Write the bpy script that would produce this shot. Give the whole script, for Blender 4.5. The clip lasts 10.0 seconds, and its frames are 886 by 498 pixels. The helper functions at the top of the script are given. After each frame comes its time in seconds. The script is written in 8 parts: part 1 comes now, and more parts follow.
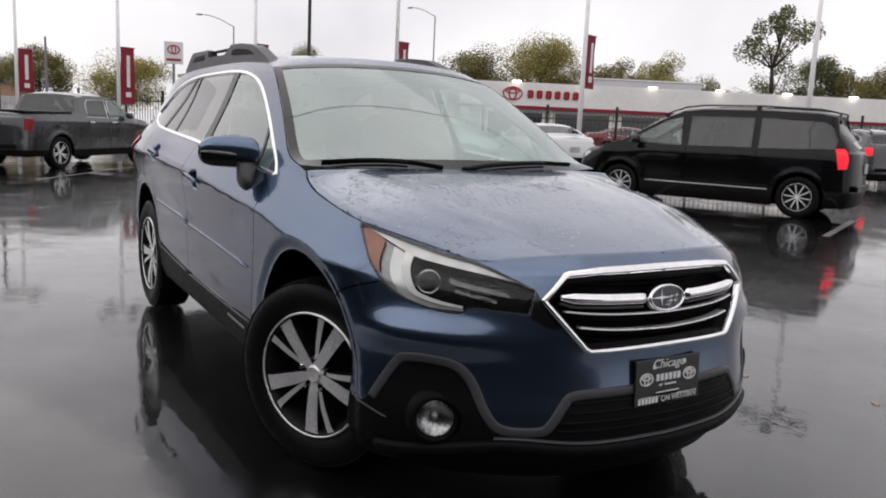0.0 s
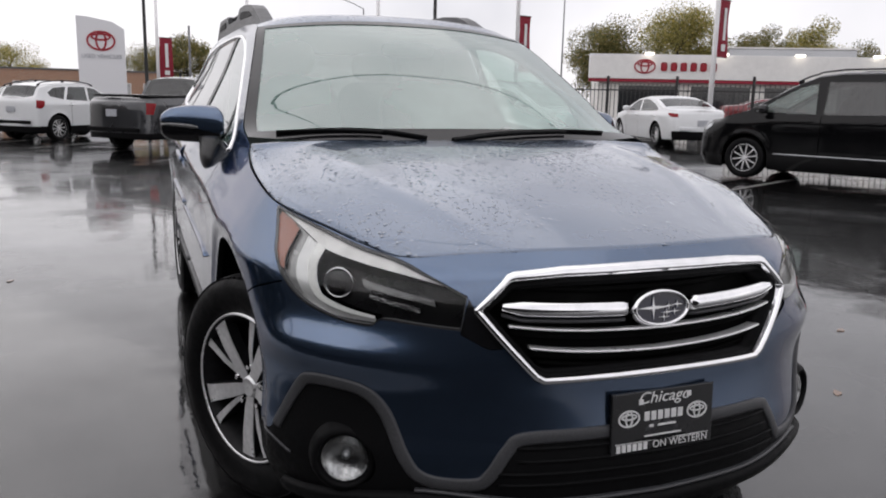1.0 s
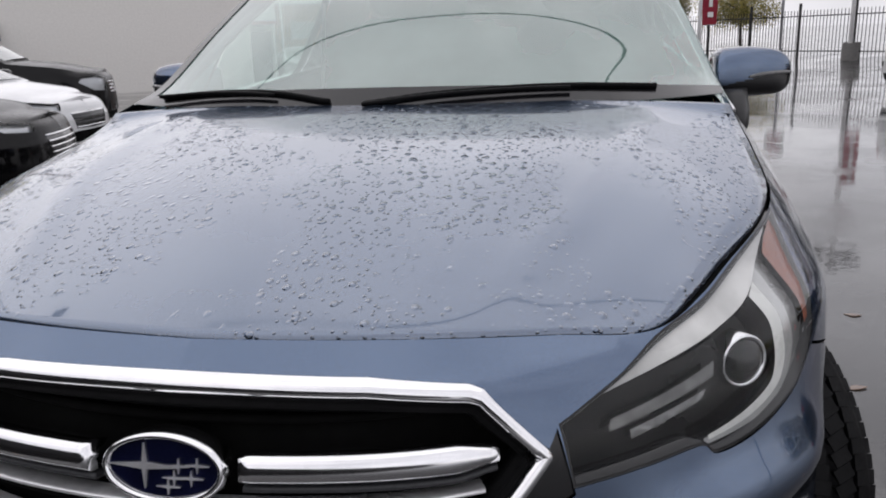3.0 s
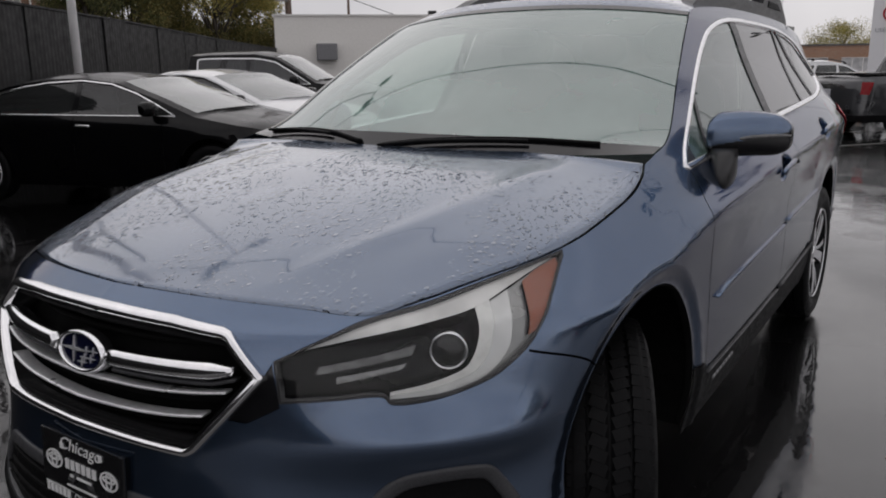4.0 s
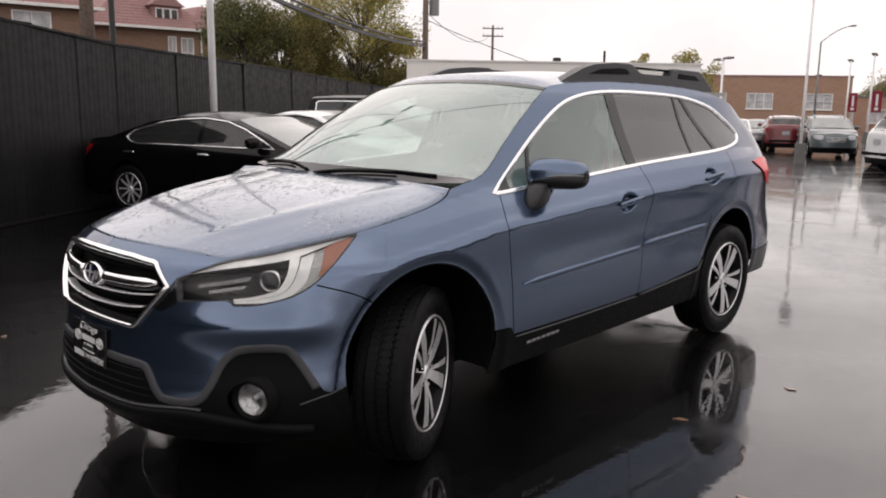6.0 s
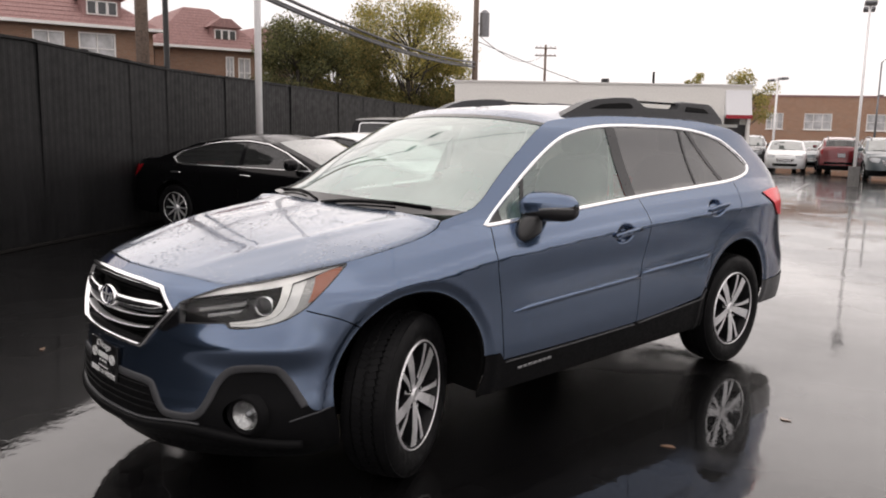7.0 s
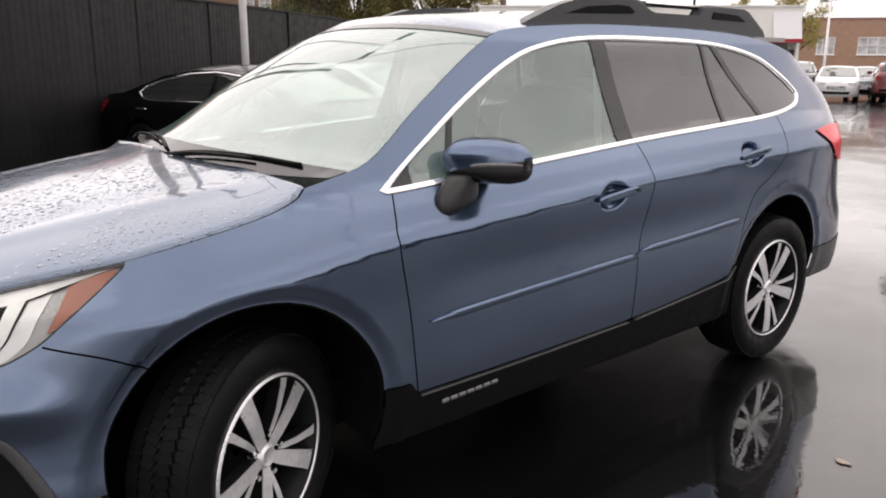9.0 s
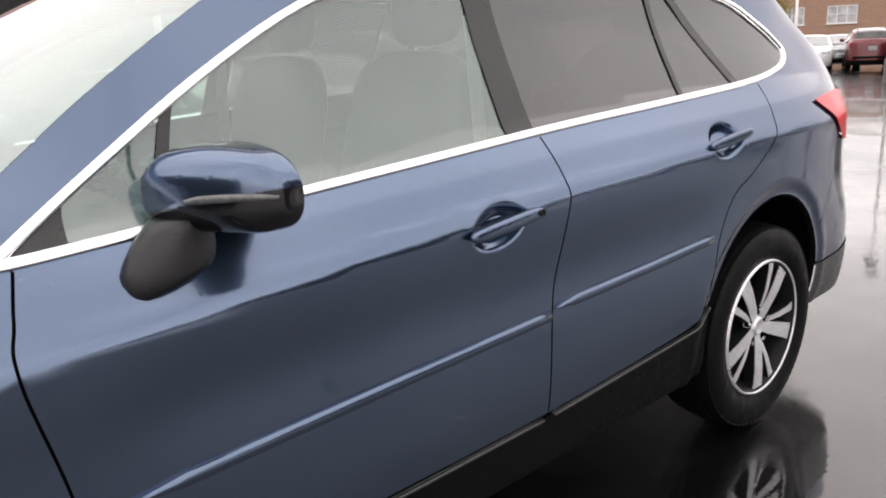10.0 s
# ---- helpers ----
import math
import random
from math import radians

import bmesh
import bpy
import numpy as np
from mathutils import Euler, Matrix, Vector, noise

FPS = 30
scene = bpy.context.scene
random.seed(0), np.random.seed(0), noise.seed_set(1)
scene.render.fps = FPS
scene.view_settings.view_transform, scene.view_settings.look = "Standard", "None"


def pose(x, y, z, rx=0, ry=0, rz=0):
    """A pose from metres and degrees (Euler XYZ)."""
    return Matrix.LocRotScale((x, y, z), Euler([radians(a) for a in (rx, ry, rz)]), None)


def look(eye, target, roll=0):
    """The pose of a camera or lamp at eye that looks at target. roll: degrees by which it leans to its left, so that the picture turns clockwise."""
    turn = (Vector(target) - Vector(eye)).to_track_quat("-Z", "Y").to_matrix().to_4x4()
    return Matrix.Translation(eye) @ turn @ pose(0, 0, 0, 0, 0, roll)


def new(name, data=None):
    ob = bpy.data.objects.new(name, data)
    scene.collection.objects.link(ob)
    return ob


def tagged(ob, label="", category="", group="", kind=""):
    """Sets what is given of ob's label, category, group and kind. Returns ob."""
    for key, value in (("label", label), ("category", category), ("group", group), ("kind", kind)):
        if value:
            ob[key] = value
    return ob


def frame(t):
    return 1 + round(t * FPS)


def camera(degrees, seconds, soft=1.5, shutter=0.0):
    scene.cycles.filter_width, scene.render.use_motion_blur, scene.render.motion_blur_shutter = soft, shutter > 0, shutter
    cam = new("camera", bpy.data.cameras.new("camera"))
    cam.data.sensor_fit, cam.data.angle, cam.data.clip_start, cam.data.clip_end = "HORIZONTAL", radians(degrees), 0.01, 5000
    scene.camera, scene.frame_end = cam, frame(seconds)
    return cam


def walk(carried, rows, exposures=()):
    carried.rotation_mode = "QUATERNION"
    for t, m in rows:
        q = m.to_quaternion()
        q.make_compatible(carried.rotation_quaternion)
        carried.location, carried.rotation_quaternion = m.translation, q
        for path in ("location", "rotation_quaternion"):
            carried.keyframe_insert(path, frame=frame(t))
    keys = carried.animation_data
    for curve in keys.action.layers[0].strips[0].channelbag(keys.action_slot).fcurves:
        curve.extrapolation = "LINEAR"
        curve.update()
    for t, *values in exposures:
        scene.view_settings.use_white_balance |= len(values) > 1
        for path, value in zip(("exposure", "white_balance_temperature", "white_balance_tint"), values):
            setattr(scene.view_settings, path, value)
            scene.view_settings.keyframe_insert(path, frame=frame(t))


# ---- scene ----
cam = camera(58.0, 10.0, soft=1.9, shutter=0.0)

PATH = [
    (0, (4.096, -1.957, 1.318), (2.416, -0.918, 1.002), 2.7),
    (0.5, (4.013, -1.591, 1.314), (2.259, -0.687, 0.989), 1.9),
    (1, (3.834, -1.174, 1.272), (2.013, -0.438, 0.894), 1.3),
    (1.5, (3.623, -0.771, 1.249), (1.76, -0.278, 0.711), -0.1),
    (2, (3.41, -0.312, 1.246), (1.519, -0.077, 0.64), -0.2),
    (2.5, (3.144, 0.094, 1.247), (1.259, 0.111, 0.579), -1.0),
    (2.7, (3.065, 0.251, 1.246), (1.162, 0.11, 0.648), -1.9),
    (3.8, (3.201, 1.298, 1.371), (1.523, 0.315, 0.904), -0.3),
    (4, (3.218, 1.51, 1.361), (1.596, 0.428, 0.914), -0.6),
    (4.5, (3.286, 1.988, 1.401), (1.74, 0.786, 0.995), 1.3),
    (5, (3.422, 2.396, 1.433), (1.888, 1.169, 1.056), 2.1),
    (5.5, (3.5, 2.761, 1.451), (2.018, 1.461, 1.113), 1.6),
    (5.7, (3.529, 2.89, 1.422), (2.078, 1.557, 1.08), 1.2),
    (6.8, (3.579, 3.339, 1.52), (2.219, 1.91, 1.192), 0.9),
    (7, (3.497, 3.371, 1.524), (2.166, 1.91, 1.214), 1.1),
    (7.5, (3.322, 3.445, 1.529), (2.036, 1.941, 1.235), 1.7),
    (8, (3.099, 3.31, 1.497), (1.814, 1.812, 1.168), 2.5),
    (8.5, (2.753, 3.017, 1.48), (1.475, 1.529, 1.087), 1.9),
    (9, (2.264, 2.729, 1.464), (1.024, 1.233, 0.991), 0.3),
    (9.5, (1.715, 2.401, 1.408), (0.401, 0.97, 0.937), 0.1),
    (10, (1.151, 2.111, 1.355), (-0.118, 0.646, 0.86), -2.6),
]
walk(cam, [(t, look(eye, target, roll)) for t, eye, target, roll in PATH],
     exposures=[(0, 0.31, 6550, 13), (1, 0.34, 6450, 13), (2.5, 0.48, 6350, 14), (3.8, -0.25, 6450, 13), (4.5, -0.15, 6650, 14), (5, 0.08, 6750, 14), (5.5, 0.33, 6850, 15), (7, 0.65, 6950, 15), (7.5, 0.75, 6950, 15), (8.7, 0.80, 6950, 15), (10, 1.08, 6850, 15)])

# ---- world and sun: an overcast, wet day ----
world = bpy.data.worlds.new("overcast_sky")
scene.world = world
world.use_nodes = True
wt = world.node_tree
wt.nodes.clear()
w_out = wt.nodes.new("ShaderNodeOutputWorld")
w_bg = wt.nodes.new("ShaderNodeBackground")
w_sky = wt.nodes.new("ShaderNodeTexSky")
w_sky.sky_type, w_sky.sun_disc = "NISHITA", False
w_sky.sun_elevation, w_sky.sun_rotation = radians(40), radians(120)
w_dim = wt.nodes.new("ShaderNodeMix")
w_dim.data_type = "RGBA"
w_dim.inputs["Factor"].default_value = 0.93
w_scale = wt.nodes.new("ShaderNodeMix")
w_scale.data_type, w_scale.blend_type = "RGBA", "MULTIPLY"
w_scale.inputs["Factor"].default_value = 1.0
w_scale.inputs["B"].default_value = (0.08, 0.08, 0.08, 1)
wt.links.new(w_sky.outputs[0], w_scale.inputs["A"])
w_co = wt.nodes.new("ShaderNodeTexCoord")
w_noise = wt.nodes.new("ShaderNodeTexNoise")
w_noise.inputs["Scale"].default_value = 2.6
w_noise.inputs["Detail"].default_value = 5
w_ramp = wt.nodes.new("ShaderNodeValToRGB")
w_ramp.color_ramp.elements[0].position, w_ramp.color_ramp.elements[0].color = 0.34, (0.66, 0.655, 0.675, 1)
w_ramp.color_ramp.elements[1].position, w_ramp.color_ramp.elements[1].color = 0.62, (0.89, 0.875, 0.88, 1)
wt.links.new(w_co.outputs["Generated"], w_noise.inputs["Vector"])
wt.links.new(w_noise.outputs["Fac"], w_ramp.inputs["Fac"])
wt.links.new(w_scale.outputs["Result"], w_dim.inputs["A"])
wt.links.new(w_ramp.outputs["Color"], w_dim.inputs["B"])
wt.links.new(w_dim.outputs["Result"], w_bg.inputs["Color"])
w_bg.inputs["Strength"].default_value = 1.0
wt.links.new(w_bg.outputs[0], w_out.inputs["Surface"])
sun_data = bpy.data.lights.new("sun", "SUN")
sun_data.energy, sun_data.angle, sun_data.color = 0.5, radians(110), (1.0, 0.97, 0.93)
sun = new("sun", sun_data)
sun.matrix_world = look((0, 0, 30), (12, 14, 0))

# ---- helpers of this scene ----
def part(name, bm, material, parent, label="", smooth=False):
    """Links a bmesh as one mesh object under a thing or under a part."""
    me = bpy.data.meshes.new(name)
    bmesh.ops.recalc_face_normals(bm, faces=bm.faces)
    bm.to_mesh(me)
    bm.free()
    me.materials.append(material)
    me.polygons.foreach_set("use_smooth", [smooth] * len(me.polygons))
    ob = new(name, me)
    ob.parent = parent
    return tagged(ob, label)


def raw(name, verts, faces, material, parent=None, label="", normals=None, smooth=True):
    """Links plain vertices and faces as one mesh object, with its own normals where given."""
    me = bpy.data.meshes.new(name)
    me.from_pydata([tuple(map(float, v)) for v in verts], [], [tuple(int(i) for i in f) for f in faces])
    me.materials.append(material)
    me.polygons.foreach_set("use_smooth", [smooth] * len(me.polygons))
    if normals is not None:
        me.normals_split_custom_set_from_vertices([tuple(map(float, n)) for n in normals])
    me.update()
    ob = new(name, me)
    if parent:
        ob.parent = parent
    return tagged(ob, label)


def thing(name, label, category, m=None, group="", kind=""):
    ob = new(name)
    ob.empty_display_size = 0.1
    if m is not None:
        ob.matrix_world = m
    return tagged(ob, label, category, group, kind)


def bm_box(size, m=None, bevel=0.0, bm=None):
    bm = bm or bmesh.new()
    made = bmesh.ops.create_cube(bm, size=1)["verts"]
    bmesh.ops.scale(bm, vec=size, verts=made)
    if bevel:
        es = list({e for v in made for e in v.link_edges})
        made = [v for v in bmesh.ops.bevel(bm, geom=es, offset=bevel, segments=2, affect="EDGES", profile=0.5)["verts"]]
        made = list({v for v in bm.verts if v.is_valid}) if m is not None and len(bm.verts) == len(made) else made
    if m is not None:
        bmesh.ops.transform(bm, matrix=m, verts=made)
    return bm


def bm_tube(a, b, r0, r1, n=12, bm=None):
    bm = bm or bmesh.new()
    a, b = Vector(a), Vector(b)
    m = Matrix.Translation((a + b) / 2) @ (b - a).to_track_quat("Z", "Y").to_matrix().to_4x4()
    bmesh.ops.create_cone(bm, cap_ends=True, segments=n, radius1=r0, radius2=r1, depth=(b - a).length, matrix=m)
    return bm


def lathe(profile, n=48, axis="y"):
    """A turned body: rows of (along, radius), turned about the axis."""
    verts, faces = [], []
    for a, r in profile:
        for k in range(n):
            c, s = math.cos(2 * math.pi * k / n) * r, math.sin(2 * math.pi * k / n) * r
            verts.append((c, a, s) if axis == "y" else (c, s, a))
    for i in range(len(profile) - 1):
        for k in range(n):
            faces.append((i * n + k, i * n + (k + 1) % n, (i + 1) * n + (k + 1) % n, (i + 1) * n + k))
    return verts, faces


def bm_from(verts, faces, bm=None):
    bm = bm or bmesh.new()
    vs = [bm.verts.new(v) for v in verts]
    for f in faces:
        try:
            bm.faces.new([vs[i] for i in f])
        except ValueError:
            pass
    return bm


def bm_prism(outline, depth, m=None, bm=None, bevel=0.0):
    """An outline of (a, b) pushed out from -depth / 2 to depth / 2 along its third axis, put in place by m."""
    bm = bm or bmesh.new()
    n = len(outline)
    vs = [bm.verts.new((a, b, d)) for d in (-depth / 2, depth / 2) for a, b in outline]
    made = [bm.faces.new(vs[:n][::-1]), bm.faces.new(vs[n:])]
    made += [bm.faces.new((vs[k], vs[(k + 1) % n], vs[n + (k + 1) % n], vs[n + k])) for k in range(n)]
    if bevel:
        es = list({e for f in made[:2] for e in f.edges})
        bmesh.ops.bevel(bm, geom=es, offset=bevel, segments=2, affect="EDGES", profile=0.5)
        vs = [v for v in bm.verts]
    if m is not None:
        bmesh.ops.transform(bm, matrix=m, verts=[v for v in vs if v.is_valid])
    return bm


# ---- materials ----
def nodes_of(name):
    m = bpy.data.materials.new(name)
    m.use_nodes = True
    return m, m.node_tree, m.node_tree.nodes["Principled BSDF"]


def node(tree, kind, **values):
    n = tree.nodes.new(kind)
    for k, v in values.items():
        n.inputs[k.replace("_", " ")].default_value = v
    return n


def ramp_node(tree, source, stops):
    r = tree.nodes.new("ShaderNodeValToRGB")
    while len(r.color_ramp.elements) < len(stops):
        r.color_ramp.elements.new(0.5)
    for e, (p, c) in zip(r.color_ramp.elements, stops):
        e.position = p
        e.color = (*c, 1) if isinstance(c, tuple) else (c, c, c, 1)
    tree.links.new(source, r.inputs["Fac"])
    return r.outputs["Color"]


def noise_node(tree, scale, detail=4, rough=0.55, stretch=None):
    co = tree.nodes.new("ShaderNodeTexCoord")
    src = co.outputs["Object"]
    if stretch:
        mp = tree.nodes.new("ShaderNodeMapping")
        mp.inputs["Scale"].default_value = stretch
        tree.links.new(src, mp.inputs["Vector"])
        src = mp.outputs["Vector"]
    n = node(tree, "ShaderNodeTexNoise", Scale=scale, Detail=detail, Roughness=rough)
    tree.links.new(src, n.inputs["Vector"])
    return n.outputs["Fac"]


def bump(tree, b, height, strength, distance):
    n = node(tree, "ShaderNodeBump", Strength=strength, Distance=distance)
    tree.links.new(height, n.inputs["Height"])
    tree.links.new(n.outputs["Normal"], b.inputs["Normal"])
    return n


def plain(name, colour, rough=0.5, metal=0.0, grain=0.0, scale=40, coat=0.0, spread=0.25, spec=0.5):
    """A surface with a slight unevenness of colour, gloss and relief."""
    m, t, b = nodes_of(name)
    f = noise_node(t, scale, 5)
    lo, hi = tuple(c * (1 - spread) for c in colour), tuple(min(1, c * (1 + spread)) for c in colour)
    t.links.new(ramp_node(t, f, [(0.3, lo), (0.7, hi)]), b.inputs["Base Color"])
    t.links.new(ramp_node(t, noise_node(t, scale * 0.21, 3), [(0.3, max(0.02, rough * 0.75)), (0.7, min(1, rough * 1.25))]), b.inputs["Roughness"])
    b.inputs["Metallic"].default_value = metal
    b.inputs["Coat Weight"].default_value = coat
    b.inputs["Coat Roughness"].default_value = 0.04
    b.inputs["Specular IOR Level"].default_value = spec
    if grain:
        bump(t, b, f, grain, 0.002)
    return m


def car_paint(name, colour, metal=0.6, rough=0.32, drops=0.0, coat=1.0, spec=0.3, coat_ior=1.6, edge=(1, 1, 1)):
    """Wet lacquer over paint; drops: how many beads of rain stand on it."""
    m, t, b = nodes_of(name)
    flake = noise_node(t, 900, 2)
    dirt = noise_node(t, 3.5, 6)
    base = ramp_node(t, flake, [(0.3, tuple(c * 0.8 for c in colour)), (0.7, tuple(min(1, c * 1.2) for c in colour))])
    t.links.new(base, b.inputs["Base Color"])
    b.inputs["Metallic"].default_value = metal
    t.links.new(ramp_node(t, dirt, [(0.35, rough * 0.85), (0.65, rough * 1.15)]), b.inputs["Roughness"])
    b.inputs["Coat Weight"].default_value = coat
    b.inputs["Coat IOR"].default_value = coat_ior
    b.inputs["Specular IOR Level"].default_value = spec
    # metal flakes keep their colour at a glancing view
    b.inputs["Specular Tint"].default_value = (*edge, 1)
    t.links.new(ramp_node(t, dirt, [(0.35, 0.03), (0.7, 0.09)]), b.inputs["Coat Roughness"])
    if drops:
        co = t.nodes.new("ShaderNodeTexCoord")
        mp = t.nodes.new("ShaderNodeMapping")
        mp.inputs["Scale"].default_value = (0.8, 1.0, 1.0)
        t.links.new(co.outputs["Object"], mp.inputs["Vector"])
        heights = []
        for scale, size in ((42.0, 0.27), (95.0, 0.27)):
            v = node(t, "ShaderNodeTexVoronoi", Scale=scale, Randomness=1.0)
            t.links.new(mp.outputs["Vector"], v.inputs["Vector"])
            heights.append(ramp_node(t, v.outputs["Distance"], [(0.0, 1.0), (size * 0.6, 0.75), (size, 0.0)]))
        where = ramp_node(t, noise_node(t, 5.0, 5, 0.65, (0.35, 1.0, 1.0)), [(0.45, 0.0), (0.55, 1.0)])
        add = t.nodes.new("ShaderNodeMix")
        add.data_type, add.blend_type = "RGBA", "LIGHTEN"
        add.inputs["Factor"].default_value = 1.0
        t.links.new(heights[0], add.inputs["A"])
        t.links.new(heights[1], add.inputs["B"])
        mul = t.nodes.new("ShaderNodeMix")
        mul.data_type, mul.blend_type = "RGBA", "MULTIPLY"
        mul.inputs["Factor"].default_value = 1.0
        t.links.new(add.outputs["Result"], mul.inputs["A"])
        t.links.new(where, mul.inputs["B"])
        n = node(t, "ShaderNodeBump", Strength=drops, Distance=0.007)
        t.links.new(mul.outputs["Result"], n.inputs["Height"])
        t.links.new(n.outputs["Normal"], b.inputs["Coat Normal"])
        t.links.new(n.outputs["Normal"], b.inputs["Normal"])
    return m


def pane(name, tint, ior=1.5, gloss_rough=0.01, beads=0.0, mist_sheen=0.0, fog=(0.8, 0.84, 0.82)):
    """Window glass: tinted light through, a mirror by Fresnel, and a pale veil: fog on the inside, and sky sheen put in
    as colour.
    """
    m = bpy.data.materials.new(name)
    m.use_nodes = True
    t = m.node_tree
    t.nodes.clear()
    out = t.nodes.new("ShaderNodeOutputMaterial")
    mix = t.nodes.new("ShaderNodeMixShader")
    clear = node(t, "ShaderNodeBsdfTransparent", Color=(*tint, 1))
    gloss = node(t, "ShaderNodeBsdfGlossy", Roughness=gloss_rough, Color=(1, 1, 1, 1))
    # the mirror share by angle: r0 straight on, rising to one at a glancing view
    r0 = ((ior - 1) / (ior + 1)) ** 2
    lw = node(t, "ShaderNodeLayerWeight", Blend=0.5)
    power = t.nodes.new("ShaderNodeMath")
    power.operation = "POWER"
    power.inputs[1].default_value = 5.0
    t.links.new(lw.outputs["Facing"], power.inputs[0])
    fr = t.nodes.new("ShaderNodeMath")
    fr.operation = "MULTIPLY_ADD"
    fr.inputs[1].default_value, fr.inputs[2].default_value = 1 - r0, r0
    t.links.new(power.outputs[0], fr.inputs[0])
    if beads:
        n = node(t, "ShaderNodeBump", Strength=beads, Distance=0.001)
        t.links.new(noise_node(t, 60, 3), n.inputs["Height"])
        t.links.new(n.outputs["Normal"], gloss.inputs["Normal"])
    t.links.new(fr.outputs[0], mix.inputs[0])
    if mist_sheen:
        # the veil: inside fog, and sky reflection laid in as a pale diffuse colour
        veil, soft, haze = t.nodes.new("ShaderNodeMixShader"), node(t, "ShaderNodeBsdfTranslucent", Color=(*fog, 1)), node(t, "ShaderNodeBsdfDiffuse", Color=(*fog, 1))
        half = t.nodes.new("ShaderNodeMixShader")
        t.links.new(soft.outputs[0], half.inputs[1])
        t.links.new(haze.outputs[0], half.inputs[2])
        t.links.new(ramp_node(t, noise_node(t, 2.2, 4), [(0.3, mist_sheen * 0.85), (0.7, mist_sheen * 1.15)]), veil.inputs[0])
        t.links.new(clear.outputs[0], veil.inputs[1])
        t.links.new(half.outputs[0], veil.inputs[2])
        clear = veil
    t.links.new(clear.outputs[0], mix.inputs[1])
    t.links.new(gloss.outputs[0], mix.inputs[2])
    t.links.new(mix.outputs[0], out.inputs["Surface"])
    return m


M = {}
M["blue"] = car_paint("blue_metallic_paint", (0.090, 0.138, 0.226), 0.92, 0.20, drops=0.04, coat_ior=1.68, edge=(0.16, 0.18, 0.22))
M["blue_wet"] = car_paint("blue_metallic_paint_with_rain_beads", (0.105, 0.148, 0.225), 0.85, 0.26, drops=1.0, coat_ior=2.05)
M["black_paint"] = car_paint("black_car_paint", (0.0025, 0.0025, 0.003), 0.0, 0.3, coat=0.35, spec=0.04)
M["grey_paint"] = car_paint("dark_grey_car_paint", (0.045, 0.046, 0.050), 0.7, 0.3)
M["white_paint"] = car_paint("white_car_paint", (0.72, 0.73, 0.74), 0.0, 0.35)
M["red_paint"] = car_paint("red_car_paint", (0.15, 0.008, 0.013), 0.3, 0.35)
M["slate_paint"] = car_paint("slate_car_paint", (0.08, 0.10, 0.11), 0.5, 0.35)
M["silver_paint"] = car_paint("silver_car_paint", (0.42, 0.43, 0.45), 0.7, 0.35)
M["cladding"] = plain("black_grained_plastic", (0.006, 0.006, 0.0065), 0.48, grain=0.4, scale=260, spec=0.07)
M["trim_grey"] = plain("dark_grey_satin_plastic", (0.040, 0.041, 0.045), 0.38, grain=0.3, scale=300)
M["edge_grey"] = plain("dark_satin_edge_plastic", (0.055, 0.056, 0.060), 0.40, grain=0.3, scale=300, spec=0.3)
M["pillar_black"] = plain("satin_black_pillar", (0.02, 0.02, 0.021), 0.35, grain=0.2, scale=300)
M["gloss_black"] = plain("gloss_black_trim", (0.006, 0.006, 0.007), 0.14, coat=0.15)
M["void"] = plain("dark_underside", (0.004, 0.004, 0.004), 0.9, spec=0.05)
M["chrome"] = plain("chrome", (0.93, 0.93, 0.94), 0.12, metal=1.0, spread=0.05, scale=25)
M["satin"] = plain("satin_machined_alloy", (0.82, 0.82, 0.83), 0.34, metal=0.65, spread=0.10, scale=60)
M["rim_edge"] = plain("grey_painted_rim_edge", (0.20, 0.20, 0.205), 0.4, metal=0.3, spread=0.10, scale=60)
M["alloy_dark"] = plain("dark_painted_alloy", (0.010, 0.010, 0.011), 0.45, spec=0.15)
M["rubber"] = plain("tyre_rubber", (0.005, 0.005, 0.0055), 0.5, grain=0.5, scale=150, spec=0.12)
# windscreens and far windows: the pale green-grey veil colour mostly paints in reflected sky
M["glass_front"] = pane("windscreen_glass", (0.72, 0.82, 0.78), 3.0, 0.012, beads=0.02, mist_sheen=0.38, fog=(0.54, 0.90, 0.79))
M["glass_side"] = pane("green_tinted_glass", (0.74, 0.86, 0.80), 2.2, mist_sheen=0.24, fog=(0.56, 0.84, 0.74))
M["glass_dark"] = pane("privacy_glass", (0.14, 0.135, 0.135), 2.1, mist_sheen=0.03)
M["screen_far"] = pane("far_windscreen", (0.5, 0.56, 0.54), 2.7, mist_sheen=0.40, fog=(0.66, 0.74, 0.71))
M["glass_far"] = pane("dark_car_window", (0.16, 0.165, 0.165), 1.7, mist_sheen=0.10, fog=(0.42, 0.44, 0.44))
M["glass_pale"] = pane("pale_green_car_window", (0.5, 0.58, 0.55), 1.6, mist_sheen=0.16, fog=(0.76, 0.85, 0.82))
M["lens_clear"] = pane("clear_lamp_cover", (0.95, 0.96, 0.96), 1.36)
M["amber"] = plain("amber_reflector", (0.25, 0.060, 0.022), 0.18, coat=0.6, grain=0.4, scale=300)
M["tail_bright"] = plain("bright_red_lamp_lens", (0.80, 0.03, 0.045), 0.2, grain=0.3, scale=220, spec=0.3)
M["tail_red"] = plain("red_tail_lamp_lens", (0.24, 0.004, 0.008), 0.2, spec=0.3, grain=0.3, scale=220)
M["signal_grey"] = plain("smoked_signal_strip", (0.13, 0.13, 0.13), 0.2, coat=0.6, spread=0.3, scale=60)
M["lamp_white"] = plain("white_light_guide", (0.72, 0.72, 0.69), 0.25, coat=0.4, spread=0.08)
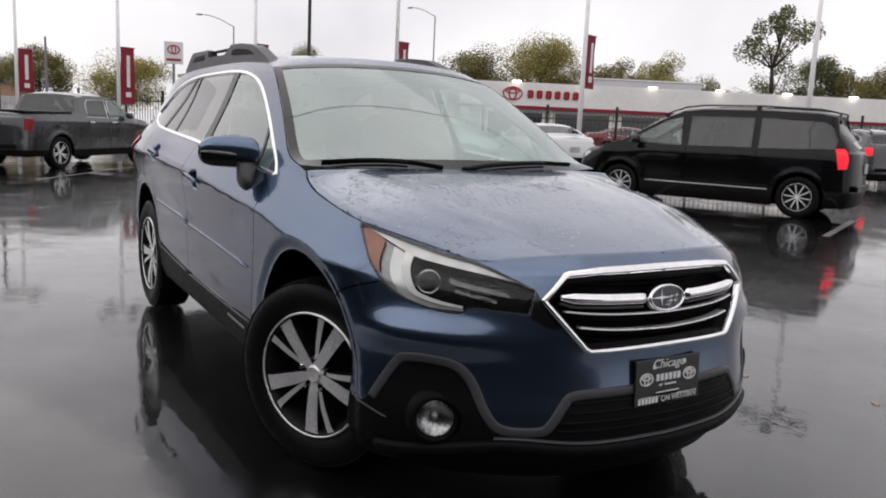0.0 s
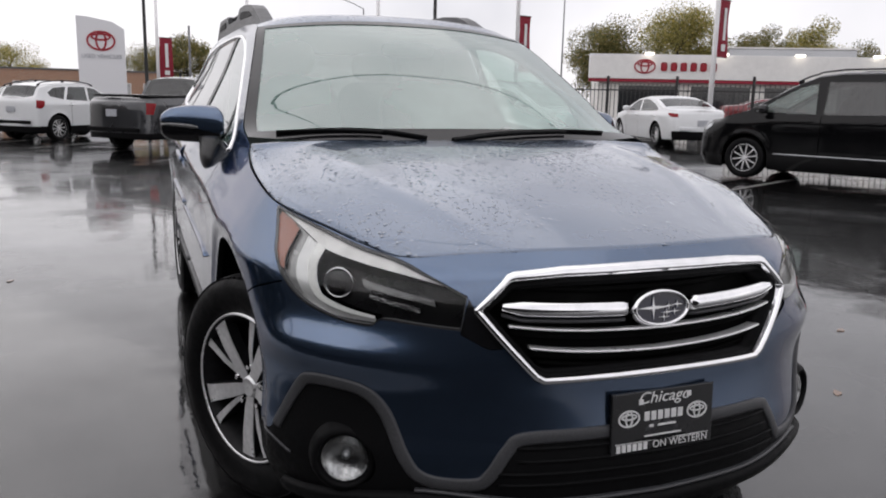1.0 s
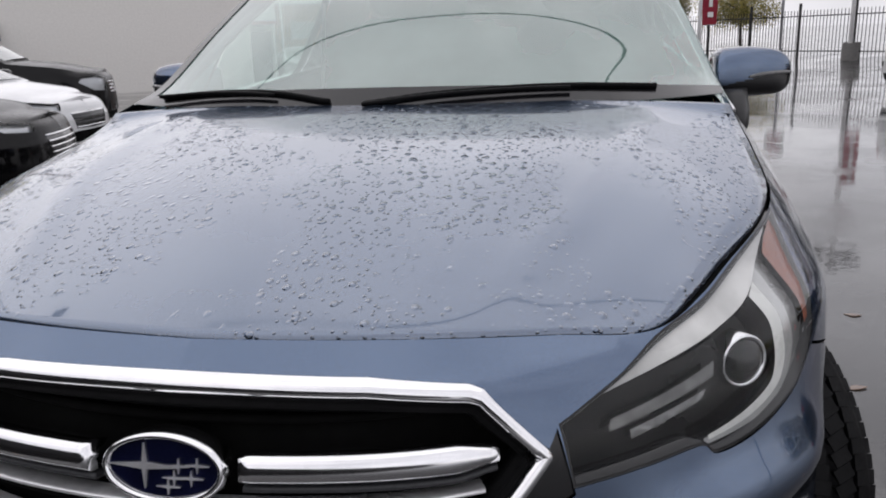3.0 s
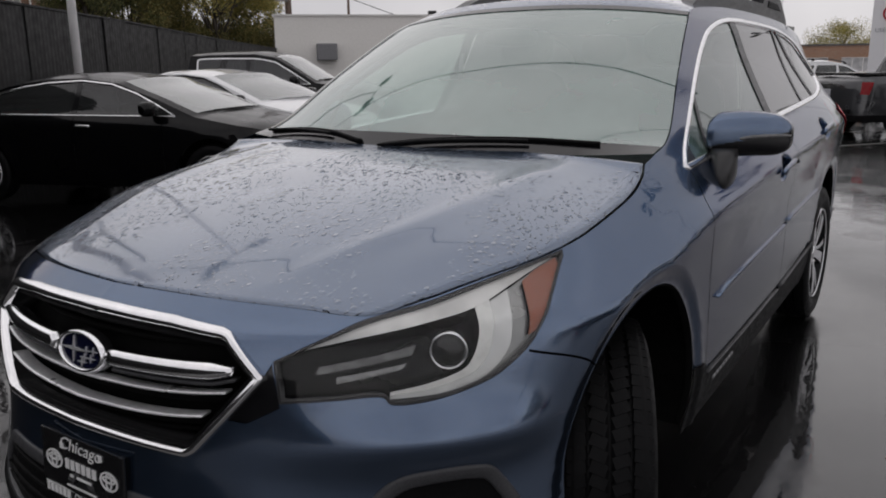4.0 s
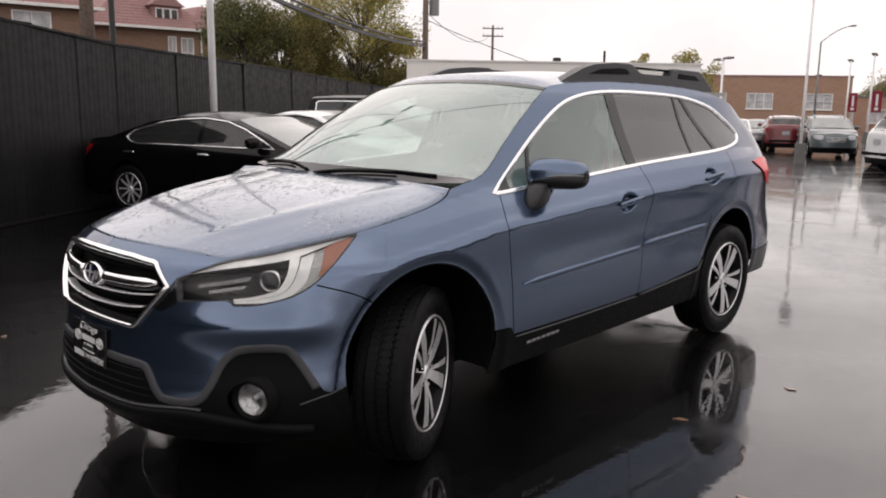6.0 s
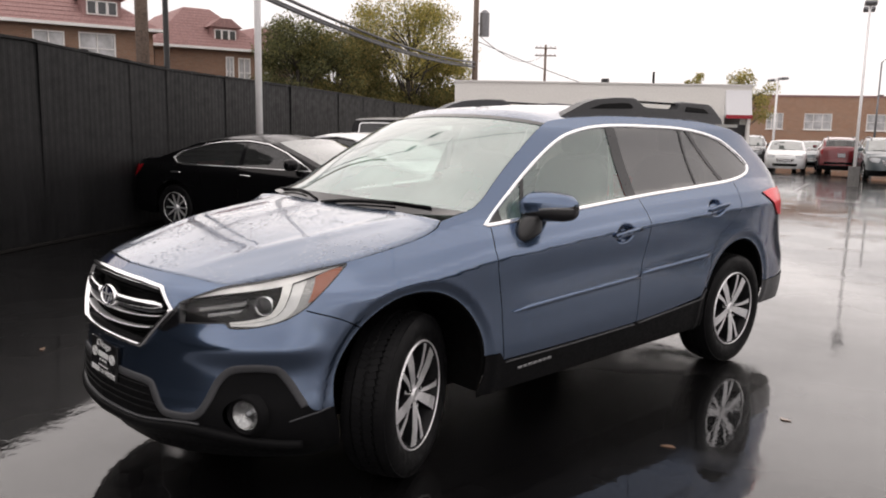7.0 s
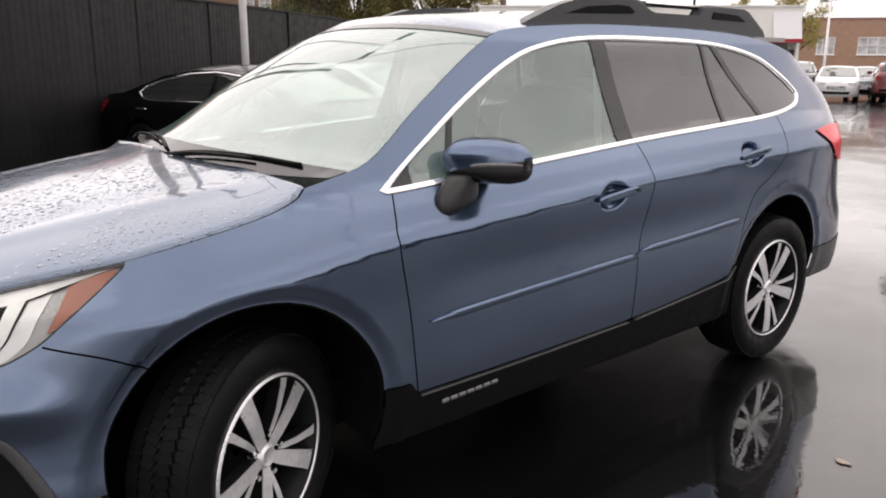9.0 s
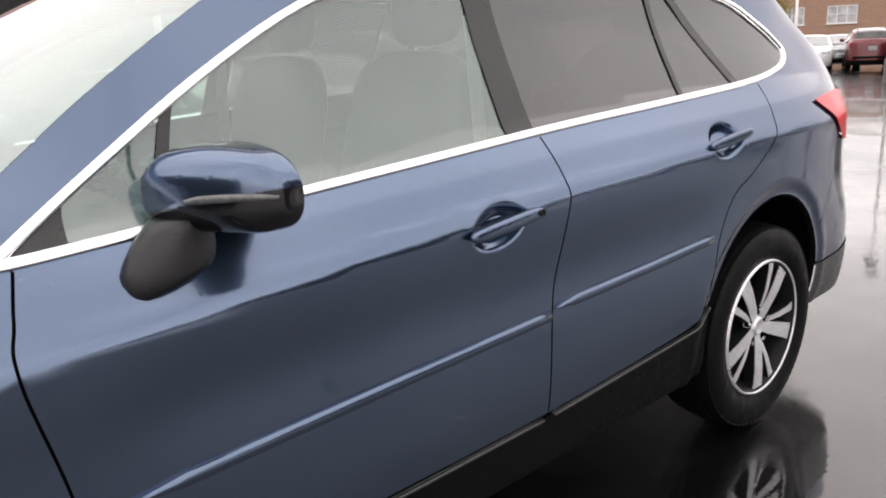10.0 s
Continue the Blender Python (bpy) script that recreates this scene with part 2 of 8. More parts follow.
M["lamp_mid"] = plain("dim_lamp_reflector", (0.13, 0.13, 0.128), 0.22, metal=0.6, coat=0.3, spread=0.5, scale=45)
M["lamp_facets"] = plain("faceted_dim_reflector", (0.25, 0.25, 0.25), 0.14, metal=1.0, grain=1.0, scale=110, spread=0.5)
M["lamp_pale"] = plain("pale_translucent_lamp_strip", (0.64, 0.63, 0.61), 0.25, coat=0.8, spread=0.25, scale=9)
M["lamp_silver"] = plain("silvered_lamp_strip", (0.62, 0.62, 0.61), 0.24, metal=0.5, coat=0.3, spread=0.2, scale=12)
M["lamp_grey"] = plain("pale_lamp_reflector", (0.28, 0.28, 0.275), 0.25, metal=0.5, coat=0.3, spread=0.12, scale=70)
M["lamp_dark"] = plain("smoked_lamp_housing", (0.004, 0.004, 0.0045), 0.3, spec=0.2)
M["fog_reflector"] = plain("faceted_lamp_reflector", (0.42, 0.42, 0.42), 0.16, metal=1.0, grain=1.0, scale=70, spread=0.25)
M["tail_lit"] = plain("lit_red_lamp_lens", (0.70, 0.01, 0.02), 0.2, spec=0.3, grain=0.3, scale=220)
M["tail_lit"].node_tree.nodes["Principled BSDF"].inputs["Emission Color"].default_value = (1.0, 0.02, 0.04, 1)
M["tail_lit"].node_tree.nodes["Principled BSDF"].inputs["Emission Strength"].default_value = 0.5
M["seat"] = plain("black_seat_leather", (0.03, 0.03, 0.032), 0.5, grain=0.4, scale=120)
M["seat_light"] = plain("light_grey_cabin_trim", (0.36, 0.36, 0.34), 0.7, grain=0.3, scale=120)
M["badge_blue"] = plain("dark_blue_enamel", (0.004, 0.005, 0.022), 0.12, coat=0.3)
M["letter_white"] = plain("white_lettering", (0.75, 0.75, 0.75), 0.5, spread=0.05)
M["pale_plate"] = plain("pale_number_plate", (0.42, 0.43, 0.46), 0.4, spread=0.3, scale=30)
M["plate_black"] = plain("black_plate", (0.008, 0.008, 0.009), 0.25, coat=0.4)


# ---- ground and the large structure ----
def ramp(x, a, b):
    s = np.clip((np.asarray(x, float) - a) / (b - a), 0, 1)
    return s * s * (3 - 2 * s)


def wet_asphalt():
    m, t, b = nodes_of("wet_asphalt")
    grain = noise_node(t, 220, 6, 0.7)
    stone = node(t, "ShaderNodeTexVoronoi", Scale=160.0)
    co = t.nodes.new("ShaderNodeTexCoord")
    t.links.new(co.outputs["Object"], stone.inputs["Vector"])
    patch = noise_node(t, 0.35, 6, 0.6)
    stain = noise_node(t, 2.3, 5, 0.6)
    tone = t.nodes.new("ShaderNodeMix")
    tone.data_type, tone.blend_type = "RGBA", "MULTIPLY"
    tone.inputs["Factor"].default_value = 1.0
    t.links.new(ramp_node(t, grain, [(0.3, (0.0025, 0.0025, 0.0028)), (0.7, (0.007, 0.0068, 0.007))]), tone.inputs["A"])
    t.links.new(ramp_node(t, stain, [(0.3, 0.65), (0.7, 1.1)]), tone.inputs["B"])
    t.links.new(tone.outputs["Result"], b.inputs["Base Color"])
    t.links.new(ramp_node(t, patch, [(0.36, 0.16), (0.50, 0.28), (0.66, 0.42)]), b.inputs["Roughness"])
    # a film of rain water over the stone: smooth in the pools, thinner between them
    b.inputs["Specular IOR Level"].default_value = 0.04
    b.inputs["Coat IOR"].default_value = 1.76
    t.links.new(ramp_node(t, patch, [(0.30, 1.0), (0.70, 0.75)]), b.inputs["Coat Weight"])
    t.links.new(ramp_node(t, patch, [(0.40, 0.008), (0.55, 0.02), (0.72, 0.045)]), b.inputs["Coat Roughness"])
    n1 = node(t, "ShaderNodeBump", Strength=0.35, Distance=0.003)
    t.links.new(grain, n1.inputs["Height"])
    t.links.new(n1.outputs["Normal"], b.inputs["Normal"])
    # ripples in the pools, and the stone breaking through the film between them
    n2 = node(t, "ShaderNodeBump", Strength=0.06, Distance=0.02)
    t.links.new(noise_node(t, 6.0, 4, 0.62), n2.inputs["Height"])
    n3 = node(t, "ShaderNodeBump", Distance=0.0025)
    t.links.new(ramp_node(t, noise_node(t, 0.9, 5, 0.6), [(0.52, 0.0), (0.64, 0.30)]), n3.inputs["Strength"])
    t.links.new(noise_node(t, 130, 4, 0.65), n3.inputs["Height"])
    t.links.new(n2.outputs["Normal"], n3.inputs["Normal"])
    t.links.new(n3.outputs["Normal"], b.inputs["Coat Normal"])
    return m


def grid_sheet(name, xs, ys, height, material, label, category):
    V = [(x, y, height(x, y)) for y in ys for x in xs]
    n = len(xs)
    F = [(r * n + k, r * n + k + 1, (r + 1) * n + k + 1, (r + 1) * n + k) for r in range(len(ys) - 1) for k in range(n - 1)]
    return tagged(raw(name, V, F, material), label, category, kind="structure")


edges = [-900, -300, -120, -60] + [-40 + 0.8 * k for k in range(76)] + [24, 30, 60, 120, 300, 900]


def ground_z(x, y):
    """The lot falls a little towards the black fence and towards the far rows."""
    fence = -0.09 * float(ramp(0.5573 * x - 0.8303 * y, 2.6, 5.0))
    far = -0.55 * float(np.clip((-x - 3.5) / 43, 0, 1)) * float(ramp(y, 12, 4))
    return min(fence, far)


grid_sheet("ground", edges, edges, ground_z, wet_asphalt(), "wet dark asphalt car park with shallow pools", "ground")

M["line_paint"] = plain("worn_white_line_paint", (0.34, 0.34, 0.33), 0.35, grain=0.5, scale=60, coat=0.8, spread=0.5)


def painted_line(a, b, width=0.10):
    a, b = Vector((*a, 0)), Vector((*b, 0))
    side = (b - a).cross(Vector((0, 0, 1))).normalized() * width / 2
    bm = bmesh.new()
    n = 24
    rows = []
    for k in range(n + 1):
        p = a.lerp(b, k / n)
        wob = 1 + 0.25 * noise.noise(Vector((p.x * 3, p.y * 3, 1)))
        p = p + Vector((0, 0, ground_z(p.x, p.y) + 0.006))
        rows.append((bm.verts.new(p + side * wob), bm.verts.new(p - side * wob)))
    for r, s in zip(rows[:-1], rows[1:]):
        bm.faces.new((r[0], r[1], s[1], s[0]))
    ob = part("parking_line", bm, M["line_paint"], None)
    return tagged(ob, "worn white parking line on wet asphalt", "line", "parking lines", "structure")


for k in range(5):
    c = Vector((-12.6 - 2.4 * k, -0.6 - 1.3 * k))
    painted_line(c, c + Vector((-4.4, 2.5)))
for k in range(4):
    c = Vector((-19.0 - 0.6 * k, -4.2 - 2.7 * k))
    painted_line(c, c + Vector((-4.6, -1.6)))
for k in range(3):
    c = Vector((-2.4 - 3.0 * k, 8.2 - 1.3 * k))
    painted_line(c, c + Vector((-1.2, 2.6)))

# ---- black sheet fence ----
def fence_material():
    """Black sheet; each panel has weathered a little differently."""
    m = plain("black_ribbed_sheet_metal", (0.017, 0.017, 0.0185), 0.5, grain=0.3, scale=30, spread=0.35, spec=0.25)
    t = m.node_tree
    b = t.nodes["Principled BSDF"]
    old = b.inputs["Base Color"].links[0].from_socket
    own = t.nodes.new("ShaderNodeObjectInfo")
    streak = ramp_node(t, noise_node(t, 3.0, 5, 0.6, (1.0, 1.0, 0.12)), [(0.35, 0.5), (0.7, 1.0)])
    colour = old
    for tone in (ramp_node(t, own.outputs["Random"], [(0.0, 0.5), (0.8, 0.75), (1.0, 1.05)]), streak):
        n = t.nodes.new("ShaderNodeMix")
        n.data_type, n.blend_type = "RGBA", "MULTIPLY"
        n.inputs["Factor"].default_value = 1.0
        t.links.new(colour, n.inputs["A"])
        t.links.new(tone, n.inputs["B"])
        colour = n.outputs["Result"]
    t.links.new(colour, b.inputs["Base Color"])
    return m


M["fence_sheet"] = fence_material()
M["fence_foot"] = plain("wet_grey_edging_board", (0.016, 0.015, 0.0145), 0.9, grain=0.6, scale=30, spec=0.05)
FENCE_D = Vector((-0.8303, -0.5573, 0))
FENCE_A = Vector((9.6, -1.33, 0)) - FENCE_D * 14.72
fence = thing("fence", "tall black ribbed sheet metal fence round the lot", "fence", kind="structure")


def fence_top(s):
    """The height of the fence's top at s metres along it: it falls with the lot."""
    return float(np.interp(s, (0, 25.6, 28.4, 34.0, 41.0, 49.0), (2.47, 2.45, 2.30, 2.26, 2.13, 2.05)))


def fence_rail(low, thick, out):
    """A rail that follows the fence's top, from low metres under it."""
    S = np.r_[0, 25.6, 28.4, 34.0, 41.0, 48.9]
    V, F = [], []
    for q in S:
        p = FENCE_A + FENCE_D * q
        for h, o in ((0, -1), (0, 1), (-low, 1), (-low, -1)):
            V.append((p.x + 0.5573 * (out + o * thick / 2), p.y - 0.8303 * (out + o * thick / 2), fence_top(q) + h))
    for k in range(len(S) - 1):
        F += [(4 * k + i, 4 * k + (i + 1) % 4, 4 * k + 4 + (i + 1) % 4, 4 * k + 4 + i) for i in range(4)]
    bm = bm_from(V, F + [(3, 2, 1, 0), tuple(4 * len(S) - 4 + i for i in range(4))])
    bmesh.ops.recalc_face_normals(bm, faces=bm.faces)
    return bm


def rib_panel(width, height, pitch=0.115, deep=0.0016):
    xs, ys = [], []
    x = 0.0
    while x < width - 1e-6:
        for dx, dy in ((0, 0), (pitch * 0.38, 0), (pitch * 0.5, deep), (pitch * 0.88, deep)):
            if x + dx < width:
                xs.append(x + dx)
                ys.append(dy)
        x += pitch
    xs.append(width)
    ys.append(0)
    v = [(a, b, z) for z in (-0.10, height) for a, b in zip(xs, ys)]
    n = len(xs)
    return v, [(k, k + 1, n + k + 1, n + k) for k in range(n - 1)]


FENCE_TURN = Matrix((( -0.8303, 0.5573, 0, 0), (-0.5573, -0.8303, 0, 0), (0, 0, 1, 0), (0, 0, 0, 1)))
v, f = rib_panel(0.935, 2.46)
panel_mesh = None
for k in range(53):
    p = FENCE_A + FENCE_D * (0.92 * k)
    if panel_mesh is None:
        ob = raw("fence_panel", v, f, M["fence_sheet"], fence, smooth=False)
        panel_mesh = ob.data
    else:
        ob = new("fence_panel", panel_mesh)
        ob.parent = fence
    ob.matrix_basis = Matrix.Translation(p + Vector((0, 0, fence_top(0.92 * k + 0.46) - 2.46 + 0.008 * math.sin(k * 1.7)))) @ FENCE_TURN @ pose(0, 0, 0, 0.3 * math.sin(k * 2.3), 0, 0.10 * math.sin(k * 3.1))
post = bm_box((0.07, 0.07, 2.5), pose(0, 0, 1.15))
post_ob = part("fence_post", post, M["fence_sheet"], fence)
for k in range(27):
    ob = post_ob if k == 0 else new("fence_post", post_ob.data)
    ob.parent = fence
    ob.matrix_basis = Matrix.Translation(FENCE_A + FENCE_D * (1.84 * k) + Vector((0.035, -0.06, fence_top(1.84 * k) - 2.47)))
part("fence_backing", fence_rail(2.45, 0.02, 0.03), M["fence_sheet"], fence)
part("fence_foot", bm_box((49.0, 0.05, 0.03), Matrix.Translation(FENCE_A + FENCE_D * 24.4 + Vector((-0.028, 0.042, -0.068))) @ FENCE_TURN), M["fence_foot"], fence, "dark edging along the foot")
part("fence_cap", fence_rail(0.03, 0.06, 0.0), M["fence_sheet"], fence)
from mathutils import geometry


# ---- the blue wagon's skin: a plan outline, set in by a side profile ----
def spline(points, n=12):
    """A Catmull-Rom curve through the points, as rows of numbers."""
    p = np.array(points, float)
    p = np.vstack([2 * p[0] - p[1], p, 2 * p[-1] - p[-2]])
    out = []
    for k in range(1, len(p) - 2):
        for s in np.linspace(0, 1, n, endpoint=False):
            a, b, c, d = p[k - 1:k + 3]
            out.append(0.5 * (2 * b + (c - a) * s + (2 * a - 5 * b + 4 * c - d) * s * s + (3 * b - a - 3 * c + d) * s ** 3))
    return np.array(out + [p[-2]])


def smooth_table(rows, n=8):
    c = spline(rows, n)
    return c[:, 0], c[:, 1]


class Skin:
    """Half of a vehicle's skin. u runs along the plan outline from the middle of the nose to the middle of the tail, z is the height."""

    def __init__(self, plan, side, nose, shift, wheels=(), flare=0.0, arch=0.4, nose_end=(1.55, 2.0), tail_end=(-1.8, -2.25), tail=None):
        fine = np.vstack([spline(plan, 24)])
        step = np.r_[0, np.cumsum(np.hypot(*np.diff(fine, axis=0).T))]
        self.u = np.linspace(0, step[-1], 900)
        self.c = np.stack([np.interp(self.u, step, fine[:, 0]), np.interp(self.u, step, fine[:, 1])], 1)
        for _ in range(170):
            self.c[1:-1] = (self.c[:-2] + 2 * self.c[1:-1] + self.c[2:]) / 4
        t = np.gradient(self.c, axis=0)
        t[0], t[-1] = (0, 1), (0, -1)
        t /= np.hypot(*t.T)[:, None]
        self.n = np.stack([t[:, 1], -t[:, 0]], 1)
        self.side, self.nose, self.tail, self.shift = smooth_table(side), smooth_table(nose), smooth_table(tail or nose), smooth_table(shift)
        self.wheels, self.flare, self.arch, self.nose_end, self.tail_end = wheels, flare, arch, nose_end, tail_end
        self.most = self.u[-1]

    def at_x(self, x):
        """u on the flank at the plan's x."""
        return float(np.interp(-x, -self.c[:, 0], self.u))

    def at_y(self, y):
        """u on the nose at the plan's y."""
        k = int(np.argmax(self.c[:, 1] > 0.99 * self.c[:, 1].max()))
        return float(np.interp(y, self.c[:k, 1], self.u[:k]))

    def __call__(self, u, z):
        u, z = np.broadcast_arrays(np.asarray(u, float), np.asarray(z, float))
        cx, cy = np.interp(u, self.u, self.c[:, 0]), np.interp(u, self.u, self.c[:, 1])
        nx, ny = np.interp(u, self.u, self.n[:, 0]), np.interp(u, self.u, self.n[:, 1])
        zs = z + self.hold(z) * np.interp(-cx, -self.shift[0][::-1] if self.shift[0][0] < self.shift[0][-1] else -self.shift[0], self.shift[1][::-1] if self.shift[0][0] < self.shift[0][-1] else self.shift[1])
        d = np.interp(zs, *self.side)
        front = ramp(cx, *self.nose_end)
        d = d * (1 - front) + np.interp(z, *self.nose) * front
        back = ramp(cx, *self.tail_end)
        d = d * (1 - back) + np.interp(z, *self.tail) * back
        for wx, wz in self.wheels:
            r = np.hypot(cx - wx, z - wz)
            d = d - self.flare * np.exp(-((r - self.arch) / 0.07) ** 2) * (z < wz + self.arch + 0.3) * (1 - front)
        return np.stack([cx - nx * d, cy - ny * d, z], -1)

    def hold(self, z):
        return 1 - ramp(z, 1.10, 1.42)

    def normal(self, u, z, e=0.004):
        du = self(np.asarray(u) + e, z) - self(np.asarray(u) - e, z)
        dz = self(u, np.asarray(z) + e) - self(u, np.asarray(z) - e)
        n = np.cross(du, dz)
        n /= np.linalg.norm(n, axis=-1, keepdims=True) + 1e-12
        return n


def inside(poly, p):
    """Which of the points p lie inside the polygon."""
    x, y = p[:, 0], p[:, 1]
    hit = np.zeros(len(p), bool)
    for (x0, y0), (x1, y1) in zip(poly, np.roll(poly, -1, 0)):
        cross = (y0 > y) != (y1 > y)
        hit ^= cross & (x < (x1 - x0) * (y - y0) / (y1 - y0 + 1e-15) + x0)
    return hit


def resample(poly, step, closed=True):
    p = np.asarray(poly, float)
    ends = np.roll(p, -1, 0) if closed else p[1:]
    out = []
    for a, b in zip(p, ends):
        n = max(1, int(math.ceil(np.hypot(*(b - a)) / step)))
        out += [a + (b - a) * k / n for k in range(n)]
    return np.array(out if closed else out + [p[-1]])


def inset(poly, d):
    """The polygon drawn in by d all round."""
    p = np.asarray(poly, float)
    area = 0.5 * np.sum(p[:, 0] * np.roll(p[:, 1], -1) - np.roll(p[:, 0], -1) * p[:, 1])
    e = np.roll(p, -1, 0) - p
    e /= np.hypot(*e.T)[:, None] + 1e-12
    n = np.stack([-e[:, 1], e[:, 0]], 1) * np.sign(area)
    m = n + np.roll(n, 1, 0)
    m /= np.maximum(0.5, (m * m).sum(1) / 2)[:, None]
    return p + m * d


def band(line, width):
    """A strip of that width along a line of (u, z)."""
    p = np.asarray(line, float)
    t = np.gradient(p, axis=0)
    t /= np.hypot(*t.T)[:, None] + 1e-12
    n = np.stack([-t[:, 1], t[:, 0]], 1) * width / 2
    return np.vstack([p + n, (p - n)[::-1]])


def near(p, loops, gap):
    """Which points lie closer than gap to an edge of the loops."""
    close = np.zeros(len(p), bool)
    for loop in loops:
        lo, hi = loop.min(0) - gap, loop.max(0) + gap
        pick = np.where(((p > lo) & (p < hi)).all(1) & ~close)[0]
        for a, b in zip(loop, np.roll(loop, -1, 0)):
            ab = b - a
            q = p[pick]
            s = np.clip(((q - a) @ ab) / (ab @ ab + 1e-15), 0, 1)
            close[pick[np.hypot(*(q - a - s[:, None] * ab).T) < gap]] = True
    return close


def cut_skin(surface, outer, regions, step, rest, dense=()):
    """Cuts the skin inside the outer loop into named panels: rows of (name, loop), the first that holds a spot has it; the rest goes to the name rest.
    surface(u, z) gives the places. Returns name: (vertices, faces, normals)."""
    loops = [resample(outer, step * 0.7)] + [resample(l, step * 0.7) for _, l in regions]
    lo, hi = loops[0].min(0), loops[0].max(0)
    gu, gz = np.meshgrid(np.arange(lo[0], hi[0] + step, step), np.arange(lo[1], hi[1] + step, step * 0.7))
    gu = gu + (np.arange(gu.shape[0]) % 2)[:, None] * step / 2
    g = np.stack([gu.ravel(), gz.ravel()], 1)
    g = g[inside(loops[0], g)]
    g = g[~near(g, loops, step * 0.3)]
    # closer points where the skin is hollowed out
    for cu, cz, ru, rz in dense:
        g = g[((g[:, 0] - cu) / ru) ** 2 + ((g[:, 1] - cz) / rz) ** 2 > 1]
        du, dz = np.meshgrid(np.arange(-ru, ru, 0.006), np.arange(-rz, rz, 0.005))
        d = np.stack([du.ravel() + cu, dz.ravel() + cz], 1)
        g = np.vstack([g, d[((d[:, 0] - cu) / ru) ** 2 + ((d[:, 1] - cz) / rz) ** 2 < 1]])
    verts, edges = [], []
    for loop in loops:
        n0 = len(verts)
        verts += [Vector(v) for v in loop]
        edges += [(n0 + k, n0 + (k + 1) % len(loop)) for k in range(len(loop))]
    verts += [Vector(v) for v in g]
    v2, _, tris, *_ = geometry.delaunay_2d_cdt(verts, edges, [], 0, 1e-5)
    v2 = np.array([tuple(v) for v in v2])
    tris = np.array([t for t in tris if len(t) == 3])
    mid = v2[tris].mean(1)
    owner = np.where(inside(loops[0], mid), len(regions), -1)
    for k in range(len(regions) - 1, -1, -1):
        owner[inside(loops[k + 1], mid) & (owner >= 0)] = k
    names = [n for n, _ in regions] + [rest]
    p = surface(v2[:, 0], v2[:, 1])
    e = 0.003
    du = surface(v2[:, 0] + e, v2[:, 1]) - surface(v2[:, 0] - e, v2[:, 1])
    dz = surface(v2[:, 0], v2[:, 1] + e) - surface(v2[:, 0], v2[:, 1] - e)
    nor = np.cross(du, dz)
    nor /= np.linalg.norm(nor, axis=1, keepdims=True) + 1e-12
    made = {}
    for name in dict.fromkeys(names):
        mine = tris[np.isin(owner, [k for k, n in enumerate(names) if n == name])]
        if len(mine) == 0:
            continue
        used, back = np.unique(mine, return_inverse=True)
        f = back.reshape(-1, 3)
        q, nn = p[used], nor[used]
        flat = np.cross(q[f[:, 1]] - q[f[:, 0]], q[f[:, 2]] - q[f[:, 0]])
        flip = (flat * nn[f].mean(1)).sum(1) < 0
        f[flip] = f[flip][:, ::-1]
        made[name] = (q, f, nn)
    return made


FLIP = np.array([1.0, -1.0, 1.0])


def mirrored(panel):
    v, f, n = panel
    return v * FLIP, np.asarray(f)[:, ::-1], n * FLIP


def both(panel):
    """A panel and its mirror image in one."""
    v, f, n = panel
    v2, f2, n2 = mirrored(panel)
    return np.vstack([v, v2]), np.vstack([f, f2 + len(v)]), np.vstack([n, n2])


def pushed(panel, d):
    v, f, n = panel
    return v + n * d, f, n


def moulding(surface, normal, outer, inner, rise, sink=0.004, closed=True):
    """A rounded strip between two lines of (u, z) on a skin, standing out by rise."""
    o, i = np.asarray(outer, float), np.asarray(inner, float)
    rows = [(0, -sink), (0, rise * 0.55), (0.15, rise * 0.92), (0.5, rise), (0.85, rise * 0.92), (1, rise * 0.55), (1, -sink)]
    k = len(o)
    verts = []
    for s, h in rows:
        q = o + (i - o) * s
        verts.append(surface(q[:, 0], q[:, 1]) + normal(q[:, 0], q[:, 1]) * h)
    verts = np.vstack(verts)
    last = k if closed else k - 1
    faces = [(r * k + a, r * k + (a + 1) % k, (r + 1) * k + (a + 1) % k, (r + 1) * k + a) for r in range(len(rows) - 1) for a in range(last)]
    if not closed:
        faces += [[r * k for r in range(len(rows))], [r * k + k - 1 for r in range(len(rows))][::-1]]
    return verts, faces


def strip_part(name, panel, material, parent, label="", mirror=False):
    """A moulding as an object; mirror: on the other side too. Returns what was made."""
    made = []
    for flip in ((False, True) if mirror else (False,)):
        v = panel[0] * FLIP if flip else panel[0]
        made.append(part(name, bm_from(v, panel[1]), material, parent, label, smooth=True))
    return made


def panel_part(name, panel, material, parent, label="", mirror=False):
    made = [raw(name, panel[0], panel[1], material, parent, label, panel[2])]
    if mirror:
        v, f, n = mirrored(panel)
        made.append(raw(name, v, f, material, parent, label, n))
    return made


# ---- wheels ----
def tyre_mesh(radius, width, rim, grooves=True, n=72):
    h = width / 2
    prof = [(-h * 0.62, rim), (-h * 0.86, rim + 0.012), (-h, rim + (radius - rim) * 0.45), (-h * 0.97, rim + (radius - rim) * 0.72), (-h * 0.86, radius - 0.012), (-h * 0.74, radius - 0.002)]
    if grooves:
        for c in (-0.42, 0.0, 0.42):
            prof += [((c - 0.07) * h, radius), ((c - 0.055) * h, radius - 0.008), ((c + 0.055) * h, radius - 0.008), ((c + 0.07) * h, radius)]
    prof += [(-a, r) for a, r in prof[5::-1]]
    return lathe(prof, n)


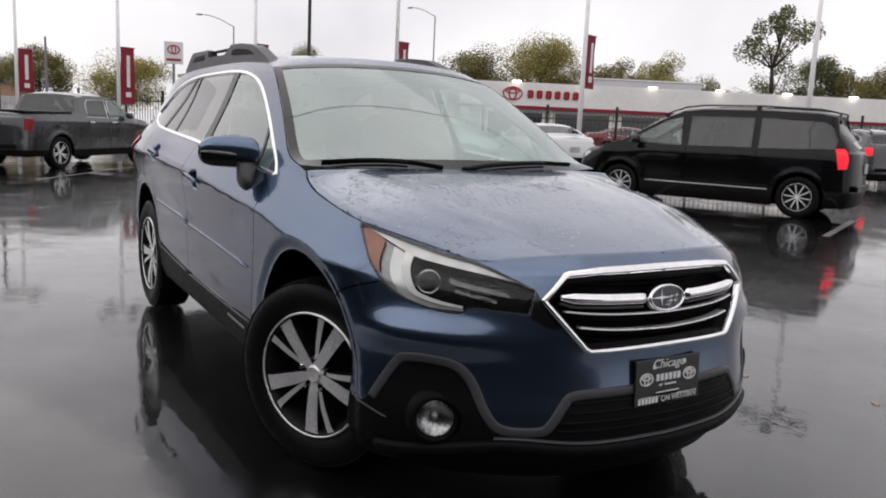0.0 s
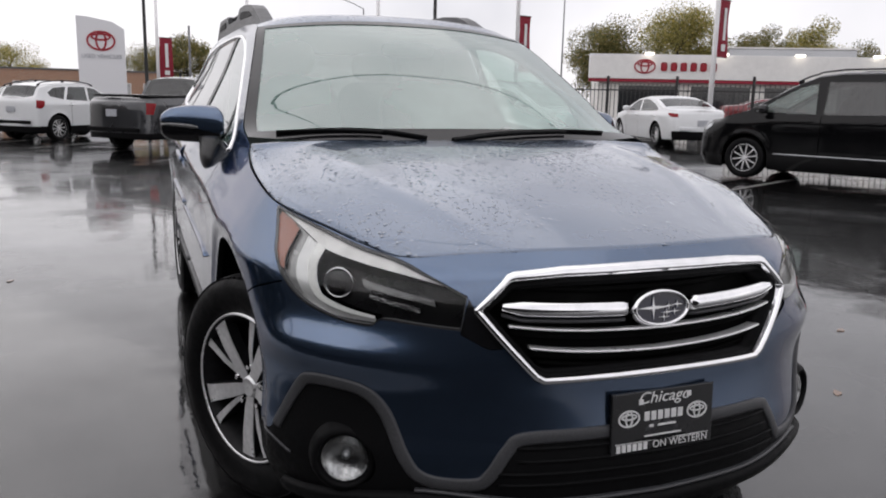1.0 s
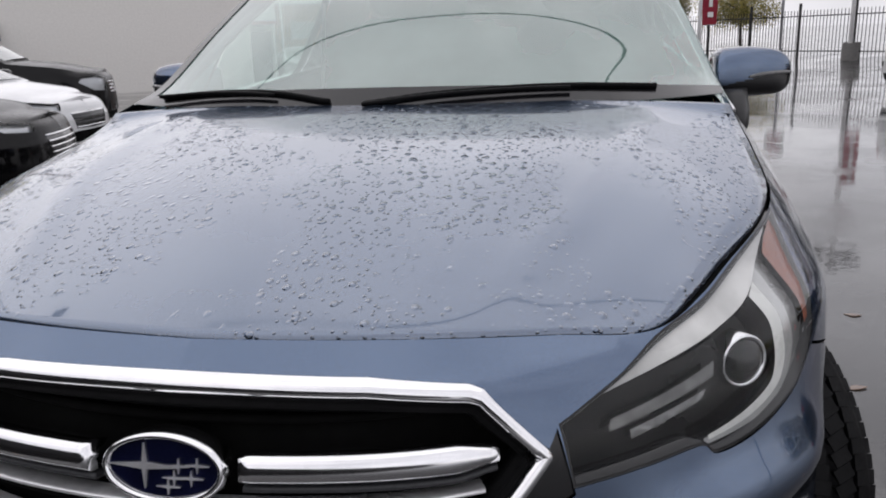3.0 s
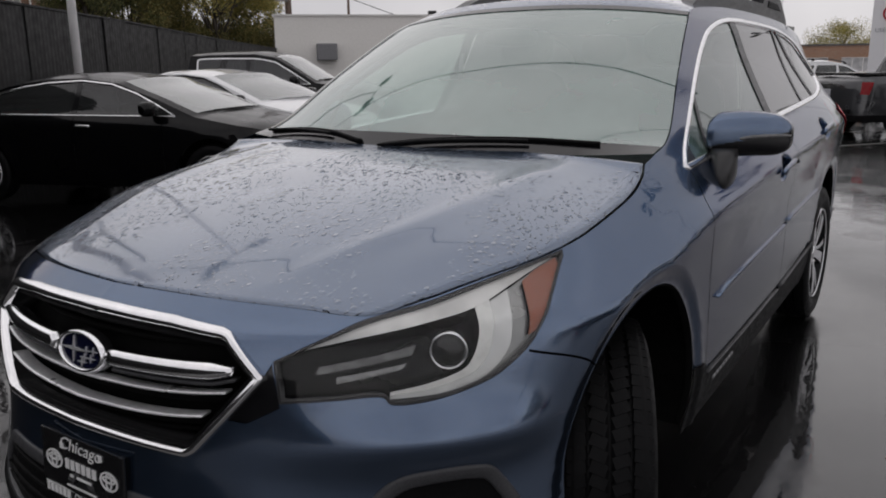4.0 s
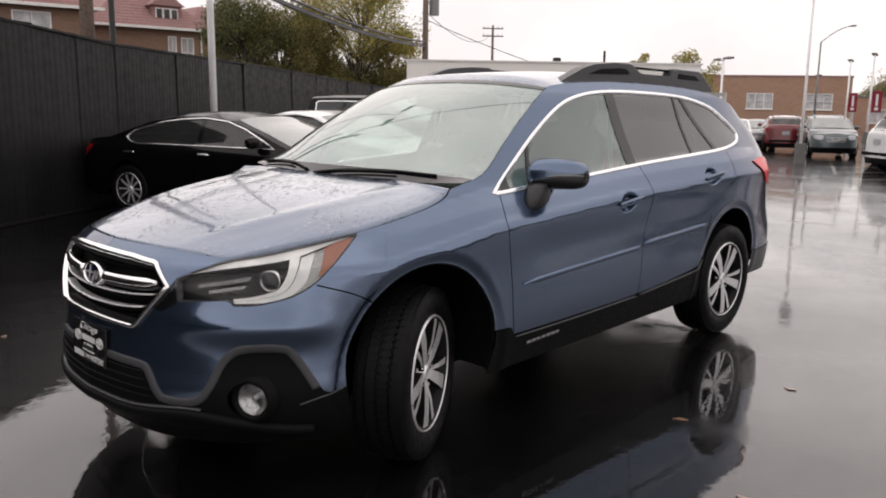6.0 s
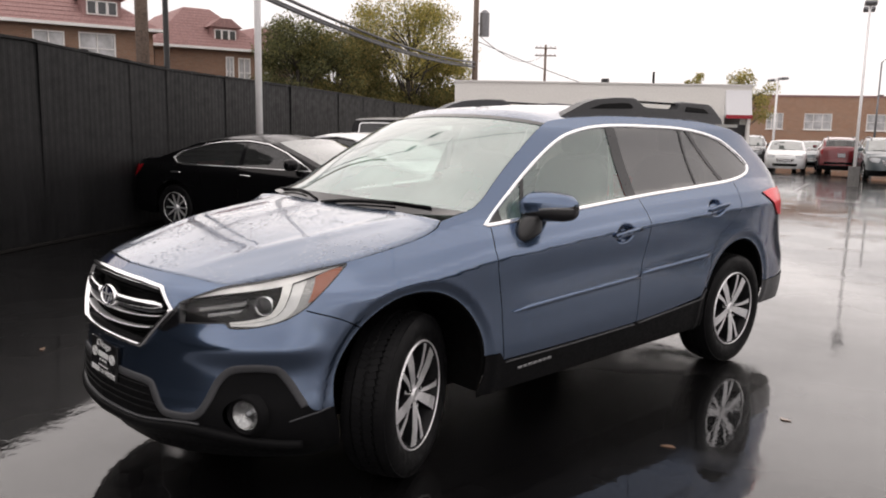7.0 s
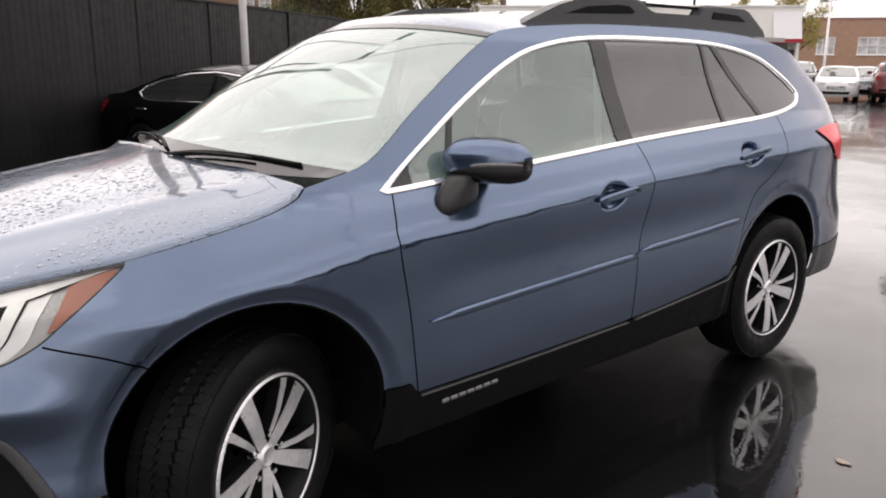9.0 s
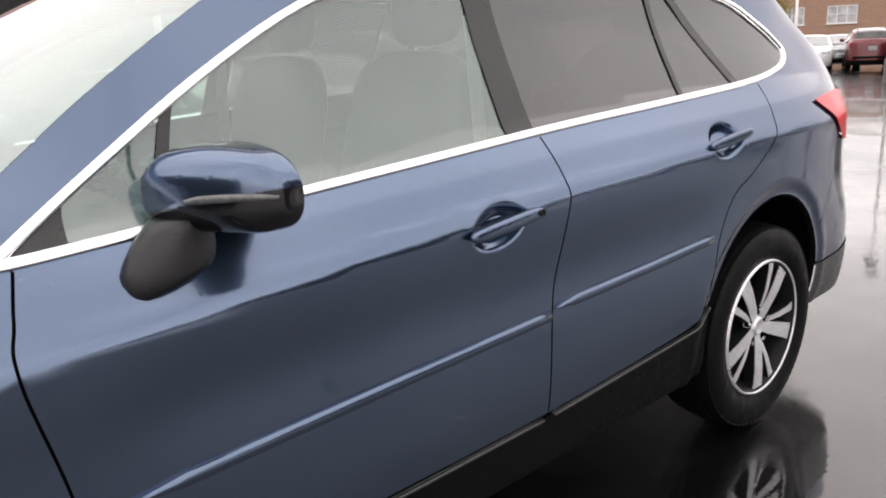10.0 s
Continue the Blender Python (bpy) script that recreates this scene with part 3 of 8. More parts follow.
def tread_blocks(radius, width, count=76):
    """Rows of tread blocks, leaning with the shoulder at the outer rows."""
    bm = bmesh.new()
    for k in range(count):
        a = 2 * math.pi * k / count
        for y0, y1, tilt, lean, sink in ((-0.425, -0.235, 0.10, 0.14, 0.0110), (-0.20, -0.03, -0.35, 0, 0.0058), (0.03, 0.20, 0.35, 0, 0.0058), (0.235, 0.425, -0.10, -0.14, 0.0110)):
            m = Matrix.Rotation(a + (0.4 if abs(y0) < 0.2 else 0) * 2 * math.pi / count, 4, "Y") @ Matrix.Translation((0, (y0 + y1) / 2 * width, radius - sink)) @ Matrix.Rotation(lean, 4, "X") @ Matrix.Rotation(tilt, 4, "Z")
            bm_box((2 * math.pi * radius / count * 0.90, (y1 - y0) * width, 0.009), m, bm=bm)
    return bm


def blade(r0, r1, w0, w1, y0, y1, thick, skew=0.0):
    """One spoke blade along +z, leaning from the hub at y0 to the rim at y1, with sharp machined edges."""
    rows = []
    for s in (0, 0.3, 0.6, 0.85, 1):
        r, w, y, dx = r0 + (r1 - r0) * s, w0 + (w1 - w0) * s ** 1.2, y0 + (y1 - y0) * s + 0.006 * math.sin(math.pi * s), skew * s
        rows += [(x + dx, yy, r) for x, yy in ((-w / 2 * 0.9, y - thick), (-w / 2, y - 0.004), (-w / 2 * 0.94, y), (w / 2 * 0.94, y), (w / 2, y - 0.004), (w / 2 * 0.9, y - thick))]
    faces = [(i * 6 + k, i * 6 + (k + 1) % 6, i * 6 + 6 + (k + 1) % 6, i * 6 + 6 + k) for i in range(4) for k in range(6)] + [list(range(6))[::-1], list(range(24, 30))]
    return bm_from(rows, faces)


def spoke_plate(rows, y0, y1, top, thick):
    """A spoke of rows (radius, left, right), its face from y0 at the hub to y1 at the rim, from top below the face down by thick."""
    verts = []
    r0, r1 = rows[0][0], rows[-1][0]
    for r, a, b in rows:
        y = y0 + (y1 - y0) * (r - r0) / (r1 - r0) + 0.007 * math.sin(math.pi * (r - r0) / (r1 - r0)) - top
        verts += [(a, y - thick, r), (a, y, r), (b, y, r), (b, y - thick, r)]
    n = len(rows)
    return bm_from(verts, [(i * 4 + k, i * 4 + (k + 1) % 4, i * 4 + 4 + (k + 1) % 4, i * 4 + 4 + k) for i in range(n - 1) for k in range(4)] + [(3, 2, 1, 0), tuple(range(n * 4 - 4, n * 4))])


def ring_of(name, bm, material, parent, angles, label=""):
    """Alike pieces round the y axis, each an object of its own on one mesh."""
    first = part(name, bm, material, parent, label)
    for k, a in enumerate(angles):
        ob = first if k == 0 else tagged(new(name, first.data), label)
        ob.parent = parent
        ob.matrix_basis = Matrix.Rotation(a, 4, "Y")


def wheel(parent, m, radius=0.36, width=0.225, rim=0.236, style="twin", fine=False):
    """A wheel whose outer face looks along +y; a part with tyre, rim and spokes under it."""
    w = thing("wheel", "", "", m)
    w.parent = parent
    v, f = tyre_mesh(radius - (0.005 if fine else 0), width, rim - 0.008, True, 96 if fine else 48)
    part("tyre", bm_from(v, f), M["rubber"], w, smooth=True)
    if fine:
        part("tread", tread_blocks(radius, width), M["rubber"], w)
    h = width / 2
    v, f = lathe([(-h * 0.9, rim - 0.012), (-h * 0.3, rim - 0.035), (h * 0.55, rim - 0.03), (h * 0.72, rim - 0.018), (h * 0.86, rim - 0.01), (h * 0.92, rim), (h * 0.80, rim + 0.004), (h * 0.6, rim)], 72 if fine else 36)
    part("rim", bm_from(v, f), M["alloy_dark"], w, "dark alloy barrel", smooth=True)
    v, f = lathe([(h * 0.86, rim - 0.006), (h * 0.91, rim - 0.0045), (h * 0.935, rim), (h * 0.82, rim + 0.005)], 72 if fine else 36)
    part("rim_lip", bm_from(v, f), M["satin"], w, "bright machined rim edge", smooth=True)
    v, f = lathe([(-h * 0.2, 0.02), (-h * 0.2, rim - 0.03)], 40)
    part("brake_disc", bm_from(v, f), M["alloy_dark"], w)
    face = h * 0.72
    turns = [2 * math.pi * k / 5 for k in range(5)]
    if style == "twin":
        wide = [(0.022, -0.014, 0.016), (0.07, -0.021, 0.022), (0.15, -0.027, 0.025), (0.20, -0.030, 0.026), (0.222, -0.034, 0.028), (rim - 0.004, -0.046, 0.027)]
        thin = [(0.060, -0.006, 0.008), (0.13, -0.009, 0.010), (0.20, -0.011, 0.013), (0.222, -0.011, 0.017), (rim - 0.004, -0.013, 0.034)]
        for rows, shift, words in ((wide, 0.0, "wide machined silver spoke"), (thin, 0.40, "narrow machined silver spoke")):
            ring_of("spoke", spoke_plate(rows, face - 0.002, face + 0.012, 0.0, 0.003), M["satin"], w, [a + shift for a in turns], words)
            ring_of("spoke_side", spoke_plate([(r, a - 0.0015, b + 0.0015) for r, a, b in rows], face - 0.002, face + 0.012, 0.0032, 0.036), M["alloy_dark"], w, [a + shift for a in turns], "dark painted spoke side")
    else:
        gap, wid = (0.30, 0.022) if style == "multi" else (0.145, 0.032)
        ring_of("spoke", blade(0.05, rim - 0.010, wid, wid * 1.05, face - 0.01, face - 0.006, 0.02), M["satin"], w, [a + g for a in turns for g in (-gap, gap)])
    v, f = lathe([(face - 0.03, 0.050), (face - 0.010, 0.045), (face + 0.000, 0.034), (face + 0.006, 0.030), (face + 0.008, 0.026), (face + 0.006, 0.024), (face + 0.007, 0.001)], 32)
    part("hub_cap", bm_from(v, f), M["satin"] if style != "dark" else M["alloy_dark"], w, smooth=True)
    if fine:
        bm = bm_tube((0, face - 0.014, 0.064), (0, face + 0.006, 0.064), 0.010, 0.008, 6)
        ring_of("wheel_nut", bm, M["chrome"], w, [a + 0.62 for a in turns])
    return w


def blob(size, power=(2.6, 2.6), n=28, rings=16):
    """A rounded box: vertices and faces of a superellipsoid of that full size."""
    def sg(v, e):
        return math.copysign(abs(v) ** (2 / e), v)
    verts, faces = [], []
    for i in range(rings + 1):
        t = -math.pi / 2 + math.pi * i / rings
        for k in range(n):
            a = 2 * math.pi * k / n
            verts.append((size[0] / 2 * sg(math.cos(t), power[0]) * sg(math.cos(a), power[1]), size[1] / 2 * sg(math.cos(t), power[0]) * sg(math.sin(a), power[1]), size[2] / 2 * sg(math.sin(t), power[0])))
    for i in range(rings):
        for k in range(n):
            faces.append((i * n + k, i * n + (k + 1) % n, (i + 1) * n + (k + 1) % n, (i + 1) * n + k))
    return verts, faces


def seat_set(parent, rows, width, floor):
    """Seats inside a cabin: rows of (x, y, seat width)."""
    for x, y, w in rows:
        s = thing("seat", "", "", pose(x, y, floor))
        s.parent = parent
        v, f = blob((0.5, w, 0.2), (4, 4))
        part("cushion", bm_from(v, f), M["seat"], s, smooth=True)
        v, f = blob((0.14, w, 0.66), (4, 4))
        bm = bm_from(v, f)
        bmesh.ops.transform(bm, matrix=pose(-0.28, 0, 0.36, 0, -14, 0), verts=bm.verts)
        part("backrest", bm, M["seat"], s, smooth=True)
        v, f = blob((0.09, min(w, 0.27), 0.18), (3, 3))
        bm = bm_from(v, f)
        bmesh.ops.transform(bm, matrix=pose(-0.39, 0, 0.78, 0, -10, 0), verts=bm.verts)
        part("headrest", bm, M["seat"], s, smooth=True)


def sheet(name, verts, faces, material, parent, inner, label=""):
    """An open sheet whose faces look away from the inner point."""
    v = np.asarray(verts, float)
    f = [tuple(q) for q in faces]
    out = 0.0
    for q in f:
        p = v[list(q[:4])]
        out += float(np.dot(np.cross(p[1] - p[0], p[2] - p[0]), p.mean(0) - np.asarray(inner)))
    if out < 0:
        f = [q[::-1] for q in f]
    return raw(name, v, f, material, parent, label)


def rope(points, r, n=6):
    """One unbroken tube through the points."""
    p = [Vector(q) for q in points]
    V, F = [], []
    for k, q in enumerate(p):
        way = (p[min(k + 1, len(p) - 1)] - p[max(k - 1, 0)]).normalized()
        side = way.orthogonal().normalized() if k == 0 else (side - way * side.dot(way)).normalized()
        up = way.cross(side)
        V += [q + (side * math.cos(2 * math.pi * i / n) + up * math.sin(2 * math.pi * i / n)) * r for i in range(n)]
    F = [(k * n + i, k * n + (i + 1) % n, (k + 1) * n + (i + 1) % n, (k + 1) * n + i) for k in range(len(p) - 1) for i in range(n)]
    return bm_from(V, F + [list(range(n)), list(range((len(p) - 1) * n, len(p) * n))])


# ---- the blue wagon ----
wagon = Skin(
    plan=[(2.335, 0), (2.325, 0.15), (2.30, 0.31), (2.235, 0.47), (2.10, 0.66), (1.90, 0.815), (1.70, 0.888), (1.37, 0.915), (0.9, 0.92), (0.0, 0.922),
          (-0.97, 0.922), (-1.4, 0.92), (-1.75, 0.897), (-2.05, 0.84), (-2.28, 0.72), (-2.42, 0.45), (-2.46, 0.2), (-2.465, 0)],
    side=[(0.15, 0.10), (0.22, 0.072), (0.30, 0.049), (0.45, 0.029), (0.6, 0.024), (0.75, 0.020), (0.86, 0.012), (0.918, 0.008), (0.930, 0.0085), (0.942, 0.0125), (0.955, 0.020), (0.98, 0.038), (1.02, 0.064),
          (1.06, 0.092), (1.09, 0.113), (1.12, 0.132), (1.2, 0.166), (1.3, 0.206), (1.4, 0.246), (1.5, 0.288), (1.55, 0.318), (1.65, 0.39)],
    nose=[(0.15, 0.10), (0.22, 0.05), (0.28, 0.0), (0.34, -0.025), (0.42, -0.03), (0.5, -0.018), (0.58, -0.010), (0.66, -0.008), (0.74, 0.0), (0.80, 0.012), (0.84, 0.027), (0.87, 0.045), (0.90, 0.085),
          (0.94, 0.14), (0.98, 0.18), (1.1, 0.3), (1.6, 0.6)],
    tail=[(0.15, 0.10), (0.25, 0.04), (0.4, 0.0), (0.6, -0.005), (0.75, 0.02), (0.9, 0.035), (1.0, 0.045), (1.1, 0.065), (1.2, 0.11), (1.3, 0.17), (1.4, 0.25), (1.5, 0.34), (1.65, 0.45)],
    shift=[(2.4, 0.10), (1.7, 0.10), (1.45, 0.08), (1.2, 0.045), (0.95, 0.01), (0.6, -0.012), (0.05, -0.05), (-0.57, -0.075), (-1.13, -0.10), (-1.6, -0.11), (-2.5, -0.11)],
    wheels=((1.3725, 0.355), (-1.3725, 0.355)), flare=0.018, arch=0.40)

ARCH_U = (wagon.at_x(1.3725), wagon.at_x(-1.3725))
HANDLES = ((2.945, 0.966, 0.055), (3.90, 1.048, 0.03))


def wagon_skin(u, z):
    """The skin with its hollows and ridges."""
    u, z = np.broadcast_arrays(np.asarray(u, float), np.asarray(z, float))
    p = wagon(u, z)
    d = np.zeros(u.shape)
    for hu, hz, tilt in HANDLES:
        a, b = (u - hu) / 0.088, (z - hz - tilt * (u - hu) * 2) / 0.052
        d -= 0.024 * ramp(1 - a * a - b * b, -0.06, 0.75)
    front = ramp(u, 1.12, 0.9)
    d += 0.026 * np.exp(-((z - 0.660) / 0.055) ** 2) * front * ramp(u, 0.42, 0.80)
    d -= 0.010 * np.exp(-((z - 0.80) / 0.10) ** 2) * ramp(u, 2.0, 2.3) * ramp(u, 4.0, 3.7) * 0.6
    # the lip of each wheel arch turns in
    for cu in ARCH_U:
        d -= 0.020 * ramp(np.hypot(u - cu, z - 0.40), 0.482, 0.428)
    side = wagon.normal(u, z, 0.01)
    return p + side * d[..., None]


def skin_normal(u, z):
    e = 0.005
    n = np.cross(wagon_skin(u + e, z) - wagon_skin(u - e, z), wagon_skin(u, z + e) - wagon_skin(u, z - e))
    return n / (np.linalg.norm(n, axis=-1, keepdims=True) + 1e-12)


def arch_loop(cx, r=0.43, cz=0.40):
    cu = wagon.at_x(cx)
    pts = []
    for a in np.linspace(-14, 194, 40):
        low = max(0.0, (20 - a) / 34, (a - 160) / 34)
        rr = r - 0.045 * min(1, low)
        pts.append((cu - rr * math.cos(radians(a)), cz + rr * math.sin(radians(a))))
    return [(pts[0][0], 0.1)] + pts + [(pts[-1][0], 0.1)]


ARCH_F, ARCH_R = arch_loop(1.3725), arch_loop(-1.3725)
HOOD_LINE = spline([(0, 0.918), (0.3, 0.917), (0.50, 0.909), (0.66, 0.896), (0.80, 0.913), (0.936, 0.933), (1.21, 0.972), (1.553, 1.030), (1.69, 1.068), (1.735, 1.098)], 8)
HOOD_CORNER = 0.66
ROOF_LINE = spline([(1.80, 1.112), (1.966, 1.158), (2.18, 1.301), (2.424, 1.449), (2.578, 1.528), (2.70, 1.556), (3.0, 1.576), (3.335, 1.584), (3.9, 1.576), (4.35, 1.548), (4.7, 1.49), (4.86, 1.43)], 8)
TAIL_LINE = [(5.0, 1.32), (5.14, 1.18), (5.2, 1.12), (wagon.most, 1.12)]
OUTER = list(map(tuple, HOOD_LINE)) + list(map(tuple, ROOF_LINE)) + TAIL_LINE + [(wagon.most, 0.33), (4.7, 0.33), (3.9, 0.30), (2.0, 0.285), (1.2, 0.24), (1.0, 0.205), (0.5, 0.20), (0, 0.20)]
DLO = spline([(1.966, 1.071), (2.145, 1.185), (2.379, 1.326), (2.633, 1.451), (2.832, 1.507), (3.091, 1.536), (3.454, 1.540), (3.947, 1.523), (4.301, 1.466), (4.50, 1.38), (4.585, 1.32),
              (4.607, 1.282), (4.56, 1.245), (4.45, 1.215), (4.206, 1.187), (3.7, 1.160), (3.166, 1.134), (2.359, 1.081), (2.03, 1.060), (1.98, 1.060)], 5)[:-1]
DLO_IN = inset(DLO, 0.017)
HEADLIGHT = spline([(0.482, 0.823), (0.567, 0.858), (0.66, 0.888), (0.80, 0.9075), (0.936, 0.928), (1.12, 0.955), (1.212, 0.968)], 5).tolist() + \
    spline([(1.207, 0.956), (1.15, 0.918), (1.06, 0.860), (1.005, 0.817), (0.955, 0.787), (0.902, 0.764), (0.80, 0.742), (0.712, 0.738), (0.684, 0.755), (0.60, 0.751), (0.494, 0.745)], 5).tolist()
GRILLE = [(0, 0.886), (0.25, 0.882), (0.375, 0.873), (0.392, 0.868), (0.466, 0.797), (0.466, 0.788), (0.327, 0.640), (0.305, 0.628), (0.2, 0.630), (0, 0.634)]
BODY_LOW = spline([(1.16, 0.421), (1.06, 0.413), (1.016, 0.423), (0.986, 0.472), (0.945, 0.539), (0.908, 0.586), (0.872, 0.601), (0.80, 0.605), (0.715, 0.594), (0.655, 0.545), (0.605, 0.45), (0.56, 0.405), (0.46, 0.402), (0.43, 0.42), (0.393, 0.478), (0.35, 0.512), (0.2, 0.518), (0, 0.520)], 5)
LOWER = list(map(tuple, BODY_LOW)) + [(0, 0.15), (1.14, 0.15)]
SILL = [(1.87, 0.475), (2.02, 0.474), (2.05, 0.433), (2.55, 0.437), (3.156, 0.452), (3.70, 0.495), (3.80, 0.515), (3.87, 0.56), (3.95, 0.56), (3.95, 0.2), (1.87, 0.2)]
REAR_LOW = [(4.55, 0.50), (4.9, 0.50), (5.2, 0.52), (wagon.most, 0.54), (wagon.most, 0.2), (4.55, 0.2)]
TAIL = spline([(4.56, 1.111), (4.76, 1.127), (4.95, 1.124), (5.30, 1.115)], 4).tolist() + [(5.40, 1.03), (5.40, 0.94), (5.1, 0.935), (4.87, 0.945), (4.785, 0.958)]
SEAM_F = spline([(2.005, 1.058), (1.985, 0.99), (1.972, 0.915), (2.016, 0.704), (2.05, 0.436)], 8)
SEAM_M = spline([(3.175, 1.132), (3.186, 1.034), (3.16, 0.88), (3.131, 0.733), (3.121, 0.452)], 8)
SEAM_R = spline([(4.262, 1.187), (4.21, 1.08), (4.151, 1.005), (4.05, 0.93), (3.957, 0.878), (3.90, 0.78), (3.872, 0.675), (3.868, 0.56)], 8)
SEAM_SILL = spline([(2.045, 0.434), (2.55, 0.438), (3.156, 0.453), (3.70, 0.496), (3.80, 0.516), (3.865, 0.56)], 6)
SEAM_FENDER = spline([(1.0, 0.806), (1.14, 0.762), (1.26, 0.700)], 6)
SEAM_TAIL = spline([(4.80, 0.965), (4.76, 0.85), (4.70, 0.74), (4.64, 0.66)], 6)
GAP = 0.0052
BRIDGE = [(0.480, 0.819), (0.466, 0.797), (0.466, 0.788), (0.392, 0.709), (0.43, 0.705), (0.496, 0.737)]
FOG_HOLE = [(0.765 + 0.082 * math.cos(a), 0.405 + 0.066 * math.sin(a)) for a in np.linspace(0, 2 * math.pi, 32, endpoint=False)]


def window(a0, a1, b0, b1, margin=0.0):
    """A loop between two upright lines, each given by its top and its foot."""
    return [(a0[0], 1.6), a0, a1, (a1[0], 1.0), (b1[0], 1.0), b1, b0, (b0[0], 1.6)]


WINDSCREEN = []


def build_wagon():
    root = thing("station_wagon", "blue metallic station wagon wet with rain, front wheels turned", "car")
    hood_gap = np.vstack([HOOD_LINE, (HOOD_LINE - [0, 0.0032])[::-1]])
    pillar = lambda top, foot, w: band([top, foot], w)  # noqa: E731
    glass_bits = [("pillar", np.array([(3.095, 1.6), (3.10, 1.5), (3.07, 1.0), (3.165, 1.0), (3.19, 1.5), (3.185, 1.6)])),
                  ("pillar", pillar((2.365, 1.42), (2.225, 1.05), 0.022)), ("pillar", np.array([(1.9, 1.0), (2.085, 1.0), (2.095, 1.12), (2.115, 1.19), (1.9, 1.3)])), ("pillar", pillar((3.86, 1.6), (3.815, 1.10), 0.022)), ("pillar", pillar((3.90, 1.57), (4.19, 1.12), 0.034))]
    # glass is cut in a first pass of its own, so that every pane is a piece
    regions = [("hood_gap", hood_gap), ("arch", ARCH_F), ("arch", ARCH_R), ("grille", GRILLE), ("fog_hole", FOG_HOLE), ("headlight", HEADLIGHT), ("bridge", BRIDGE), ("tail_light", TAIL)]
    regions += [("opening", DLO_IN), ("chrome_bed", DLO)]
    regions += [("gap", band(s, GAP)) for s in (SEAM_F, SEAM_M, SEAM_R, SEAM_SILL, SEAM_FENDER, SEAM_TAIL)]
    regions += [("lower", LOWER), ("sill", SILL), ("rear_low", REAR_LOW)]
    f_door = np.vstack([SEAM_F, SEAM_SILL[(SEAM_SILL[:, 0] > 2.05) & (SEAM_SILL[:, 0] < 3.12)], SEAM_M[::-1]])
    r_door = np.vstack([SEAM_M, SEAM_SILL[SEAM_SILL[:, 0] > 3.13], SEAM_R[::-1]])
    top = [(3.166, 1.134), (2.359, 1.081), (2.03, 1.060)]
    regions += [("front_door", np.vstack([f_door, top])), ("rear_door", np.vstack([r_door, [(4.206, 1.187), (3.7, 1.160), (3.18, 1.134)]]))]
    bumper_f = [(0, 0.95), (0.66, 0.95), (0.9, 0.82), (1.0, 0.806)] + [tuple(p) for p in SEAM_FENDER] + [(1.26, 0.15), (0, 0.15)]
    regions += [("front_bumper", bumper_f)]
    bumper_r = [(4.80, 0.965)] + [tuple(p) for p in SEAM_TAIL] + [(4.5, 0.6), (4.5, 0.2), (wagon.most, 0.2), (wagon.most, 0.80), (5.3, 0.84), (5.1, 0.935)]
    regions += [("rear_bumper", bumper_r), ("tailgate", [(5.22, 1.2), (wagon.most, 1.2), (wagon.most, 0.80), (5.3, 0.84), (5.22, 0.94)])]
    regions += [("fender", [(0.7, 1.2), (1.0, 0.5), (1.6, 0.2), (2.2, 0.2), (2.03, 0.7), (1.98, 0.92), (1.99, 1.0), (2.02, 1.07), (1.86, 1.13), (1.5, 1.2)])]
    panels = cut_skin(wagon_skin, OUTER, regions, 0.024, "body_side", [(u, z, 0.105, 0.075) for u, z, _ in HANDLES])
    blue = M["blue"]
    for name, label in (("front_door", ""), ("rear_door", ""), ("fender", ""), ("body_side", "")):
        made = panel_part(name, panels[name], blue, root, label, mirror=True)
        if name == "front_door":
            doors_f = made
        if name == "rear_door":
            doors_r = made
    raw("front_bumper", *both(panels["front_bumper"])[:2], blue, root, "", both(panels["front_bumper"])[2])
    raw("rear_bumper", *both(panels["rear_bumper"])[:2], blue, root, "", both(panels["rear_bumper"])[2])
    raw("tailgate", *both(panels["tailgate"])[:2], blue, root, "", both(panels["tailgate"])[2])
    raw("lower_bumper", *both(panels["lower"])[:2], M["cladding"], root, "grained black plastic lower bumper", both(panels["lower"])[2])
    panel_part("sill_cladding", pushed(panels["sill"], 0.006), M["cladding"], root, "black plastic sill cladding", mirror=True)
    # the grey here paints in sky reflected by the rear cladding
    raw("rear_cladding", *both(pushed(panels["rear_low"], 0.004))[:2], M["trim_grey"], root, "dark grey plastic rear cladding", both(panels["rear_low"])[2])
    for bit in ("gap", "hood_gap", "chrome_bed"):
        panel_part("panel_gap", pushed(panels[bit], -0.007), M["void"], root, "", True)
    panel_part("lamp_bridge", pushed(panels["bridge"], -0.004), M["gloss_black"], root, "gloss black panel between lamp and grille", True)
    # wheel housings: a lip and a dark barrel behind each arch
    for cx, loop in ((1.3725, ARCH_F), (-1.3725, ARCH_R)):
        lp = resample(loop[1:-1], 0.03, closed=False)
        o, i = lp, lp + (np.array([wagon.at_x(cx), 0.40]) - lp) * 0.012
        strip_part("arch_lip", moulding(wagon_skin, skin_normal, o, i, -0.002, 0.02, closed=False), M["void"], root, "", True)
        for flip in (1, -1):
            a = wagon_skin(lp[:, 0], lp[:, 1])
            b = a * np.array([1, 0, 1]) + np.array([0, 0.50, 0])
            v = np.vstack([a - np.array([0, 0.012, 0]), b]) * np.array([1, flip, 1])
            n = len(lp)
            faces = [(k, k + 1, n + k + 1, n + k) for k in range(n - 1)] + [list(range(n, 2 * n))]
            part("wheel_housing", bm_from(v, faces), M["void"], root)
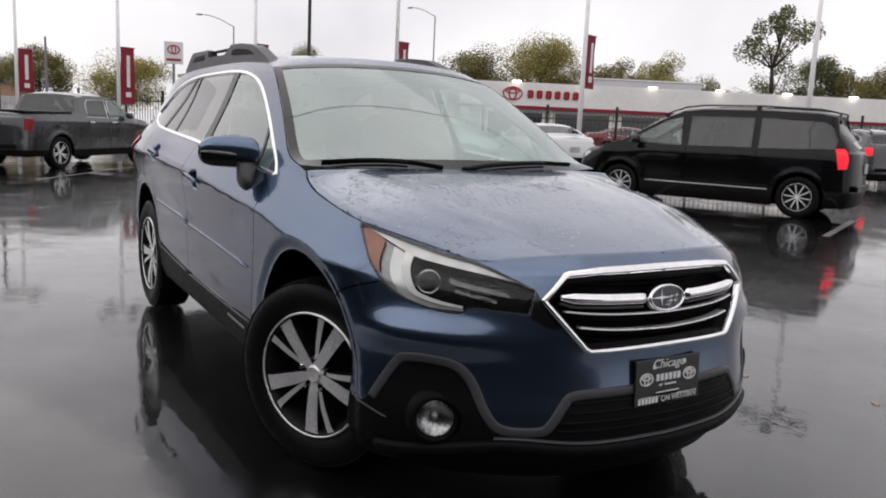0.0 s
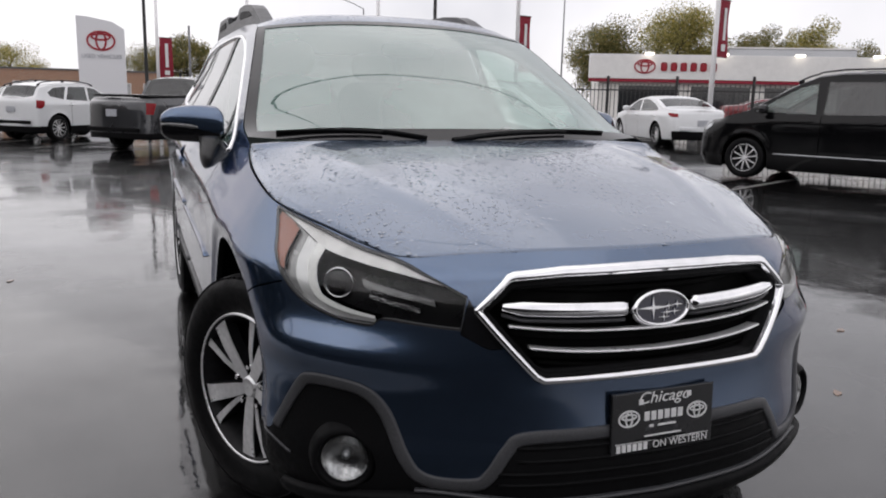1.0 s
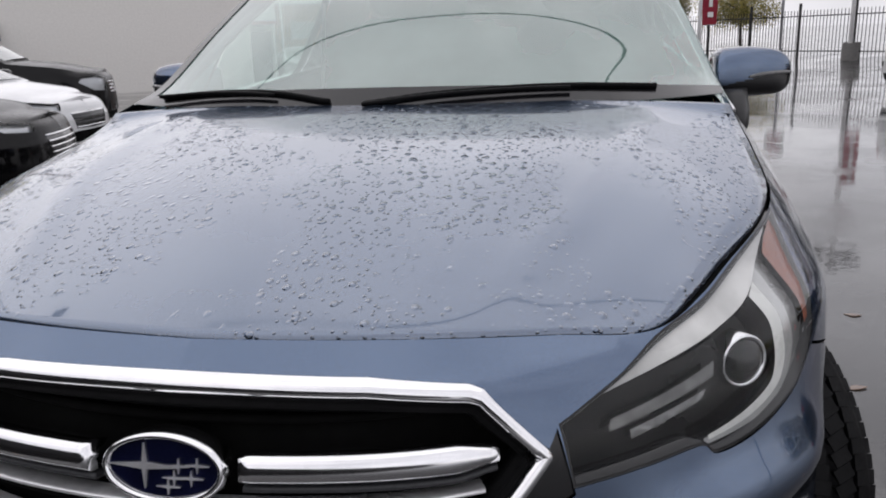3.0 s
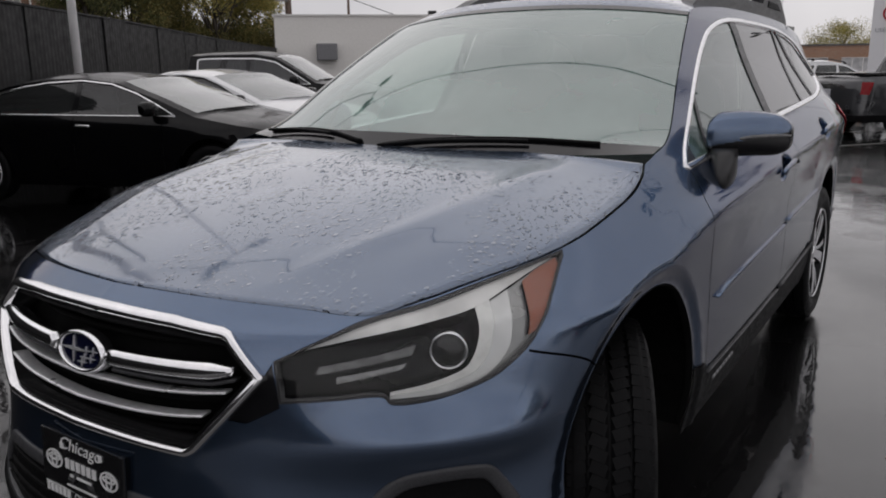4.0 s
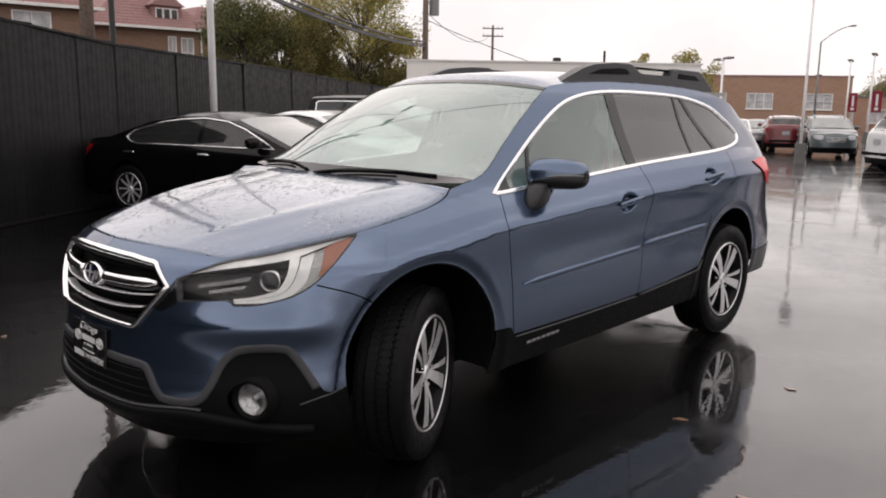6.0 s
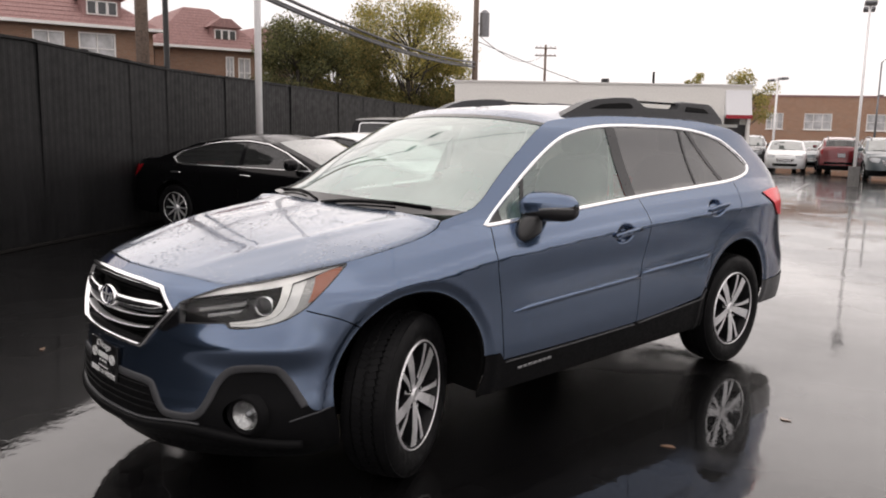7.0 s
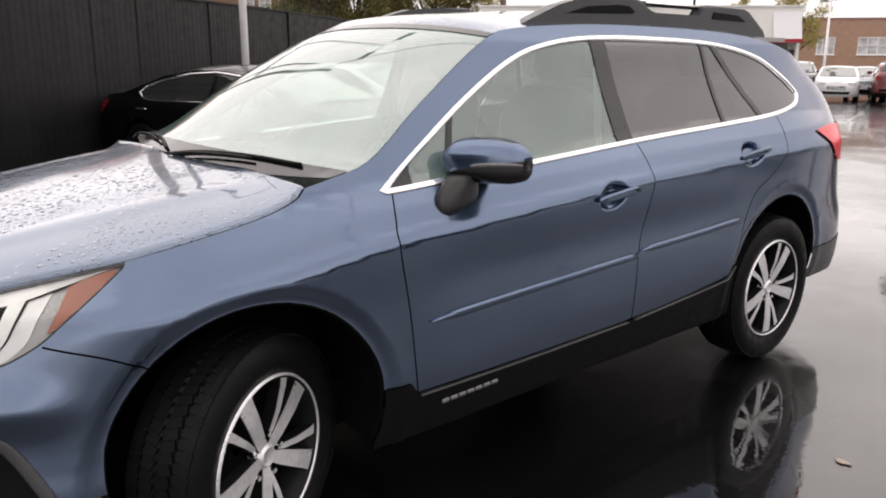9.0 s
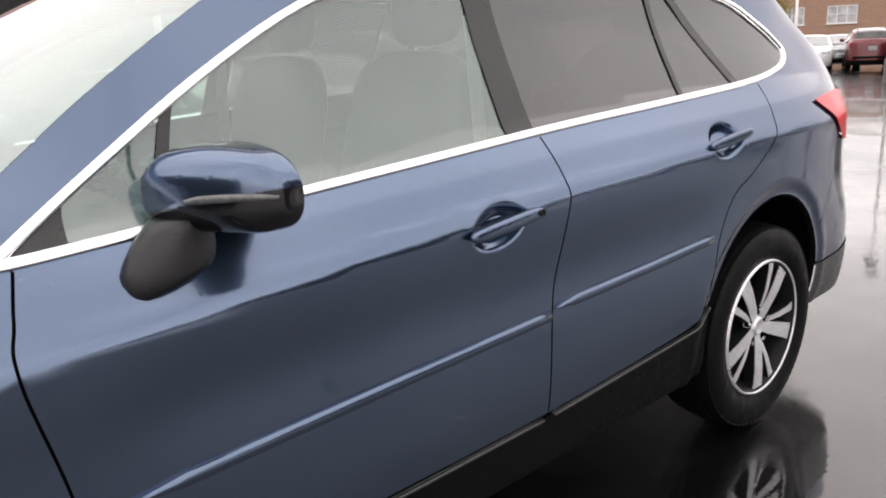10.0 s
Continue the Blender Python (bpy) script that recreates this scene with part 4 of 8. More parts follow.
    # bonnet
    edge = HOOD_LINE[HOOD_LINE[:, 0] >= HOOD_CORNER - 1e-6]
    n_a, n_b = 61, 46
    along = np.linspace(0, 1, n_b)
    eu = np.interp(along, np.linspace(0, 1, len(edge)), edge[:, 0])
    ez = np.interp(along, np.linspace(0, 1, len(edge)), edge[:, 1])
    E = wagon_skin(eu, ez + 0.002) - np.array([0, 0.003, 0])
    E = E + np.array([0, 0, 0.002])
    fa = np.linspace(-1, 1, n_a)
    front = wagon_skin(np.abs(fa) * HOOD_CORNER, np.interp(np.abs(fa) * HOOD_CORNER, HOOD_LINE[:, 0], HOOD_LINE[:, 1])) * np.stack([np.ones(n_a), np.sign(fa) + (fa == 0), np.ones(n_a)], 1)
    V = np.zeros((n_b, n_a, 3))
    x0, x1 = E[0, 0], E[-1, 0]
    for r in range(n_b):
        s = (x0 - E[r, 0]) / (x0 - x1)
        cxr = front[n_a // 2, 0] + (1.155 - front[n_a // 2, 0]) * s
        cz = front[n_a // 2, 2] + (1.118 - front[n_a // 2, 2]) * s + 0.040 * math.sin(math.pi * min(1, s * 1.0)) * (1 - 0.35 * s)
        w = np.abs(fa)
        base_x = cxr + (E[r, 0] - cxr) * w ** 2
        base_z = cz + (E[r, 2] - cz) * (0.35 * w ** 2 + 0.65 * w ** 4.5)
        base_z += 0.007 * np.exp(-((w - (0.60 + 0.12 * s)) / 0.055) ** 2) * min(1, 4 * s) * min(1, 6 * (1 - s))
        bl = min(1.0, s / 0.10)
        V[r, :, 0] = base_x + (front[:, 0] - (front[n_a // 2, 0] + (E[0, 0] - front[n_a // 2, 0]) * w ** 2)) * (1 - bl)
        V[r, :, 1] = fa * E[r, 1] * bl + (front[:, 1] * E[r, 1] / E[0, 1]) * (1 - bl)
        V[r, :, 2] = base_z + (front[:, 2] - (front[n_a // 2, 2] + (E[0, 2] - front[n_a // 2, 2]) * (0.35 * w ** 2 + 0.65 * w ** 4.5))) * (1 - bl)
    verts = V.reshape(-1, 3)
    faces = [(r * n_a + k, (r + 1) * n_a + k, (r + 1) * n_a + k + 1, r * n_a + k + 1) for r in range(n_b - 1) for k in range(n_a - 1)]
    # a folded edge all round
    loop = [k for k in range(n_a)] + [r * n_a + n_a - 1 for r in range(1, n_b)] + [(n_b - 1) * n_a + k for k in range(n_a - 2, -1, -1)] + [r * n_a for r in range(n_b - 2, 0, -1)]
    low = verts[loop] - np.array([0, 0, 0.018]) - 0.004 * np.sign(verts[loop] - verts.mean(0)) * np.array([1, 1, 0])
    nv = len(verts)
    faces += [(loop[k], loop[(k + 1) % len(loop)], nv + (k + 1) % len(loop), nv + k) for k in range(len(loop))]
    bm = bm_from(np.vstack([verts, low]), faces)
    bmesh.ops.recalc_face_normals(bm, faces=bm.faces)
    hood = part("bonnet", bm, M["blue_wet"], root, "blue bonnet covered in beads of rain", smooth=True)
    # cowl between bonnet and windscreen
    rear = V[-1]
    cw = np.vstack([rear + [0.03, 0, -0.02], rear + [-0.10, 0, -0.012], rear + [-0.22, 0, -0.03]])
    faces = [(r * n_a + k, (r + 1) * n_a + k, (r + 1) * n_a + k + 1, r * n_a + k + 1) for r in range(2) for k in range(n_a - 1)]
    part("cowl", bm_from(cw, faces), M["cladding"], root, "black plastic cowl", smooth=True)
    # windscreen, roof and rear glass
    A = np.linspace(-1, 1, 41)
    B = np.linspace(0, 1, 24)
    roof_line = ROOF_LINE

    def edge_at(u):
        z = np.interp(u, roof_line[:, 0], roof_line[:, 1])
        return wagon_skin(u, z)
    W = np.zeros((len(B), len(A), 3))
    for r, b in enumerate(B):
        e = edge_at(np.array([1.82 + (2.60 - 1.82) * b]))[0]
        cx = 1.20 + (0.37 - 1.20) * b + 0.02 * math.sin(math.pi * b)
        cz = 1.100 + (1.578 - 1.100) * b + 0.035 * math.sin(math.pi * b)
        W[r, :, 0] = cx + (e[0] - cx) * np.abs(A) ** 2.2
        W[r, :, 1] = A * (e[1] - 0.004)
        W[r, :, 2] = cz + (e[2] - cz) * np.abs(A) ** 2.4
    na = len(A)
    quad = lambda rows, n: [(r * n + k, r * n + k + 1, (r + 1) * n + k + 1, (r + 1) * n + k) for r in range(rows - 1) for k in range(n - 1)]  # noqa: E731
    sheet("windscreen", W.reshape(-1, 3), quad(len(B), na), M["glass_front"], root, (0, 0, 0.6), "wet windscreen reflecting the grey sky")
    # black border of the windscreen, just under the glass
    bord = []
    for r in range(len(B) - 1):
        for k in range(na - 1):
            if r < 2 or r > len(B) - 3 or k < 1 or k > na - 2:
                bord.append((r * na + k, r * na + k + 1, (r + 1) * na + k + 1, (r + 1) * na + k))
    WINDSCREEN.append(W)
    part("windscreen_border", bm_from(W.reshape(-1, 3) + np.array([0.0015, 0, 0.0025]), bord), M["gloss_black"], root, smooth=True)
    # roof
    RU = np.linspace(2.60, 4.80, 40)
    R = np.zeros((len(RU), len(A), 3))
    for r, u in enumerate(RU):
        e = edge_at(np.array([u]))[0]
        s = r / (len(RU) - 1)
        cx = W[-1, na // 2, 0] + (-2.06 - W[-1, na // 2, 0]) * s
        crown = 0.058 + 0.012 * math.sin(math.pi * s)
        w = np.abs(A)
        R[r, :, 0] = cx + (e[0] - cx) * w ** 2.2
        R[r, :, 1] = A * e[1]
        R[r, :, 2] = e[2] + crown * (1 - 0.45 * w ** 2 - 0.55 * w ** 5)
        if r == 0:
            R[r] = W[-1] + [0, 0, 0.001]
    sheet("roof", R.reshape(-1, 3), quad(len(RU), na), M["blue_wet"], root, (-0.8, 0, 0.6), "blue roof covered in beads of rain")
    # rear window and spoiler
    G = np.zeros((8, na, 3))
    for r in range(8):
        s = r / 7
        for k in range(na):
            lowp = wagon_skin(wagon.most - abs(A[k]) * (wagon.most - 5.2), 1.12) * [1, math.copysign(1, A[k]), 1]
            G[r, k] = R[-1, k] * (1 - s) + lowp * s + np.array([-0.10, 0, 0.02]) * math.sin(math.pi * s) * (1 - abs(A[k]))
    sheet("rear_window", G.reshape(-1, 3), quad(8, na), M["glass_dark"], root, (-0.8, 0, 0.6), "dark tinted rear window")
    for flip in (1, -1):
        us = np.linspace(4.80, 5.2, 12)
        zs = np.interp(us, [4.80, 4.86, 5.0, 5.14, 5.2], [1.452, 1.43, 1.32, 1.18, 1.12])
        a = wagon_skin(us, zs)
        b = G[np.linspace(0, 7, 12).round().astype(int), -1] * np.array([1, 1, 1])
        part("rear_pillar", bm_from(np.vstack([a, b - [0, 0.02, 0]]) * [1, flip, 1], [(k, k + 1, 13 + k, 12 + k) for k in range(11)]), blue, root, smooth=True)
    sp = [(R[-1, k] + np.array([(-0.13 - 0.05 * (1 - A[k] ** 2)) * (1 - abs(A[k]) ** 6), 0, -0.035 * (1 - abs(A[k]) ** 6)])) for k in range(na)]
    v = np.vstack([R[-2], R[-1] + np.stack([-0.05 * (1 - np.abs(A) ** 6), 0 * A, 0.012 * (1 - np.abs(A) ** 6)], 1), np.array(sp), R[-1] + [0.0, 0, -0.05]])
    part("rear_spoiler", bm_from(v, quad(4, na)), blue, root, smooth=True)
    # side glass, pane by pane
    panes = cut_skin(lambda u, z: wagon(u, z), DLO_IN, [(f"pillar_{k}", l) for k, (_, l) in enumerate(glass_bits)] + [
        ("front_quarter", [(1.9, 1.0), (2.235, 1.0), (2.37, 1.45), (1.9, 1.5)]), ("front_window", [(2.2, 1.0), (3.13, 1.0), (3.13, 1.6), (2.2, 1.6)]),
        ("rear_window_pane", [(3.13, 1.0), (3.82, 1.0), (3.86, 1.6), (3.13, 1.6)]), ("small_pane", [(3.82, 1.0), (4.2, 1.1), (3.9, 1.57), (3.86, 1.6)])], 0.04, "quarter_pane")
    for k in range(5):
        panel_part("window_pillar", pushed(panes[f"pillar_{k}"], -0.002), M["pillar_black"], root, "satin black window pillar", True)
    for i, (name, mat, owner) in enumerate((("front_quarter", "glass_side", "f"), ("front_window", "glass_side", "f"), ("rear_window_pane", "glass_dark", "r"), ("small_pane", "glass_dark", "r"), ("quarter_pane", "glass_dark", ""))):
        panel_part("window", pushed(panes[name], -0.006), M[mat], root, "dark privacy glass" if mat == "glass_dark" else "green-tinted glass", True)
    strip_part("window_trim", moulding(wagon_skin, skin_normal, DLO, DLO_IN, 0.006, 0.012), M["chrome"], root, "chrome trim round the side windows", True)
    # side mouldings, chrome line and badge bars on the sill
    for line in (spline([(2.095, 0.662), (2.6, 0.688), (3.118, 0.712)], 10), spline([(3.14, 0.728), (3.5, 0.742), (3.845, 0.760)], 10)):
        wid = 0.013 * np.clip(np.linspace(0, 12, len(line)), 0.25, 1)[:, None] * np.array([0, 1])
        strip_part("side_moulding", moulding(wagon_skin, skin_normal, line + wid, line - wid, 0.011, closed=False), blue, root, "", True)
    ln = spline([(2.06, 0.424), (2.55, 0.428), (3.10, 0.441)], 10)
    strip_part("sill_trim", moulding(wagon_skin, skin_normal, ln + [0, 0.004], ln - [0, 0.004], 0.010, closed=False), M["trim_grey"], root, "", True)
    ln = spline([(3.14, 0.443), (3.70, 0.484), (3.80, 0.50), (3.86, 0.54)], 10)
    strip_part("sill_trim", moulding(wagon_skin, skin_normal, ln + [0, 0.004], ln - [0, 0.004], 0.010, closed=False), M["trim_grey"], root, "", True)
    for k in range(7):
        ln = np.array([(2.150 + 0.036 * k, 0.376 + 0.0012 * k), (2.178 + 0.036 * k, 0.377 + 0.0012 * k)])
        strip_part("badge_bar", moulding(wagon_skin, skin_normal, ln + [0, 0.008], ln - [0, 0.008], 0.010, closed=False), M["rim_edge"], root, "", True)
    # handles
    for (hu, hz, tilt), doors in zip(HANDLES, (doors_f, doors_r)):
        for flip, door in zip((1, -1), doors):
            c = wagon(np.array([hu + 0.012]), np.array([hz + 0.004]))[0]
            v, f = blob((0.228, 0.022, 0.031), (3.4, 3.4), 36, 18)
            bm = bm_from(v, f)
            bmesh.ops.transform(bm, matrix=Matrix.Translation((c[0], (c[1] + 0.012) * flip, c[2])) @ pose(0, 0, 0, 0, 6, 0), verts=bm.verts)
            part("door_handle", bm, blue, door, smooth=True)
            if hu < 3.2:
                part("key_cylinder", bm_tube((c[0] - 0.098, (c[1] + 0.018) * flip, c[2] + 0.011), (c[0] - 0.098, (c[1] + 0.026) * flip, c[2] + 0.012), 0.009, 0.008, 14), M["gloss_black"], door)
    # tail lamps
    panel_part("tail_light", pushed(panels["tail_light"], 0.008), M["tail_bright"], root, "red tail lamp", True)
    # grille
    hexa = np.array(GRILLE)
    full = np.vstack([hexa, (hexa * [-1, 1])[-2:0:-1]])

    def nose(u, z):
        u = np.asarray(u, float)
        p = wagon(np.abs(u), z)
        p[..., 1] *= np.where(u < 0, -1, 1)
        return p

    def nose_n(u, z):
        n = wagon.normal(np.maximum(np.abs(u), 0.006), z, 0.005)
        n[..., 1] *= np.where(np.asarray(u) < 0, -1, 1)
        return n
    full = resample(full, 0.02)
    grille = thing("grille", "", "")
    grille.parent = root
    tagged(grille, "black grille in a chrome frame")
    inner = inset(full, 0.017)
    strip_part("grille_frame", moulding(nose, nose_n, full, inner, 0.016, 0.02), M["chrome"], grille, "chrome frame")
    inner2 = inset(full, 0.026)
    v, f = moulding(nose, nose_n, inner, inner2, -0.006, 0.06)
    strip_part("grille_surround", (v, f), M["cladding"], grille)
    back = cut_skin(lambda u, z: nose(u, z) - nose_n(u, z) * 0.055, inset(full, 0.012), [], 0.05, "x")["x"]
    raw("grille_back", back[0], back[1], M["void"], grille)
    for z0, zw, ends, mat, out in ((0.744, 0.0032, 0.385, "satin", 0.006), (0.694, 0.0032, 0.335, "satin", 0.006), (0.729, 0.008, 0.378, "void", -0.014), (0.678, 0.008, 0.328, "void", -0.014),
                                   (0.655, 0.006, 0.31, "void", -0.025), (0.845, 0.006, 0.385, "void", -0.025)):
        u = np.linspace(-ends, ends, 41)
        z = z0 + 0.016 * (np.abs(u) / ends) ** 2.5
        ln = np.stack([u, z], 1)
        strip_part("grille_slat", moulding(lambda a, b: nose(a, b) + nose_n(a, b) * (out - 0.02), nose_n, ln + [0, zw], ln - [0, zw], 0.014, 0.02, closed=False), M[mat], grille)
    for s in (-1, 1):
        u = np.linspace(0.098, 0.402, 26)
        w = 0.0175 * np.clip((0.425 - u) / 0.07, 0.4, 1) ** 0.7
        z = 0.792 + 0.010 * (u / 0.4) ** 2
        up, dn = np.stack([u * s, z + w], 1), np.stack([u * s, z - w], 1)
        strip_part("grille_wing", moulding(lambda a, b: nose(a, b) - nose_n(a, b) * 0.012, nose_n, up, dn, 0.022, 0.02, closed=False), M["chrome"], grille, "chrome wing bar")
        lo, lo2 = np.stack([u * s, z - w - 0.004], 1), np.stack([u * s, z - w - 0.013], 1)
        strip_part("grille_slat", moulding(lambda a, b: nose(a, b) - nose_n(a, b) * 0.018, nose_n, lo, lo2, 0.014, 0.02, closed=False), M["trim_grey"], grille)
    em = thing("emblem", "", "", pose(2.318, 0, 0.787, 90, 0, 90) @ pose(0, 0, 0, -8, 0, 0))
    em.parent = root
    tagged(em, "oval chrome-rimmed blue emblem with small star shapes")
    t = np.linspace(0, 2 * math.pi, 56, endpoint=False)
    ring_v, ring_f = [], []
    for a, h in ((1.0, -0.02), (1.0, 0.0), (0.94, 0.009), (0.86, 0.012), (0.78, 0.008), (0.76, -0.01)):
        ring_v += [(0.083 * (1 - (1 - a) * 0.55) * math.cos(q), 0.0475 * a * math.sin(q) + 0.003 * (1 - a), h) for q in t]
    ring_f = [(r * 56 + k, r * 56 + (k + 1) % 56, (r + 1) * 56 + (k + 1) % 56, (r + 1) * 56 + k) for r in range(5) for k in range(56)]
    part("emblem_rim", bm_from([(a * 0.97, b * 0.97, c) for a, b, c in ring_v], ring_f), M["chrome"], em, smooth=True)
    disc = [(0.074 * math.cos(q), 0.0375 * math.sin(q) + 0.0005) for q in t]
    part("emblem_face", bm_prism(disc, 0.006, pose(0, 0, 0.001)), M["badge_blue"], em)
    for x, y, s in ((-0.024, 0.002, 1.0), (0.020, 0.004, 0.34), (0.044, 0.006, 0.34), (0.014, -0.011, 0.34), (0.036, -0.010, 0.34), (0.006, -0.022, 0.34)):
        star = [((0.046 if k % 4 == 0 else 0.034) * s * (1 if k % 2 == 0 else 0.12) * math.cos(math.pi * k / 4), (0.028 if k % 4 == 2 else 0.034) * s * (1 if k % 2 == 0 else 0.16) * math.sin(math.pi * k / 4)) for k in range(8)]
        part("emblem_star", bm_prism(star, 0.005, pose(x, y, 0.005)), M["satin"], em)
    # headlamps
    hl = np.array(HEADLIGHT)
    for flip in (False, True):
        lamp = thing("headlight", "", "")
        lamp.parent = root
        tagged(lamp, "clear headlamp with a white C-shaped light guide and amber corner")
        fix = (lambda p: mirrored(p)) if flip else (lambda p: p)
        c_out = spline([(1.012, 0.919), (0.987, 0.875), (0.961, 0.817), (0.913, 0.776), (0.861, 0.757), (0.80, 0.748), (0.705, 0.746)], 8)
        c_in = spline([(0.907, 0.894), (0.895, 0.846), (0.872, 0.806), (0.846, 0.788), (0.78, 0.772), (0.705, 0.762)], 8)
        amber = [(1.185, 0.957), (1.106, 0.940), (1.056, 0.925), (1.033, 0.883), (1.008, 0.835), (1.054, 0.850), (1.123, 0.894), (1.180, 0.932)]
        top_strip = np.vstack([spline([(0.49, 0.85), (0.567, 0.89), (0.69, 0.92), (0.92, 0.96), (1.10, 0.985), (1.24, 0.995)], 6), spline([(1.22, 0.968), (1.106, 0.942), (1.012, 0.920), (0.907, 0.895), (0.782, 0.880), (0.669, 0.866), (0.575, 0.850), (0.49, 0.832)], 6)])
        marker = [(1.30, 0.99), (1.106, 0.942), (1.012, 0.919), (0.987, 0.875), (0.961, 0.817), (0.913, 0.776), (0.861, 0.757), (0.80, 0.748), (0.80, 0.70), (1.3, 0.70)]
        k = np.linspace(0, 1, 40)
        along = lambda line: np.stack([np.interp(k, np.linspace(0, 1, len(line)), line[:, i]) for i in (0, 1)], 1)  # noqa: E731
        c_out, c_in = along(c_out), along(c_in)
        cut_a, cut_b = c_out * 0.43 + c_in * 0.57, c_out * 0.40 + c_in * 0.60
        bits = cut_skin(lambda u, z: wagon(u, z), HEADLIGHT, [("amber", amber), ("strip", top_strip), ("guide", np.vstack([cut_b, c_in[::-1]])), ("drl", np.vstack([c_out, cut_a[::-1]])),
                                                               ("turn", [(0.765, 0.846), (0.566, 0.812), (0.560, 0.796), (0.755, 0.828)]), ("facet", [(0.745, 0.812), (0.60, 0.789), (0.60, 0.776), (0.735, 0.800)]), ("marker", marker)], 0.03, "housing")
        for nm, words, depth, mat in (("housing", "lamp_housing", -0.046, "lamp_dark"), ("guide", "light_guide", -0.006, "lamp_white"), ("drl", "guide_bezel", -0.014, "lamp_silver"), ("strip", "reflector_strip", -0.008, "lamp_pale"),
                                      ("amber", "amber_reflector", -0.006, "amber"), ("turn", "turn_reflector", -0.024, "lamp_mid"), ("facet", "lamp_facet", -0.034, "lamp_facets"), ("marker", "side_reflector", -0.016, "lamp_grey")):
            p = fix(pushed(bits[nm], depth))
            raw(words, p[0], p[1], M[mat], lamp, "", p[2])
        wall = moulding(lambda u, z: wagon(u, z), lambda u, z: wagon.normal(u, z), hl, inset(hl, 0.0045), -0.001, 0.05)
        part("lamp_rim", bm_from(wall[0] * FLIP if flip else wall[0], wall[1]), M["gloss_black"], lamp, smooth=True)
        c = wagon(np.array([0.836]), np.array([0.832]))[0] - wagon.normal(np.array([0.836]), np.array([0.832]))[0] * 0.034
        n = wagon.normal(np.array([0.85]), np.array([0.826]))[0] * np.array([1, 1, 0.2]) + [0.6, 0, 0]
        sgn = np.array([1, -1 if flip else 1, 1])
        q = Vector(n * sgn).to_track_quat("Y", "Z").to_matrix().to_4x4()
        v, f = lathe([(-0.02, 0.039), (0.010, 0.038), (0.013, 0.036), (0.010, 0.033)], 36)
        bm = bm_from(v, f)
        bmesh.ops.transform(bm, matrix=Matrix.Translation(c * sgn) @ q, verts=bm.verts)
        part("lens_ring", bm, M["chrome"], lamp, smooth=True)
        v, f = lathe([(0.006, 0.033), (0.014, 0.028), (0.020, 0.018), (0.023, 0.001)], 32)
        bm = bm_from(v, f)
        bmesh.ops.transform(bm, matrix=Matrix.Translation(c * sgn) @ q, verts=bm.verts)
        part("projector_lens", bm, M["gloss_black"], lamp, smooth=True)
        p = fix(pushed(cut_skin(lambda u, z: wagon(u, z), inset(hl, 0.002), [], 0.03, "x")["x"], 0.002))
        raw("lamp_cover", p[0], p[1], M["lens_clear"], lamp, "clear lamp cover", p[2])
    # fog lamps in their bezels
    for flip in (1, -1):
        fog = thing("fog_light", "", "")
        fog.parent = root
        tagged(fog, "round fog lamp in a black bezel")
        c = wagon(np.array([0.765]), np.array([0.405]))[0]
        m = Matrix.Translation(c * np.array([1, flip, 1])) @ Vector((0.90, 0.43 * flip, 0.02)).to_track_quat("Y", "Z").to_matrix().to_4x4()
        for nm, prof, mat in (("bezel", [(-0.07, 0.058), (-0.01, 0.060), (0.004, 0.064), (0.006, 0.070), (-0.004, 0.082), (-0.03, 0.094)], "cladding"), ("reflector", [(-0.035, 0.002), (-0.032, 0.022), (-0.024, 0.042), (-0.012, 0.055), (-0.008, 0.058)], "fog_reflector"),
                              ("fog_lens", [(0.006, 0.001), (0.003, 0.03), (-0.003, 0.05), (-0.010, 0.0585)], "lens_clear"), ("bulb_cap", [(-0.05, 0.010), (-0.022, 0.010), (-0.019, 0.001)], "silver_paint")):
            v, f = lathe(prof, 36)
            bm = bm_from([m @ Vector(p) for p in v], f)
            part(nm, bm, M[mat], fog, smooth=True)
    # raised grey edge of the lower bumper, intake slats and lip
    edge_line = BODY_LOW[np.arange(len(BODY_LOW)) > 11]
    strip_part("bumper_edge", moulding(wagon_skin, skin_normal, edge_line + [0, 0.0], inset(np.vstack([edge_line, [(0, 0.2), (1.0, 0.2)]]), 0.030)[:len(edge_line)], 0.007, closed=False), M["edge_grey"], root, "", True)
    for k, z0 in enumerate((0.475, 0.445, 0.415, 0.388)):
        ends = 0.36 if z0 > 0.44 else 0.40
        u = np.linspace(-ends, ends, 31)
        ln = np.stack([u, np.full(31, z0)], 1)
        strip_part("intake_slat", moulding(nose, nose_n, ln + [0, 0.004], ln - [0, 0.004], 0.006, closed=False), M["cladding"], root)
    u = np.linspace(-0.98, 0.98, 81)
    z = 0.325 + 0.10 * ramp(np.abs(u), 0.25, 0.62) * ramp(np.abs(u), 1.1, 0.55) * 0.25 - 0.05 * ramp(np.abs(u), 0.45, 0.98)
    ln = np.stack([u, z], 1)
    strip_part("bumper_lip", moulding(nose, nose_n, ln + [0, 0.016], ln - [0, 0.022], 0.024, closed=False), M["cladding"], root, "black bumper lip")
    mid = ln[(np.abs(u) < 0.60)]
    strip_part("lip_trim", moulding(nose, nose_n, mid + [0, 0.026], mid + [0, 0.017], 0.012, closed=False), M["trim_grey"], root, "dark grey strip over the lip")
    ln = spline([(0.93, 0.380), (0.99, 0.396), (1.04, 0.406), (1.095, 0.413)], 6)
